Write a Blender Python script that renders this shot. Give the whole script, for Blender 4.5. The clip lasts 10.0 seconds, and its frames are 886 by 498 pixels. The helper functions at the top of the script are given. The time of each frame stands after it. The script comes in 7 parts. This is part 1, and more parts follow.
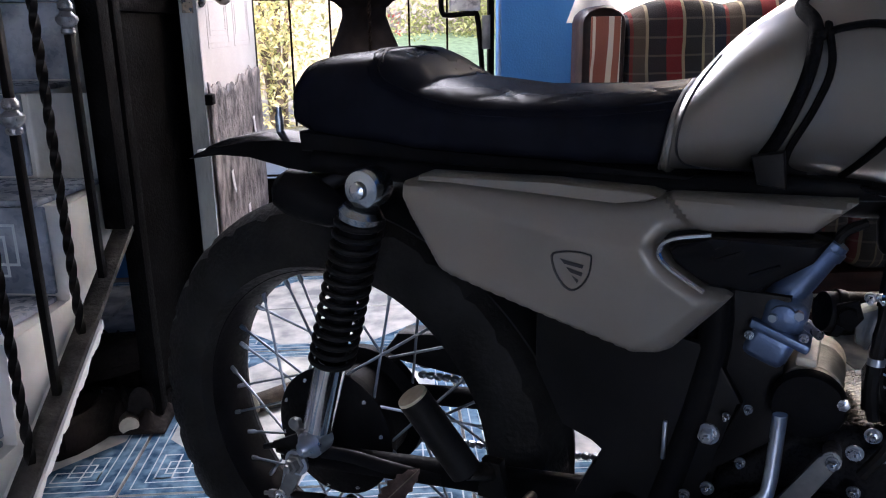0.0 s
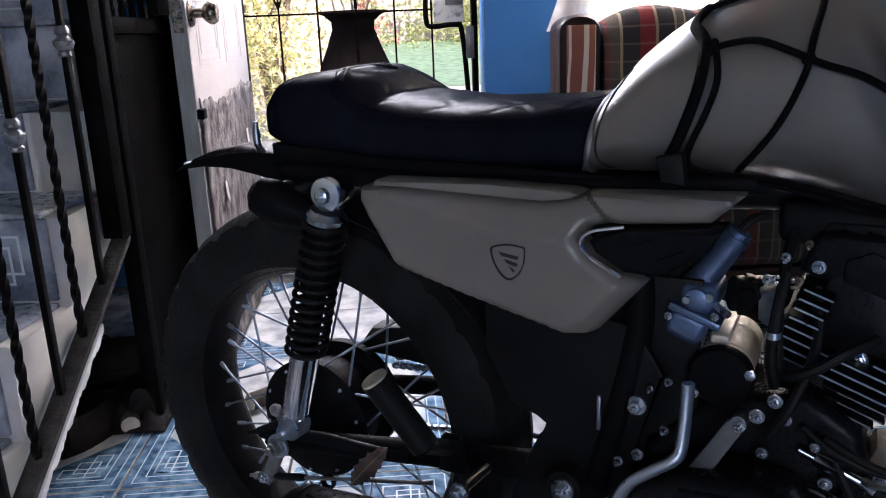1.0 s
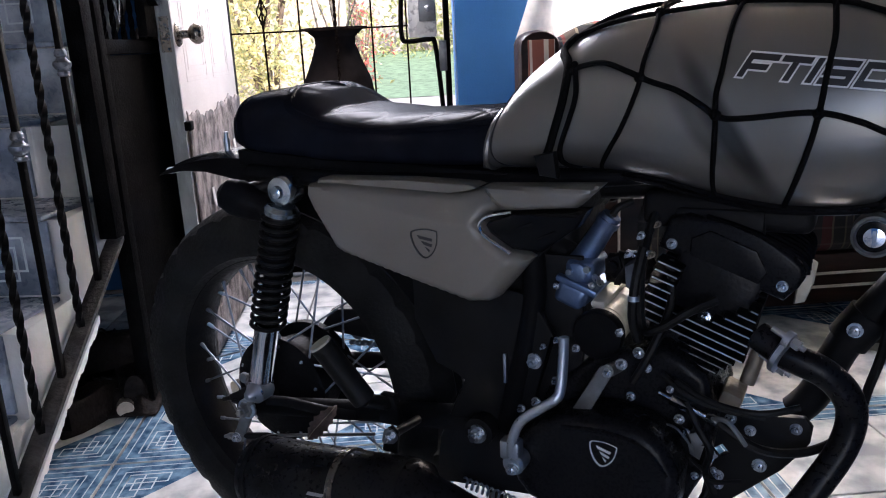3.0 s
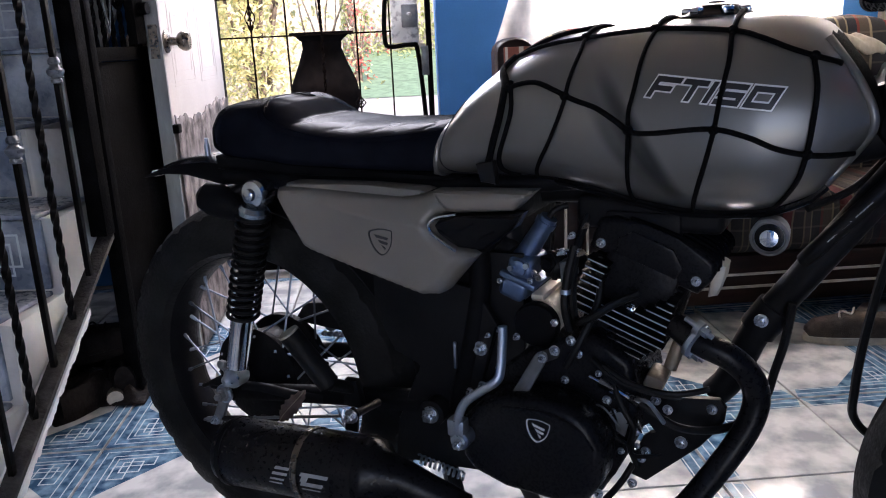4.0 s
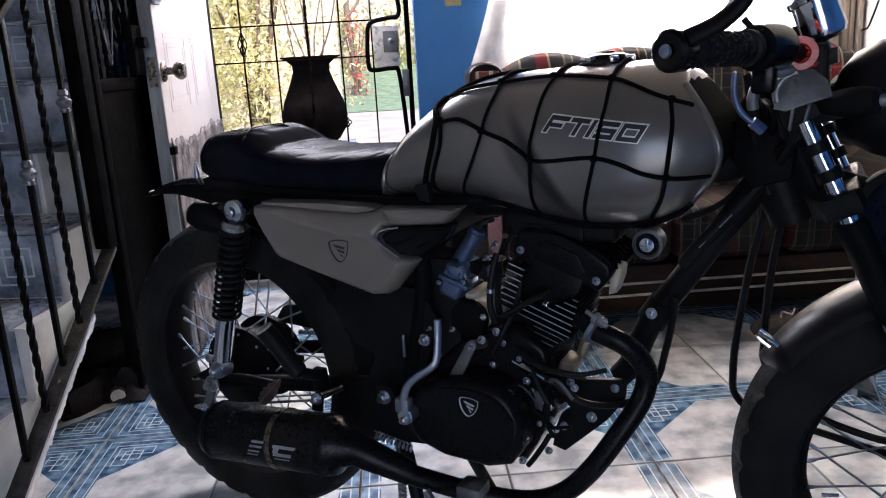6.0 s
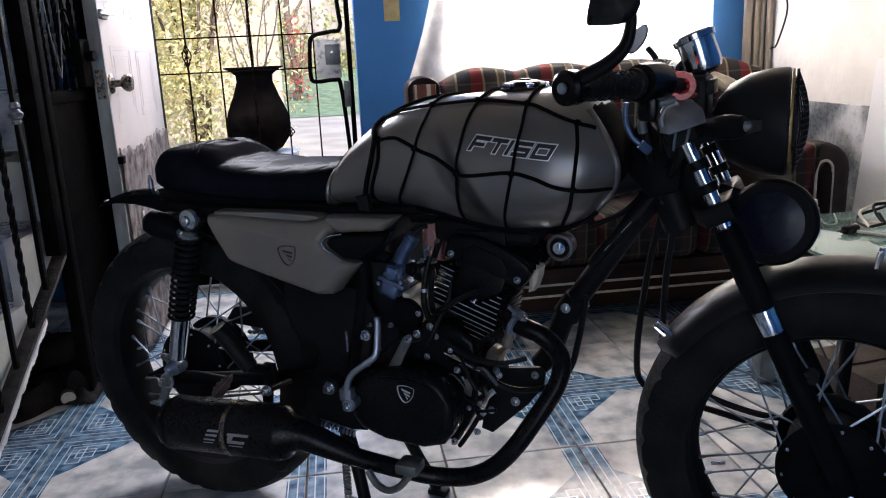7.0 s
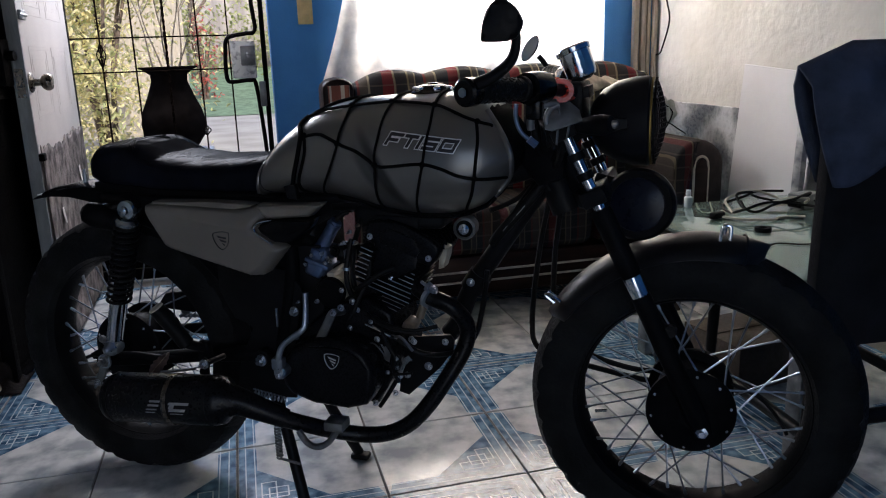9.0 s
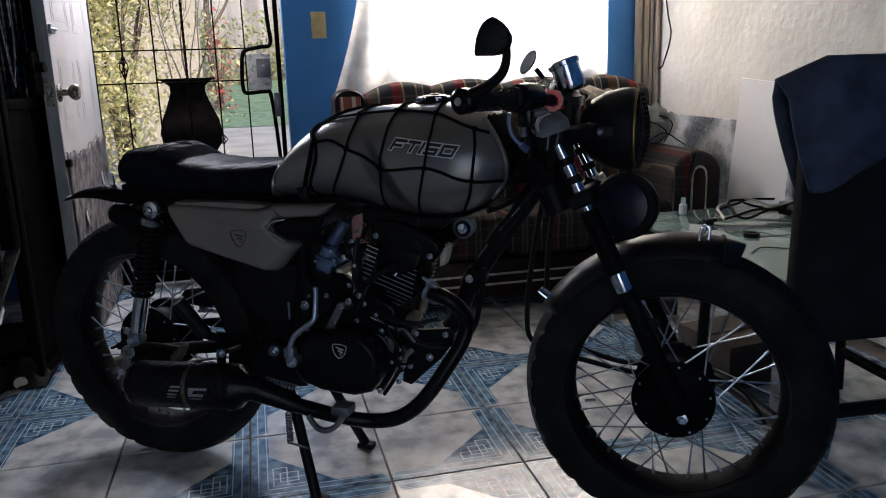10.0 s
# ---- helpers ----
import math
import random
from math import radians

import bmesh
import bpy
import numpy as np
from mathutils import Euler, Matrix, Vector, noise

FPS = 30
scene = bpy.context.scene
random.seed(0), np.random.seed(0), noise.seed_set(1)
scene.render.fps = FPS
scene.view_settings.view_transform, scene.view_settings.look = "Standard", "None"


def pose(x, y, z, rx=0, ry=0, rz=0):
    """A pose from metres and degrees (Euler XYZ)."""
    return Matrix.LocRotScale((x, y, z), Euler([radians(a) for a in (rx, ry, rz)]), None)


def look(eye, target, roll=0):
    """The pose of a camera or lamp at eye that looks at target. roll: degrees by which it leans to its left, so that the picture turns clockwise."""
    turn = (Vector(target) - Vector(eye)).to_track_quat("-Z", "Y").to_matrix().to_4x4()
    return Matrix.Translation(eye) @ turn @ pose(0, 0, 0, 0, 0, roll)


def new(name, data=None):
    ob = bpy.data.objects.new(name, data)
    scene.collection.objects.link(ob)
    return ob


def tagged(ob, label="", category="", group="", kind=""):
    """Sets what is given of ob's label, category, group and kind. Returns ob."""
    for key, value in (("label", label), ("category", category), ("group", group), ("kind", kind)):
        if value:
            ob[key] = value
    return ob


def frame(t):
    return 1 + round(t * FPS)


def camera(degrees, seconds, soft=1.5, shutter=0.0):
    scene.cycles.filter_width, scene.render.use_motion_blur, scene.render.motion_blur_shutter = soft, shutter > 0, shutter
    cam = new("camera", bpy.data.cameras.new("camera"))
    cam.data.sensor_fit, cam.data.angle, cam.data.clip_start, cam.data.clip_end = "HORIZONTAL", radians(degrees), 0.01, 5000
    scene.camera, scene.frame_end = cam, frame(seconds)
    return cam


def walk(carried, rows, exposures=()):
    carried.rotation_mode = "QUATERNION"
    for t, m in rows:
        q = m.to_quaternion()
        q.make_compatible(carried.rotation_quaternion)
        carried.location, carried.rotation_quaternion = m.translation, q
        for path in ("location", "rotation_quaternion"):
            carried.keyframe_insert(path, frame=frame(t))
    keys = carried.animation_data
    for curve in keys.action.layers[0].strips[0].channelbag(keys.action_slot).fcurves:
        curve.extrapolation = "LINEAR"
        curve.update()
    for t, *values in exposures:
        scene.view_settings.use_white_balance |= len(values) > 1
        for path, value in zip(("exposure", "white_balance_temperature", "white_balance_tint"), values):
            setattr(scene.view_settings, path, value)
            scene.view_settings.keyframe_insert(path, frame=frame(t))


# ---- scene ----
cam = camera(59.0, 10.0, soft=1.1)
PATH = [
    (0, (0.065, 0.037, 0.831), (-0.84, 1.735, 0.288), -0.9),
    (0.5, (0.109, 0.012, 0.834), (-0.808, 1.705, 0.294), -1.8),
    (1, (0.155, -0.016, 0.844), (-0.765, 1.68, 0.316), -2.3),
    (1.5, (0.193, -0.048, 0.848), (-0.742, 1.64, 0.323), -2.8),
    (2, (0.219, -0.074, 0.851), (-0.721, 1.615, 0.336), -2.7),
    (2.5, (0.269, -0.103, 0.855), (-0.666, 1.59, 0.35), -2.9),
    (3.8, (0.394, -0.181, 0.873), (-0.516, 1.525, 0.362), -2.8),
    (4, (0.416, -0.195, 0.881), (-0.499, 1.509, 0.37), -2.7),
    (4.5, (0.464, -0.225, 0.889), (-0.456, 1.479, 0.387), -2.9),
    (5, (0.515, -0.255, 0.903), (-0.402, 1.449, 0.397), -3.2),
    (5.2, (0.533, -0.272, 0.908), (-0.4, 1.424, 0.407), -3.2),
    (6.3, (0.613, -0.36, 0.933), (-0.301, 1.353, 0.451), -3.2),
    (6.5, (0.63, -0.384, 0.941), (-0.269, 1.335, 0.455), -3.1),
    (7, (0.665, -0.454, 0.958), (-0.128, 1.318, 0.478), -2.6),
    (7.5, (0.685, -0.499, 0.966), (-0.022, 1.312, 0.499), -2.4),
    (8, (0.693, -0.534, 0.963), (0.042, 1.296, 0.486), -2.0),
    (8.5, (0.705, -0.584, 0.973), (0.094, 1.262, 0.506), -1.8),
    (9, (0.727, -0.638, 0.972), (0.145, 1.212, 0.483), -1.9),
    (9.5, (0.764, -0.699, 0.983), (0.154, 1.146, 0.51), -1.7),
    (10, (0.785, -0.746, 0.971), (0.173, 1.102, 0.514), -1.7),
]
EXPOSURES = [(0.0, 1.58, 6350, 23), (2.5, 1.62, 6350, 22), (5.0, 1.49, 6400, 24), (6.5, 1.26, 6350, 22), (8.0, 0.72, 6250, 18), (10.0, 0.34, 6250, 17)]
walk(cam, [(t, look(eye, target, roll)) for t, eye, target, roll in PATH], EXPOSURES)

# ---- world, sun, sky light in the openings ----
ROOM = pose(0.117, 0.832, 0, 0, 0, 31.5)      # u runs along the window wall, v towards it
world = bpy.data.worlds.new("world")
scene.world = world
world.use_nodes = True
wn = world.node_tree.nodes
sky = wn.new("ShaderNodeTexSky")
sky.sky_type, sky.sun_disc = "NISHITA", False
SUN_AZ, SUN_EL = 281.0, 47.0                  # degrees: room azimuth counted from u towards v
sky.sun_elevation = radians(SUN_EL)
sky.sun_rotation = radians(90 - (SUN_AZ + 31.5))
world.node_tree.links.new(sky.outputs[0], wn["Background"].inputs[0])
wn["Background"].inputs[1].default_value = 0.15
sun = new("sun", bpy.data.lights.new("sun", "SUN"))
sun.data.energy, sun.data.angle, sun.data.color = 3.8, radians(0.5), (1.0, 0.93, 0.82)
az, el = radians(SUN_AZ + 31.5), radians(SUN_EL)
sun.matrix_world = look((6 * math.cos(az), 6 * math.sin(az), 8), (6 * math.cos(az) - math.cos(az) * math.cos(el), 6 * math.sin(az) - math.sin(az) * math.cos(el), 8 - math.sin(el)))


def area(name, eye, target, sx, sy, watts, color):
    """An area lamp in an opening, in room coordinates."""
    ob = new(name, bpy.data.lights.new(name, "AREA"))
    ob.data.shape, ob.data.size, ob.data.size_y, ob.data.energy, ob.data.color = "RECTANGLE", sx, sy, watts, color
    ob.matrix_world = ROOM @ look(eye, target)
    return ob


area("window_sky_light", (0.905, 2.185, 1.5), (0.9, 0, 1.3), 1.13, 1.08, 56, (1.0, 0.98, 0.93))
area("gate_sky_light", (-0.53, 2.14, 1.68), (-0.75, 0.9, 0.7), 0.74, 0.68, 19, (0.93, 0.96, 1.0))
# lamp in an unseen doorway, added to fill the bike's near side
area("back_door_fill_light", (-0.55, -3.12, 1.04), (-0.5, 0.0, 0.9), 1.1, 1.98, 3.2, (0.68, 0.84, 1.0))


# ---- materials ----
def mat(name, base, rough=0.5, metal=0.0, var=0.12, scale=9.0, bump=0.08, bscale=90.0, second=None, coat=0.0, rvar=0.12, spec=0.5, stretch=(1, 1, 1), edges=(0.36, 0.66)):
    """A surface with colour and gloss that vary at two scales, and a fine relief."""
    m = bpy.data.materials.new(name)
    m.use_nodes = True
    nt = m.node_tree
    n, l = nt.nodes, nt.links
    p = n["Principled BSDF"]
    tc = n.new("ShaderNodeTexCoord")
    mp = n.new("ShaderNodeMapping")
    mp.inputs["Scale"].default_value = stretch
    l.new(tc.outputs["Object"], mp.inputs[0])
    big, fine = n.new("ShaderNodeTexNoise"), n.new("ShaderNodeTexNoise")
    for t, s, d in ((big, scale, 6), (fine, bscale, 3)):
        t.inputs["Scale"].default_value, t.inputs["Detail"].default_value = s, d
        l.new(mp.outputs[0], t.inputs["Vector"])
    ramp = n.new("ShaderNodeValToRGB")
    lo = [c * (1 - var) for c in base]
    hi = list(second) if second else [min(1.0, c * (1 + var)) for c in base]
    ramp.color_ramp.elements[0].position, ramp.color_ramp.elements[1].position = edges
    ramp.color_ramp.elements[0].color, ramp.color_ramp.elements[1].color = (*lo, 1), (*hi, 1)
    l.new(big.outputs[0], ramp.inputs[0])
    l.new(ramp.outputs[0], p.inputs["Base Color"])
    mr = n.new("ShaderNodeMapRange")
    mr.inputs[1].default_value, mr.inputs[2].default_value = 0.3, 0.7
    mr.inputs[3].default_value, mr.inputs[4].default_value = max(0.03, rough - rvar), min(1.0, rough + rvar)
    l.new(fine.outputs[0], mr.inputs[0])
    l.new(mr.outputs[0], p.inputs["Roughness"])
    p.inputs["Metallic"].default_value = metal
    p.inputs["Coat Weight"].default_value = coat
    p.inputs["Specular IOR Level"].default_value = spec
    if bump:
        b = n.new("ShaderNodeBump")
        b.inputs["Strength"].default_value, b.inputs["Distance"].default_value = bump, 0.01
        l.new(fine.outputs[0], b.inputs["Height"])
        l.new(b.outputs[0], p.inputs["Normal"])
    return m


def stripes(name, bands, period, axis, rough=0.9, cross=None, bump=0.25):
    """Woven cloth with bands of colour along one axis: (share, colour) rows; cross: colour of thin threads the other way."""
    m = mat(name, (0.1, 0.1, 0.1), rough, 0, 0.1, 20, bump, 400)
    nt = m.node_tree
    n, l = nt.nodes, nt.links
    p = n["Principled BSDF"]
    tc, sep = n.new("ShaderNodeTexCoord"), n.new("ShaderNodeSeparateXYZ")
    l.new(tc.outputs["Object"], sep.inputs[0])
    wob = n.new("ShaderNodeTexNoise")
    wob.inputs["Scale"].default_value = 5
    l.new(tc.outputs["Object"], wob.inputs["Vector"])

    def wrapped(out, size, amount):
        a = n.new("ShaderNodeMath"); a.operation = "MULTIPLY_ADD"
        a.inputs[1].default_value = amount
        l.new(wob.outputs[0], a.inputs[0]); l.new(out, a.inputs[2])
        d = n.new("ShaderNodeMath"); d.operation = "DIVIDE"
        d.inputs[1].default_value = size
        l.new(a.outputs[0], d.inputs[0])
        f = n.new("ShaderNodeMath"); f.operation = "FRACT"
        l.new(d.outputs[0], f.inputs[0])
        return f.outputs[0]
    r = n.new("ShaderNodeValToRGB")
    r.color_ramp.interpolation = "CONSTANT"
    at = 0.0
    for i, (share, c) in enumerate(bands):
        e = r.color_ramp.elements[i] if i < 2 else r.color_ramp.elements.new(min(at, 0.999))
        e.position, e.color = min(at, 0.999), (*c, 1)
        at += share
    l.new(wrapped(sep.outputs[axis], period, 0.02), r.inputs[0])
    out = r.outputs[0]
    if cross:
        other = wrapped(sep.outputs[cross[1]], cross[2], 0.01)
        lt = n.new("ShaderNodeMath"); lt.operation = "LESS_THAN"; lt.inputs[1].default_value = cross[3]
        l.new(other, lt.inputs[0])
        sc = n.new("ShaderNodeMath"); sc.operation = "MULTIPLY"; sc.inputs[1].default_value = 0.22
        l.new(lt.outputs[0], sc.inputs[0])
        mx = n.new("ShaderNodeMix"); mx.data_type = "RGBA"
        l.new(sc.outputs[0], mx.inputs["Factor"]); l.new(out, mx.inputs["A"])
        mx.inputs["B"].default_value = (*cross[0], 1)
        out = mx.outputs["Result"]
    for k in list(p.inputs["Base Color"].links):
        l.remove(k)
    l.new(out, p.inputs["Base Color"])
    return m


def thin(name, base, through_share, rough=0.8):
    """Cloth or leaf that lets light through."""
    m = mat(name, base, rough, 0, 0.2, 14, 0.1, 200)
    nt = m.node_tree
    n, l = nt.nodes, nt.links
    tr, mx = n.new("ShaderNodeBsdfTranslucent"), n.new("ShaderNodeMixShader")
    src = n["Principled BSDF"].inputs["Base Color"].links[0].from_socket
    l.new(src, tr.inputs[0])
    mx.inputs[0].default_value = through_share
    l.new(n["Principled BSDF"].outputs[0], mx.inputs[1]); l.new(tr.outputs[0], mx.inputs[2])
    l.new(mx.outputs[0], n["Material Output"].inputs[0])
    return m


def soften_coat(m, rough):
    m.node_tree.nodes["Principled BSDF"].inputs["Coat Roughness"].default_value = rough


def vary(m, amount):
    """Lets alike pieces differ a little in brightness."""
    n, l = m.node_tree.nodes, m.node_tree.links
    p = n["Principled BSDF"]
    info, mr, mul = n.new("ShaderNodeObjectInfo"), n.new("ShaderNodeMapRange"), n.new("ShaderNodeVectorMath")
    mr.inputs[3].default_value, mr.inputs[4].default_value = 1 - amount, 1 + amount
    l.new(info.outputs["Random"], mr.inputs[0])
    mul.operation = "MULTIPLY"
    l.new(p.inputs["Base Color"].links[0].from_socket, mul.inputs[0]); l.new(mr.outputs[0], mul.inputs[1])
    l.new(mul.outputs[0], p.inputs["Base Color"])
    return m


M = dict(
    black=mat("black_paint", (0.0085, 0.0085, 0.0095), 0.45, 0, 0.3, 12, 0.05, 150, spec=0.1),
    gloss=mat("gloss_black_plastic", (0.004, 0.004, 0.005), 0.18, 0, 0.2, 12, 0.02, 60, rvar=0.05, spec=0.16),
    rubber=mat("tyre_rubber", (0.0115, 0.0115, 0.012), 0.55, 0, 0.4, 14, 0.15, 160, spec=0.1),
    hose=mat("black_rubber_hose", (0.009, 0.009, 0.0095), 0.5, 0, 0.2, 30, 0.05, 200, spec=0.14),
    leather=mat("black_leather", (0.0065, 0.0075, 0.0125), 0.5, 0, 0.25, 25, 0.04, 500, spec=0.0, rvar=0.07, coat=0.1),
    tank=mat("grey_metallic_paint", (0.132, 0.126, 0.116), 0.36, 0.3, 0.06, 6, 0.0, 700, coat=1.0, rvar=0.03),
    cover=mat("warm_grey_plastic", (0.178, 0.161, 0.14), 0.42, 0.1, 0.07, 9, 0.03, 300, coat=0.2),
    chrome=mat("chrome", (0.62, 0.65, 0.7), 0.12, 1, 0.06, 30, 0.02, 90, rvar=0.06),
    bolt=mat("zinc_plated_bolt", (0.4, 0.43, 0.48), 0.32, 0.9, 0.25, 60, 0.05, 200),
    satin=mat("satin_zinc_chrome", (0.5, 0.56, 0.61), 0.24, 1, 0.04, 20, 0.0, 200, rvar=0.02),
    steel=mat("dull_steel", (0.38, 0.43, 0.5), 0.34, 0.9, 0.1, 14, 0.03, 120, rvar=0.07),
    alu=mat("cast_aluminium", (0.12, 0.175, 0.29), 0.42, 0.7, 0.12, 40, 0.05, 300),
    engine=mat("black_engine_enamel", (0.007, 0.007, 0.0085), 0.3, 0, 0.2, 30, 0.05, 260, spec=0.12),
    exhaust=mat("satin_black_exhaust", (0.0055, 0.0055, 0.007), 0.33, 0.0, 0.3, 15, 0.02, 200, spec=0.16),
    fender=mat("satin_dark_grey_plastic", (0.009, 0.009, 0.011), 0.36, 0, 0.2, 12, 0.01, 200, spec=0.22, rvar=0.04),
    vinyl=mat("worn_black_vinyl", (0.014, 0.0135, 0.0145), 0.5, 0, 0.45, 8, 0.1, 200, spec=0.12),
    lens=mat("smoked_blue_lens", (0.006, 0.008, 0.018), 0.3, 0, 0.1, 10, 0.0, 60, spec=0.25, rvar=0.06),
    gold=mat("gold_ring", (0.3, 0.2, 0.06), 0.45, 0.8, 0.15, 30, 0.05, 100),
    red=mat("red_plastic", (0.65, 0.06, 0.04), 0.35, 0, 0.2, 30, 0.05, 100),
    tan=mat("tan_cast_metal", (0.25, 0.205, 0.155), 0.5, 0.3, 0.2, 40, 0.1, 200),
    starter=mat("cream_cast_metal", (0.6, 0.54, 0.44), 0.42, 0.0, 0.12, 40, 0.08, 200),
    white=mat("white_print", (0.72, 0.72, 0.72), 0.5, 0, 0.05, 30, 0.0, 100),
    ink=mat("black_print", (0.015, 0.015, 0.018), 0.4, 0, 0.1, 30, 0.0, 100),
    muted=mat("grey_print", (0.28, 0.28, 0.29), 0.5, 0, 0.15, 40, 0.0, 100),
    cord=mat("black_elastic_cord", (0.005, 0.005, 0.0055), 0.85, 0, 0.3, 200, 0.3, 800, spec=0.05),
    wood=mat("dark_wood", (0.018, 0.007, 0.005), 0.4, 0, 0.4, 6, 0.08, 60, stretch=(1, 6, 6), spec=0.2),
    iron=mat("black_wrought_iron", (0.0042, 0.004, 0.0042), 0.6, 0.0, 0.5, 18, 0.2, 160, spec=0.02),
    matte=mat("matte_black_plastic", (0.006, 0.006, 0.007), 0.55, 0, 0.3, 20, 0.05, 200, spec=0.05),
    zinc=mat("worn_grey_metal", (0.22, 0.225, 0.23), 0.42, 0.7, 0.3, 20, 0.1, 120),
    door=mat("white_door_paint", (0.55, 0.505, 0.48), 0.5, 0, 0.06, 5, 0.04, 120),
    torn=mat("peeled_plywood", (0.085, 0.066, 0.058), 0.85, 0, 0.5, 17, 0.7, 60, second=(0.25, 0.21, 0.195), stretch=(1.3, 1.3, 1.0)),
    rust=mat("weathered_brown_iron", (0.014, 0.01, 0.008), 0.8, 0, 0.4, 30, 0.2, 160, spec=0.0),
    rail=mat("worn_black_iron", (0.004, 0.0035, 0.0035), 0.4, 0.0, 0.5, 40, 0.08, 120, spec=0.07),
    railbase=mat("dusty_iron_bar", (0.04, 0.036, 0.033), 0.7, 0.0, 0.5, 30, 0.4, 120, spec=0.3),
    collar=mat("grey_iron_collar", (0.2, 0.21, 0.23), 0.36, 0.6, 0.3, 40, 0.15, 200),
    armcloth=mat("dark_brown_cloth", (0.022, 0.015, 0.014), 0.9, 0, 0.4, 18, 0.3, 400),
    bronze=mat("tarnished_bronze", (0.2, 0.17, 0.14), 0.3, 0.9, 0.2, 30, 0.04, 120),
    edge=mat("bare_door_edge", (0.27, 0.28, 0.275), 0.7, 0, 0.25, 14, 0.3, 90, stretch=(1, 1, 0.3)),
    blue=mat("blue_wall_paint", (0.035, 0.2, 0.52), 0.6, 0, 0.1, 3, 0.12, 140),
    plaster=mat("white_wall_plaster", (0.7, 0.7, 0.66), 0.75, 0, 0.08, 2.5, 0.5, 26, second=(0.8, 0.8, 0.77)),
    stair=mat("white_stair_paint", (0.8, 0.79, 0.76), 0.6, 0, 0.12, 8, 0.15, 80),
    ceil=mat("ceiling_paint", (0.7, 0.7, 0.7), 0.8, 0, 0.05, 3, 0.1, 80),
    timber=mat("brown_ceiling_board", (0.22, 0.19, 0.16), 0.7, 0, 0.2, 4, 0.1, 60, stretch=(1, 6, 1)),
    grout=mat("dark_grout", (0.12, 0.11, 0.1), 0.85, 0, 0.3, 12, 0.2, 200),
    tile=vary(mat("pale_marbled_tile", (0.46, 0.485, 0.5), 0.1, 0, 0.25, 13, 0.01, 30, second=(0.7, 0.7, 0.68), rvar=0.05, edges=(0.36, 0.6), spec=1.0), 0.06),
    tileblue=vary(mat("blue_marbled_print", (0.05, 0.13, 0.24), 0.12, 0, 0.4, 26, 0.01, 30, second=(0.2, 0.34, 0.46), rvar=0.05, edges=(0.38, 0.66)), 0.08),
    tileline=mat("pale_line_print", (0.55, 0.62, 0.66), 0.2, 0, 0.1, 20, 0.0, 50),
    stairtile=mat("blue_grey_stair_tile", (0.17, 0.21, 0.28), 0.3, 0, 0.3, 9, 0.03, 60, second=(0.4, 0.45, 0.53)),
    dado=mat("grey_marble_tile", (0.28, 0.31, 0.34), 0.3, 0, 0.35, 7, 0.03, 60, second=(0.66, 0.68, 0.7), edges=(0.4, 0.6)),
    panel=mat("white_board", (0.78, 0.79, 0.81), 0.55, 0, 0.04, 3, 0.03, 100),
    curtain=thin("white_voile", (0.8, 0.73, 0.63), 0.6),
    clay=mat("dark_clay_glaze", (0.011, 0.0085, 0.0075), 0.8, 0, 0.3, 20, 0.1, 60, spec=0.0),
    twig=mat("dry_twig", (0.3, 0.24, 0.17), 0.8, 0, 0.3, 60, 0.3, 300),
    leaf=thin("leaf", (0.46, 0.48, 0.22), 0.45, 0.5),
    leafgold=thin("yellow_leaf", (0.82, 0.74, 0.4), 0.45, 0.5),
    fence=mat("weathered_board_fence", (0.34, 0.3, 0.28), 0.9, 0, 0.3, 1.2, 0.2, 20, second=(0.56, 0.5, 0.46), stretch=(2, 2, 0.3)),
    lockpaint=mat("scuffed_white_paint", (0.5, 0.5, 0.5), 0.5, 0, 0.35, 40, 0.1, 150, second=(0.82, 0.82, 0.8), edges=(0.35, 0.5)),
    dryleaf=mat("dry_brown_leaf", (0.12, 0.075, 0.06), 0.7, 0, 0.4, 60, 0.2, 300),
    bark=mat("bark", (0.16, 0.12, 0.09), 0.9, 0, 0.4, 20, 0.6, 60),
    concrete=mat("yard_concrete", (0.32, 0.31, 0.29), 0.9, 0, 0.15, 2, 0.2, 60),
    grass=mat("lawn", (0.13, 0.2, 0.12), 0.9, 0, 0.3, 6, 0.4, 90),
    jacket=mat("navy_cotton", (0.052, 0.066, 0.105), 0.9, 0, 0.4, 14, 0.3, 500),
    switch=mat("aged_cream_plastic", (0.52, 0.42, 0.2), 0.4, 0, 0.12, 30, 0.05, 100),
    beige=mat("beige_cable", (0.55, 0.52, 0.42), 0.5, 0, 0.1, 30, 0.05, 100),
    plywood=mat("pale_wood_strip", (0.46, 0.4, 0.31), 0.6, 0, 0.15, 10, 0.1, 90, stretch=(6, 6, 0.6)),
    canvas=mat("brown_shoe_canvas", (0.06, 0.045, 0.034), 0.85, 0, 0.3, 40, 0.3, 300),
    sole=mat("cream_rubber_sole", (0.5, 0.45, 0.36), 0.6, 0, 0.15, 40, 0.1, 200),
    rag=mat("dark_boot_leather", (0.012, 0.009, 0.008), 0.7, 0, 0.4, 25, 0.3, 120, spec=0.12),
    box=mat("brown_carton", (0.06, 0.044, 0.032), 0.8, 0, 0.2, 10, 0.15, 90),
)


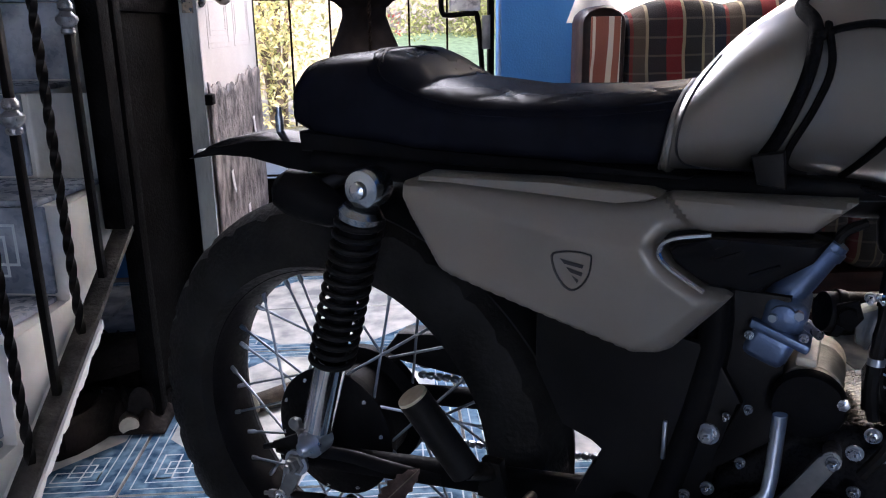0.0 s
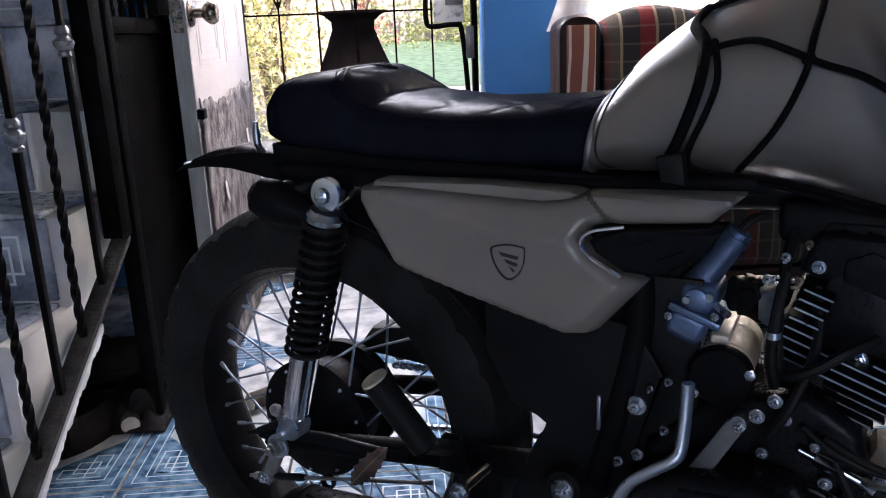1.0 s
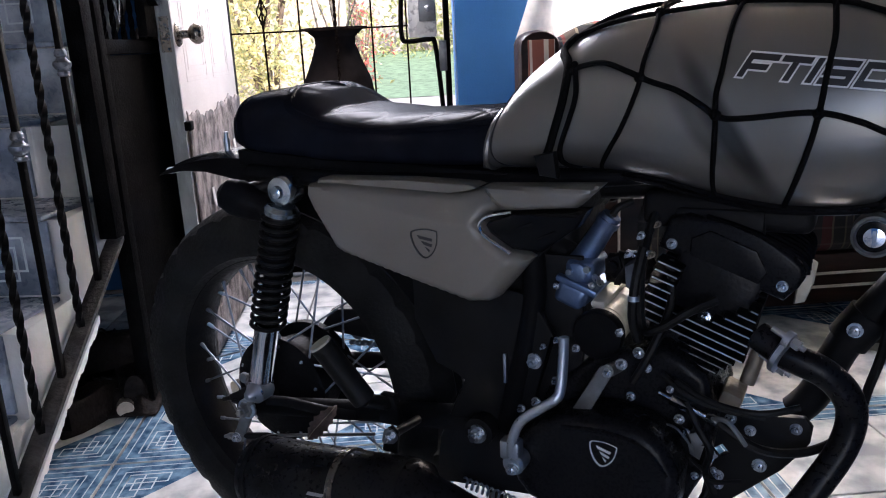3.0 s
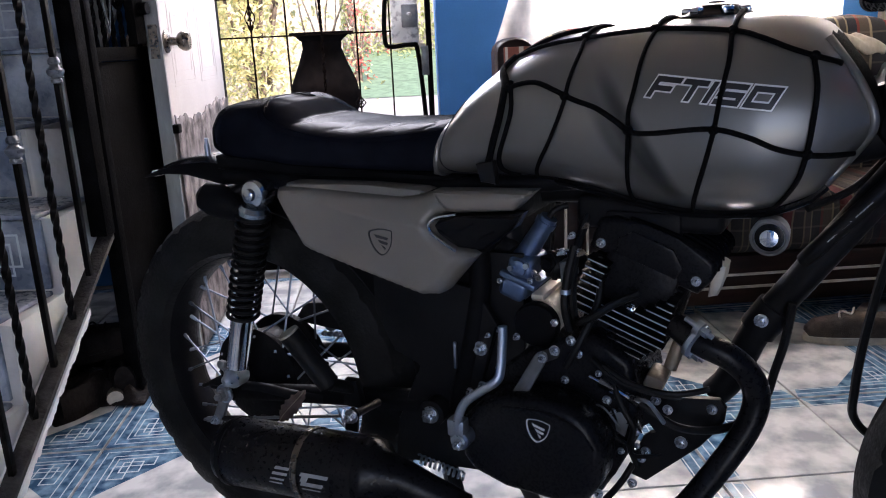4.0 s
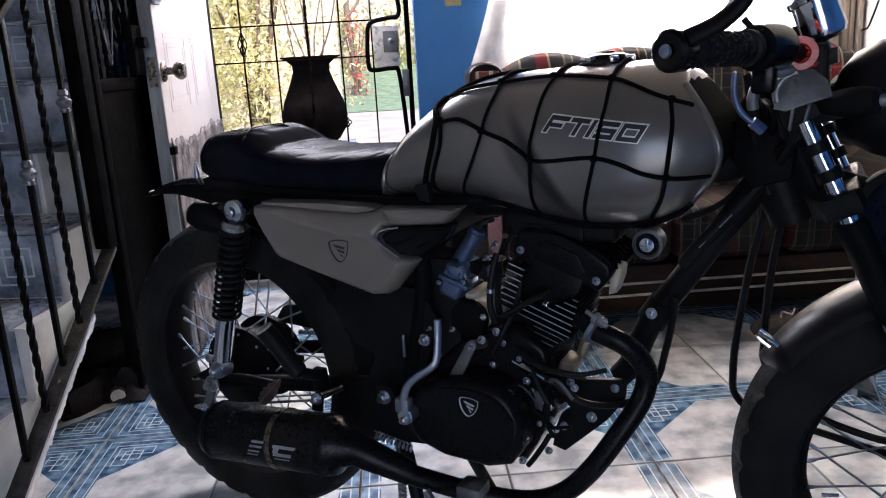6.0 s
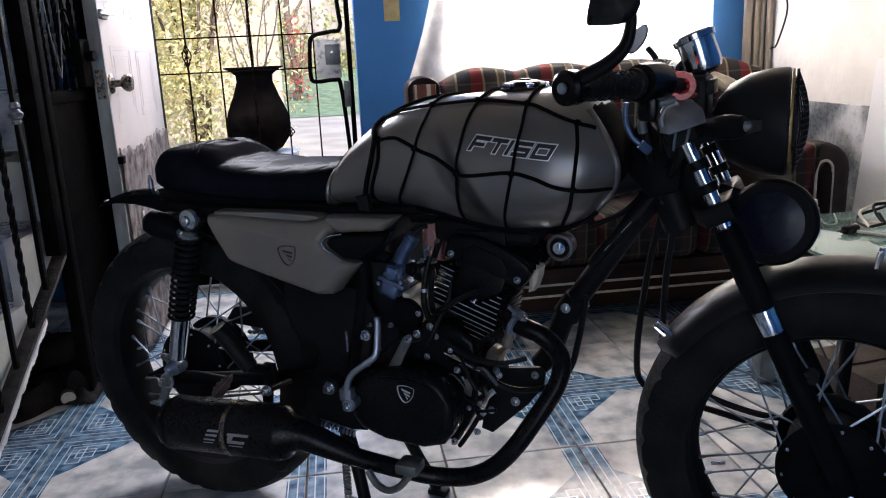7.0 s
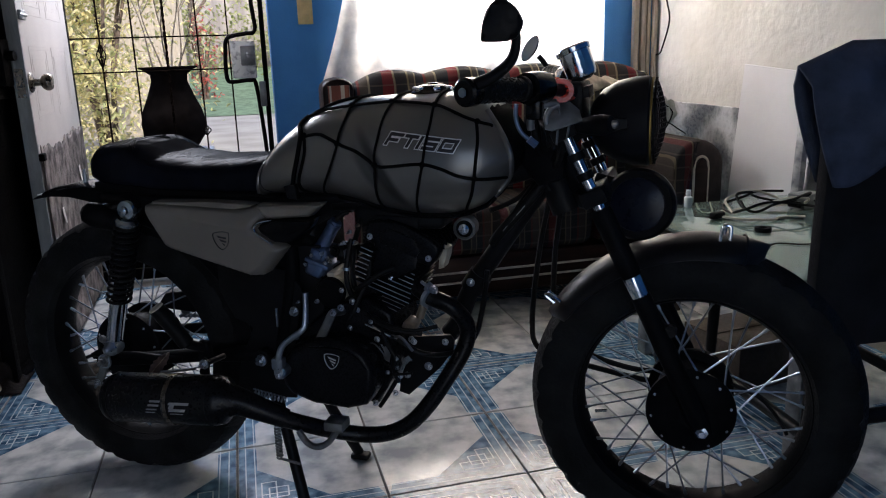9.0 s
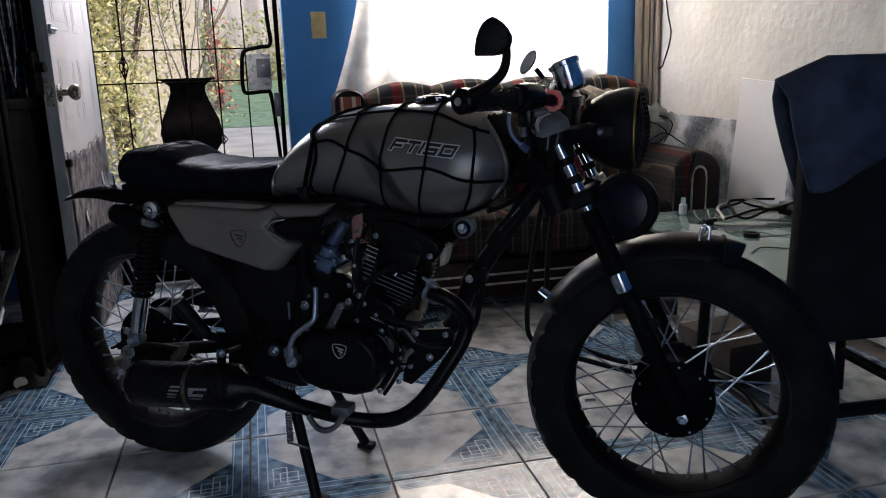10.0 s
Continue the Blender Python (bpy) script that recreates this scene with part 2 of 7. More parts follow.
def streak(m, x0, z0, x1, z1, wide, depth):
    """A soft dark streak in the colour, along a line in the side of a part."""
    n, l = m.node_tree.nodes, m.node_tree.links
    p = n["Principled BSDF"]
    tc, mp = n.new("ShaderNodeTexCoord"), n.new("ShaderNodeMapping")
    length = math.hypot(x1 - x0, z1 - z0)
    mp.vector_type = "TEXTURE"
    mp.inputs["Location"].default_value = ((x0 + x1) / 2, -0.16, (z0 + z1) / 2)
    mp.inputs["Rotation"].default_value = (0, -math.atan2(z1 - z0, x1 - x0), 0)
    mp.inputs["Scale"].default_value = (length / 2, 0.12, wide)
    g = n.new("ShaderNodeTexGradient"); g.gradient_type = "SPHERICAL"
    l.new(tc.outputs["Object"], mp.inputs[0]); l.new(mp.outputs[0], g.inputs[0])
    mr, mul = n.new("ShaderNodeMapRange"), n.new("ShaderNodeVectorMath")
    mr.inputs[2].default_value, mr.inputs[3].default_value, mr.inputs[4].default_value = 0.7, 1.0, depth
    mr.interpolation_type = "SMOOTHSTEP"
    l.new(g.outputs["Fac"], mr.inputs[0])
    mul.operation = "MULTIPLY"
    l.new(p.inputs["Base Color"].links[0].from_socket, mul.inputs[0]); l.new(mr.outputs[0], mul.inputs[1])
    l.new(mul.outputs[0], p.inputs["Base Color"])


# two soft dark streaks across the tank's right flank
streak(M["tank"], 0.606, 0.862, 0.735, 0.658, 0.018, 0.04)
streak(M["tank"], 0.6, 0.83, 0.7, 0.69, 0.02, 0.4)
soften_coat(M["leather"], 0.26)
soften_coat(M["tank"], 0.2)
M["petal"] = thin("red_petal", (0.6, 0.16, 0.13), 0.4, 0.5)
PLAID = [(0.16, (0.32, 0.02, 0.025)), (0.03, (0.5, 0.4, 0.25)), (0.17, (0.05, 0.045, 0.045)), (0.03, (0.42, 0.34, 0.2)), (0.08, (0.12, 0.1, 0.09)), (0.02, (0.5, 0.42, 0.28)),
         (0.12, (0.03, 0.035, 0.05)), (0.04, (0.3, 0.05, 0.04)), (0.13, (0.15, 0.11, 0.08)), (0.03, (0.5, 0.4, 0.25)), (0.19, (0.04, 0.035, 0.04))]
M["plaid"] = stripes("plaid_upholstery", [(a, tuple(0.55 * x for x in c)) for a, c in PLAID], 0.27, 0, cross=((0.3, 0.24, 0.18), 2, 0.05, 0.12))
# finer stripes in the plaid's colours, darkened for shade on seat and arms
M["shadedplaid"] = stripes("shaded_plaid_seat_cloth", [(a, tuple(0.16 * x for x in c)) for a, c in PLAID], 0.19, 0, cross=((0.12, 0.1, 0.08), 2, 0.05, 0.12))
M["strip"] = stripes("striped_arm_cover", [(0.2, (0.62, 0.55, 0.45)), (0.25, (0.3, 0.1, 0.06)), (0.1, (0.62, 0.55, 0.45)), (0.45, (0.27, 0.09, 0.06))], 0.08, 0)
glass = mat("table_glass", (0.55, 0.75, 0.68), 0.04, 0, 0.02, 5, 0.0, 50, rvar=0.02)
glass.node_tree.nodes["Principled BSDF"].inputs["Transmission Weight"].default_value = 0.75
M["glass"] = glass


# ---- mesh building ----
class Geo:
    """Vertices and faces of one part, gathered from simple solids."""

    def __init__(self):
        self.v, self.f, self.m = [], [], []

    def add(self, solid, at=None, slot=0):
        vs, fs = solid
        k = len(self.v)
        self.v += [tuple(at @ Vector(p)) if at else tuple(p) for p in vs]
        self.f += [[i + k for i in f] for f in fs]
        self.m += [slot] * len(fs)
        return self

    def mesh(self, name, mats, sharp=38):
        me = bpy.data.meshes.new(name)
        me.from_pydata(self.v, [], self.f)
        for x in mats:
            me.materials.append(x)
        me.polygons.foreach_set("material_index", self.m)
        bm = bmesh.new()
        bm.from_mesh(me)
        bmesh.ops.recalc_face_normals(bm, faces=bm.faces)
        bm.to_mesh(me)
        bm.free()
        me.polygons.foreach_set("use_smooth", [True] * len(me.polygons))
        me.set_sharp_from_angle(angle=radians(sharp))
        me.update()
        return me


def mats_of(material):
    return [M[x] for x in material.split()]


def part(name, geo, material, parent=None, label="", sharp=38):
    me = geo.mesh(name, mats_of(material), sharp)
    ob = new(name, me)
    if parent:
        ob.parent = parent
    return tagged(ob, label) if label else ob


def thing(name, label, category, at=None, group="", kind=""):
    ob = new(name)
    ob.empty_display_size = 0.1
    ob.matrix_world = at or Matrix()
    return tagged(ob, label, category, group, kind)


def solo(name, geo, material, label, category, at=None, group="", kind="", sharp=38):
    ob = part(name, geo, material, sharp=sharp)
    ob.matrix_world = at or Matrix()
    return tagged(ob, label, category, group, kind)


def repeat(name, me, parent, at):
    """One more piece on a shared mesh."""
    ob = new(name, me)
    ob.parent = parent
    ob.matrix_basis = at
    return ob


def box(x0, x1, y0, y1, z0, z1, b=0.0, seg=2):
    bm = bmesh.new()
    bmesh.ops.create_cube(bm, size=1)
    for v in bm.verts:
        v.co = Vector((x0 + (v.co.x + 0.5) * (x1 - x0), y0 + (v.co.y + 0.5) * (y1 - y0), z0 + (v.co.z + 0.5) * (z1 - z0)))
    if b:
        bmesh.ops.bevel(bm, geom=list(bm.edges), offset=b, segments=seg, affect="EDGES", profile=0.5)
    return taken(bm)


def taken(bm):
    bm.verts.index_update()
    out = [v.co.copy() for v in bm.verts], [[v.index for v in f.verts] for f in bm.faces]
    bm.free()
    return out


def prism(outline, a, b, bevel=0.0, axis="y", seg=2):
    """A plate: an outline in the plane across the axis, from a to b along it, with rounded rims."""
    put = {"y": lambda p, q: (p[0], q, p[1]), "z": lambda p, q: (p[0], p[1], q), "x": lambda p, q: (q, p[0], p[1])}[axis]
    bm = bmesh.new()
    lo, hi = [bm.verts.new(put(p, a)) for p in outline], [bm.verts.new(put(p, b)) for p in outline]
    caps = [bm.faces.new(lo), bm.faces.new(hi[::-1])]
    for i in range(len(lo)):
        j = (i + 1) % len(lo)
        bm.faces.new((lo[j], lo[i], hi[i], hi[j]))
    if bevel:
        bmesh.ops.bevel(bm, geom=[e for f in caps for e in f.edges], offset=bevel, segments=seg, affect="EDGES", profile=0.5)
    return taken(bm)


def smooth(pts, k=6, closed=False):
    """A curve through the points."""
    ps = [Vector(p) for p in pts]
    n, out = len(ps), []
    for i in range(n if closed else n - 1):
        p = [ps[(i + d) % n] if closed else ps[min(max(i + d, 0), n - 1)] for d in (-1, 0, 1, 2)]
        for j in range(k):
            t = j / k
            out.append(0.5 * (2 * p[1] + (p[2] - p[0]) * t + (2 * p[0] - 5 * p[1] + 4 * p[2] - p[3]) * t * t + (3 * p[1] - p[0] - 3 * p[2] + p[3]) * t ** 3))
    if not closed:
        out.append(ps[-1])
    return out


def loft(rings, closed=False):
    n, k = len(rings[0]), len(rings)
    fs = []
    for i in range(k if closed else k - 1):
        a, b = i * n, ((i + 1) % k) * n
        fs += [[a + j, a + (j + 1) % n, b + (j + 1) % n, b + j] for j in range(n)]
    if not closed:
        fs += [list(range(n))[::-1], list(range((k - 1) * n, k * n))]
    return [p for r in rings for p in r], fs


def tube(pts, r, n=10, closed=False, flat=1.0):
    """A round bar along the points; r is a radius, or one for each point; flat squeezes it across."""
    ps = [Vector(p) for p in pts]
    k = len(ps)
    rs = [r] * k if not hasattr(r, "__len__") else list(r)
    side, rings = None, []
    for i, p in enumerate(ps):
        a, b = (ps[i - 1] if i or closed else p), (ps[(i + 1) % k] if i < k - 1 or closed else p)
        d = (b - a).normalized()
        if side is None:
            side = d.orthogonal().normalized()
        side = (side - d * side.dot(d)).normalized()
        up = d.cross(side)
        rings.append([p + side * (rs[i] * math.cos(q)) + up * (rs[i] * flat * math.sin(q)) for q in [2 * math.pi * j / n for j in range(n)]])
    return loft(rings, closed)


def rod(a, b, r, r2=None, n=12):
    return tube([a, b], [r, r2 if r2 is not None else r], n)


def lathe(profile, n=32, at=None):
    """A profile of (radius, height) rows turned about z, then set at the pose; ends are capped."""
    rings = [[Vector((max(r, 1e-4) * math.cos(q), max(r, 1e-4) * math.sin(q), h)) for q in [2 * math.pi * j / n for j in range(n)]] for r, h in profile]
    vs, fs = loft(rings)
    return ([at @ v for v in vs] if at else vs), fs


def ring(profile, n=48, at=None):
    """A closed profile of (radius, height) rows turned about z."""
    rings = [[Vector((r * math.cos(q), r * math.sin(q), h)) for r, h in profile] for q in [2 * math.pi * j / n for j in range(n)]]
    vs, fs = loft(rings, True)
    return ([at @ v for v in vs] if at else vs), fs


def facing(x, y, z, axis):
    """A pose at the place whose z runs along the axis."""
    return Matrix.Translation((x, y, z)) @ Vector(axis).to_track_quat("Z", "Y").to_matrix().to_4x4()


def sheet(nx, ny, fn, thick=0.0):
    """A grid of (i, j) in 0..1 set by fn; with a thickness along fn's third row it gets a back."""
    vs = [Vector(fn(i / nx, j / ny)) for j in range(ny + 1) for i in range(nx + 1)]
    w = nx + 1
    fs = [[j * w + i, j * w + i + 1, (j + 1) * w + i + 1, (j + 1) * w + i] for j in range(ny) for i in range(nx)]
    if thick:
        nrm = [Vector() for _ in vs]
        for f in fs:
            c = (vs[f[1]] - vs[f[0]]).cross(vs[f[3]] - vs[f[0]])
            for i in f:
                nrm[i] += c
        k = len(vs)
        vs = vs + [v - n.normalized() * thick for v, n in zip(vs, nrm)]
        fs = fs + [[i + k for i in f[::-1]] for f in fs]
        rim = [i for i in range(w)] + [j * w + nx for j in range(1, ny + 1)] + [ny * w + i for i in range(nx - 1, -1, -1)] + [j * w for j in range(ny - 1, 0, -1)]
        fs += [[a, b, b + k, a + k] for a, b in zip(rim, rim[1:] + rim[:1])]
    return vs, fs


def bolt(parent, x, y, z, r=0.007, axis=(0, -1, 0), material="bolt", h=0.008):
    """A hexagon head on a washer."""
    r *= 0.8
    g = Geo().add(lathe([(r * 1.45, 0), (r * 1.45, h * 0.25)], 16)).add(lathe([(r, h * 0.25), (r, h * 0.9), (r * 0.8, h)], 6)).add(lathe([(r * 0.5, h), (r * 0.45, h * 1.35)], 10))
    ob = part("bolt", g, material, parent)
    ob.matrix_basis = facing(x, y, z, axis)
    return ob


# ---- the room ----
def structure(name, geo, material, label, sharp=38):
    return solo(name, geo, material, label, name.split("_")[0], ROOM, kind="structure", sharp=sharp)


g = Geo()
for a in ((-2.25, -0.94, 2.05, 2.2, 0, 2.6), (-0.94, -0.09, 2.05, 2.2, 2.08, 2.6), (-0.09, 0.335, 2.05, 2.2, 0, 2.6), (0.335, 1.48, 2.05, 2.2, 0, 0.95), (0.335, 1.48, 2.05, 2.2, 2.05, 2.6), (1.48, 1.9, 2.05, 2.2, 0, 2.6)):
    g.add(box(*a))
structure("wall_north", g, "blue", "bright blue painted wall with gate and window openings")
g = Geo()
g.add(box(1.76, 1.9, 0.0, 2.046, 0, 2.6))
structure("wall_east", g, "plaster", "rough white plastered wall")
# unseen stretch of wall, given the darker blue to lessen bounce on the bike
structure("wall_east_2", Geo().add(box(1.76, 1.9, -3.2, -0.004, 0, 2.6)), "blue", "unseen side wall, made blue to cut bounce light")
structure("wall_west", Geo().add(box(-2.25, -2.1, -3.2, 2.046, 0, 2.6)), "plaster", "white plastered wall beside the stairs")
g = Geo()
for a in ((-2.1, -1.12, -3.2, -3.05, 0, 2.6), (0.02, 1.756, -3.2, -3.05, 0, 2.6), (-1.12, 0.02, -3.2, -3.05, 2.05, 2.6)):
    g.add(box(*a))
structure("wall_south", g, "blue", "blue painted wall with an unseen doorway added for fill light")
# unseen overhang, added only to block the sun
structure("eave", Geo().add(box(-2.25, 1.9, -5.9, -3.204, 2.604, 2.75)), "ceil", "unseen roof overhang added to keep sun out of the back doorway")
# ceiling is out of view; its dark tone is set to weaken top light
structure("ceiling", Geo().add(box(-2.25, 1.9, -3.2, 2.2, 2.604, 2.75)), "timber", "unseen ceiling, made dark brown to cut light from above")
floor = structure("floor", Geo().add(box(-2.25, 1.9, -3.2, 2.2, -0.12, -0.009)), "grout", "tiled floor bed with dark joints")

# marble dado beside the sofa
dado = thing("dado", "grey marbled wall tiles above the floor", "wall tile", ROOM, kind="structure")
for j in range(3):
    for i in range(2):
        part("tile", Geo().add(box(1.749, 1.759, 1.295 + j * 0.252, 1.545 + j * 0.252, 0.355 * i + 0.002, 0.355 * i + 0.352, 0.002, 1)), "dado", dado)


# ---- window, curtain ----
win = thing("window_1", "bright window behind a white curtain", "window", ROOM, kind="structure")
for a in ((0.335, 0.365, 2.1, 2.14, 0.95, 2.05), (1.45, 1.48, 2.1, 2.14, 0.95, 2.05), (0.367, 1.448, 2.1, 2.14, 0.95, 0.98), (0.367, 1.448, 2.1, 2.14, 2.02, 2.05), (0.935, 0.965, 2.1, 2.14, 0.982, 2.018)):
    part("window_frame", Geo().add(box(*a, 0.004)), "zinc", win)


def drape(i, j):
    z = 2.14 - 1.3 * j
    left = 0.27 - 0.16 * max(0, (j - 0.5) / 0.5) ** 1.6
    u = left + (1.485 - left) * i
    deep = 0.012 + 0.022 * j
    return u, 2.025 - deep * (0.5 + 0.5 * math.sin(i * 62 + 1.2 * math.sin(j * 3 + i * 9))) - 0.025 * math.sin(i * 9 + j) ** 2 - 0.02 * j * (1 - i), z


curtain = thing("curtain", "thin white curtain hanging in folds, lit from outside", "curtain", ROOM)
part("curtain_cloth", Geo().add(sheet(150, 24, drape)), "curtain", curtain, sharp=180)
part("curtain_rod", Geo().add(rod((0.15, 2.01, 2.16), (1.56, 2.01, 2.16), 0.01)), "zinc", curtain, "grey metal curtain rod")

# ---- gate to the yard ----
gate = thing("iron_gate", "black wrought iron gate with twisted bars, shut", "gate", ROOM)
part("gate_frame", Geo().add(box(-0.938, -0.915, 2.06, 2.13, 0.01, 2.07, 0.003)), "iron", gate)
part("gate_frame", Geo().add(box(-0.13, -0.11, 2.08, 2.13, 0.01, 2.07, 0.003)), "iron", gate)
part("gate_frame", Geo().add(box(-0.914, -0.156, 2.09, 2.13, 2.03, 2.07, 0.003)), "iron", gate)
part("gate_frame", Geo().add(box(-0.914, -0.156, 2.09, 2.13, 0.01, 0.06, 0.003)), "iron", gate)
part("kick_sheet", Geo().add(box(-0.914, -0.156, 2.105, 2.112, 0.062, 0.33, 0.001)), "iron", gate)
for z in (0.34, 0.93, 1.072, 1.62):
    part("cross_bar", Geo().add(box(-0.914, -0.156, 2.1, 2.114, z - 0.003, z + 0.003, 0.001)), "rust", gate)


def twist_bar(x, y, z0, z1, half, turns, n=60):
    rings = []
    for k in range(n + 1):
        q = 2 * math.pi * turns * k / n
        rings.append([Vector((x + half * 1.3 * math.cos(q + c * math.pi / 2), y + half * 1.3 * math.sin(q + c * math.pi / 2), z0 + (z1 - z0) * k / n)) for c in range(4)])
    return loft(rings)


for i, u in enumerate((-0.795, -0.662, -0.53, -0.397, -0.268)):
    if i == 2:
        part("twisted_bar", Geo().add(twist_bar(u, 2.107, 0.345, 2.03, 0.005, 16, 120)), "rust", gate)
    else:
        g = Geo().add(box(u - 0.0032, u + 0.0032, 2.102, 2.112, 0.345, 2.03, 0.001))
        if i in (0, 3):
            for s in (0, 1, 2, 3):
                q0 = s * math.pi / 2
                zc = 1.0 if i == 0 else 0.665
                h = 0.05 if i == 0 else 0.022
                g.add(tube([(u + 0.018 * math.sin(math.pi * k / 12) * math.cos(q0 + 3.2 * k / 12), 2.107 + 0.018 * math.sin(math.pi * k / 12) * math.sin(q0 + 3.2 * k / 12), zc - h + 2 * h * k / 12) for k in range(13)], 0.0025, 6))
        part("bar", g, "rust", gate)
lockbox = part("lock_plate", Geo().add(box(-0.262, -0.158, 2.07, 2.1, 0.885, 1.045, 0.004)), "lockpaint", gate, "scuffed white plate round the lock")
part("lock_case", Geo().add(box(-0.222, -0.162, 2.04, 2.069, 0.94, 1.024, 0.005)).add(lathe([(0.011, 0), (0.011, 0.008), (0.006, 0.012)], 16, facing(-0.192, 2.04, 0.984, (0, -1, 0)))), "zinc", lockbox, "grey steel rim lock case")
part("lock_surround", Geo().add(tube(smooth([(-0.17, 2.085, 1.5), (-0.158, 2.085, 1.2), (-0.152, 2.08, 1.09), (-0.2, 2.075, 1.075), (-0.27, 2.075, 1.058), (-0.285, 2.075, 1.0), (-0.288, 2.075, 0.89), (-0.262, 2.075, 0.872), (-0.19, 2.075, 0.876), (-0.165, 2.08, 0.85), (-0.146, 2.085, 0.6), (-0.14, 2.085, 0.4)], 5), 0.009, 8)), "iron", gate)
part("strike_plate", Geo().add(box(-0.153, -0.125, 2.068, 2.079, 0.76, 0.87, 0.002)), "zinc", gate, "pale worn metal strip")

# ---- white door, open into the room ----
DOOR = ROOM @ Matrix(((0.013, 0.9999, 0, -0.905), (-0.9999, 0.013, 0, 2.035), (0, 0, 1, 0.012), (0, 0, 0, 1)))
door = thing("door_1", "open white panelled door with peeled bottom", "door", DOOR, kind="structure")
part("leaf", Geo().add(box(0.0, 0.806, -0.035, 0, 0.0, 2.02, 0.002, 1)), "door", door)
part("edge_strip", Geo().add(box(0.807, 0.818, -0.037, 0.002, 0.0, 2.02, 0.001, 1)), "edge", door, "bare grey-green door edge")
for x0, x1, z0, z1 in ((0.1, 0.37, 0.78, 1.02), (0.45, 0.72, 0.78, 1.02), (0.1, 0.37, 1.12, 1.85), (0.45, 0.72, 1.12, 1.85)):
    g = Geo()
    for e, y in ((0.0, 0.0009), (0.03, 0.0008)):
        for a in ((x0 + e, x1 - e, z0 + e, z0 + e + 0.012), (x0 + e, x1 - e, z1 - e - 0.012, z1 - e), (x0 + e, x0 + e + 0.012, z0 + e + 0.012, z1 - e - 0.012), (x1 - e - 0.012, x1 - e, z0 + e + 0.012, z1 - e - 0.012)):
            g.add(box(a[0], a[1], 0.0004, y, a[2], a[3], 0.0004, 1))
    part("moulding", g, "door", door)


def peel(i, j):
    top = 0.695 + 0.014 * math.sin(i * 7) + 0.007 * math.sin(i * 31) + 0.004 * math.sin(i * 83)
    return i * 0.79 + 0.006, 0.0045 + 0.002 * math.sin(i * 23 + j * 7) * math.sin(j * 13) + 0.01 * max(0, j - 0.9), 0.005 + (top - 0.005) * j


part("peeled_skin", Geo().add(sheet(60, 30, peel, 0.0035)), "torn", door, "bare plywood where the facing has peeled off", sharp=180)
part("door_knob", Geo().add(lathe([(0.032, 0), (0.032, 0.004), (0.026, 0.009), (0.012, 0.012), (0.011, 0.03), (0.02, 0.036), (0.027, 0.046), (0.028, 0.056), (0.022, 0.066), (0.01, 0.068)], 28, facing(0.765, 0, 0.905, (0, 1, 0)))), "bronze", door, "tarnished round metal knob")
rng = random.Random(21)
for k in range(3):
    x0, z0, n = rng.uniform(0.1, 0.74), rng.uniform(0.15, 0.66), rng.uniform(0.02, 0.06)
    part("torn_flake", Geo().add(sheet(6, 6, lambda i, j: (x0 + n * (i - 0.5) * (1 - 0.4 * j), 0.0105 + 0.008 * (1 - j) ** 2 * (0.4 + 0.6 * i), z0 + n * 1.4 * j), 0.0008)), "door", door, "curled white scrap of facing", sharp=180)
part("door_knob", Geo().add(lathe([(0.032, 0), (0.032, 0.004), (0.026, 0.009), (0.012, 0.012), (0.011, 0.03), (0.02, 0.036), (0.027, 0.046), (0.028, 0.056), (0.022, 0.066), (0.01, 0.068)], 28, facing(0.765, -0.0355, 0.905, (0, -1, 0)))), "bronze", door, "tarnished round metal knob")
part("latch_plate", Geo().add(box(0.8185, 0.821, -0.03, -0.005, 0.86, 0.95, 0.001, 1)), "bronze", door)
part("slide_bolt", Geo().add(box(0.74, 0.8, 0.001, 0.012, 1.1, 1.13, 0.002)).add(rod((0.74, 0.012, 1.115), (0.83, 0.012, 1.115), 0.005)), "zinc", door, "small grey slide bolt")
part("hook", Geo().add(box(0.79, 0.826, 0.002, 0.02, 0.655, 0.68, 0.003)), "iron", door)

# dark iron leaf folded back by the stairs
STAIR = ROOM @ Matrix(((0.987, 0.158, 0, -1.079), (-0.158, 0.987, 0, 0.546), (0, 0, 1, 0), (0, 0, 0, 1)))   # y climbs, x points into the room
leaf = thing("iron_security_door", "dark iron security door folded open beside the stairs", "door", ROOM @ pose(-1.008, 0.955, 0.012, 0, 0, 81.5))
for x0, x1 in ((0, 0.03), (0.345, 0.375)):
    part("stile", Geo().add(box(x0, x1, -0.02, 0.02, 0, 2.0, 0.003)), "iron", leaf)
for z in (0.0, 0.86, 1.3, 1.96):
    part("rail", Geo().add(box(0.031, 0.344, -0.018, 0.018, z, z + 0.035, 0.003)), "iron", leaf)
part("sheet_panel", Geo().add(box(0.031, 0.344, -0.005, 0.005, 0.036, 0.859, 0.001)), "iron", leaf)
for i in range(6):
    part("bar", Geo().add(twist_bar(0.07 + 0.047 * i, 0, 0.895, 1.96, 0.006, 8, 60)), "iron", leaf)
part("scroll", Geo().add(tube([(0.2 + 0.05 * math.cos(q) * (1 - q / 14), -0.006, 1.05 + 0.09 * math.sin(q) * (1 - q / 14)) for q in [k * 0.3 for k in range(40)]], 0.004, 6)), "iron", leaf)
for s in (-1, 1):
    part("scroll", Geo().add(tube(smooth([(0.1, -0.024, 0.93), (0.1 + s * 0.03, -0.024, 1.05), (0.1 + s * 0.045, -0.024, 1.2), (0.1 + s * 0.02, -0.024, 1.36), (0.1, -0.024, 1.46)], 6), 0.0035, 6, flat=0.5)), "zinc", leaf, "bare metal scroll strip")
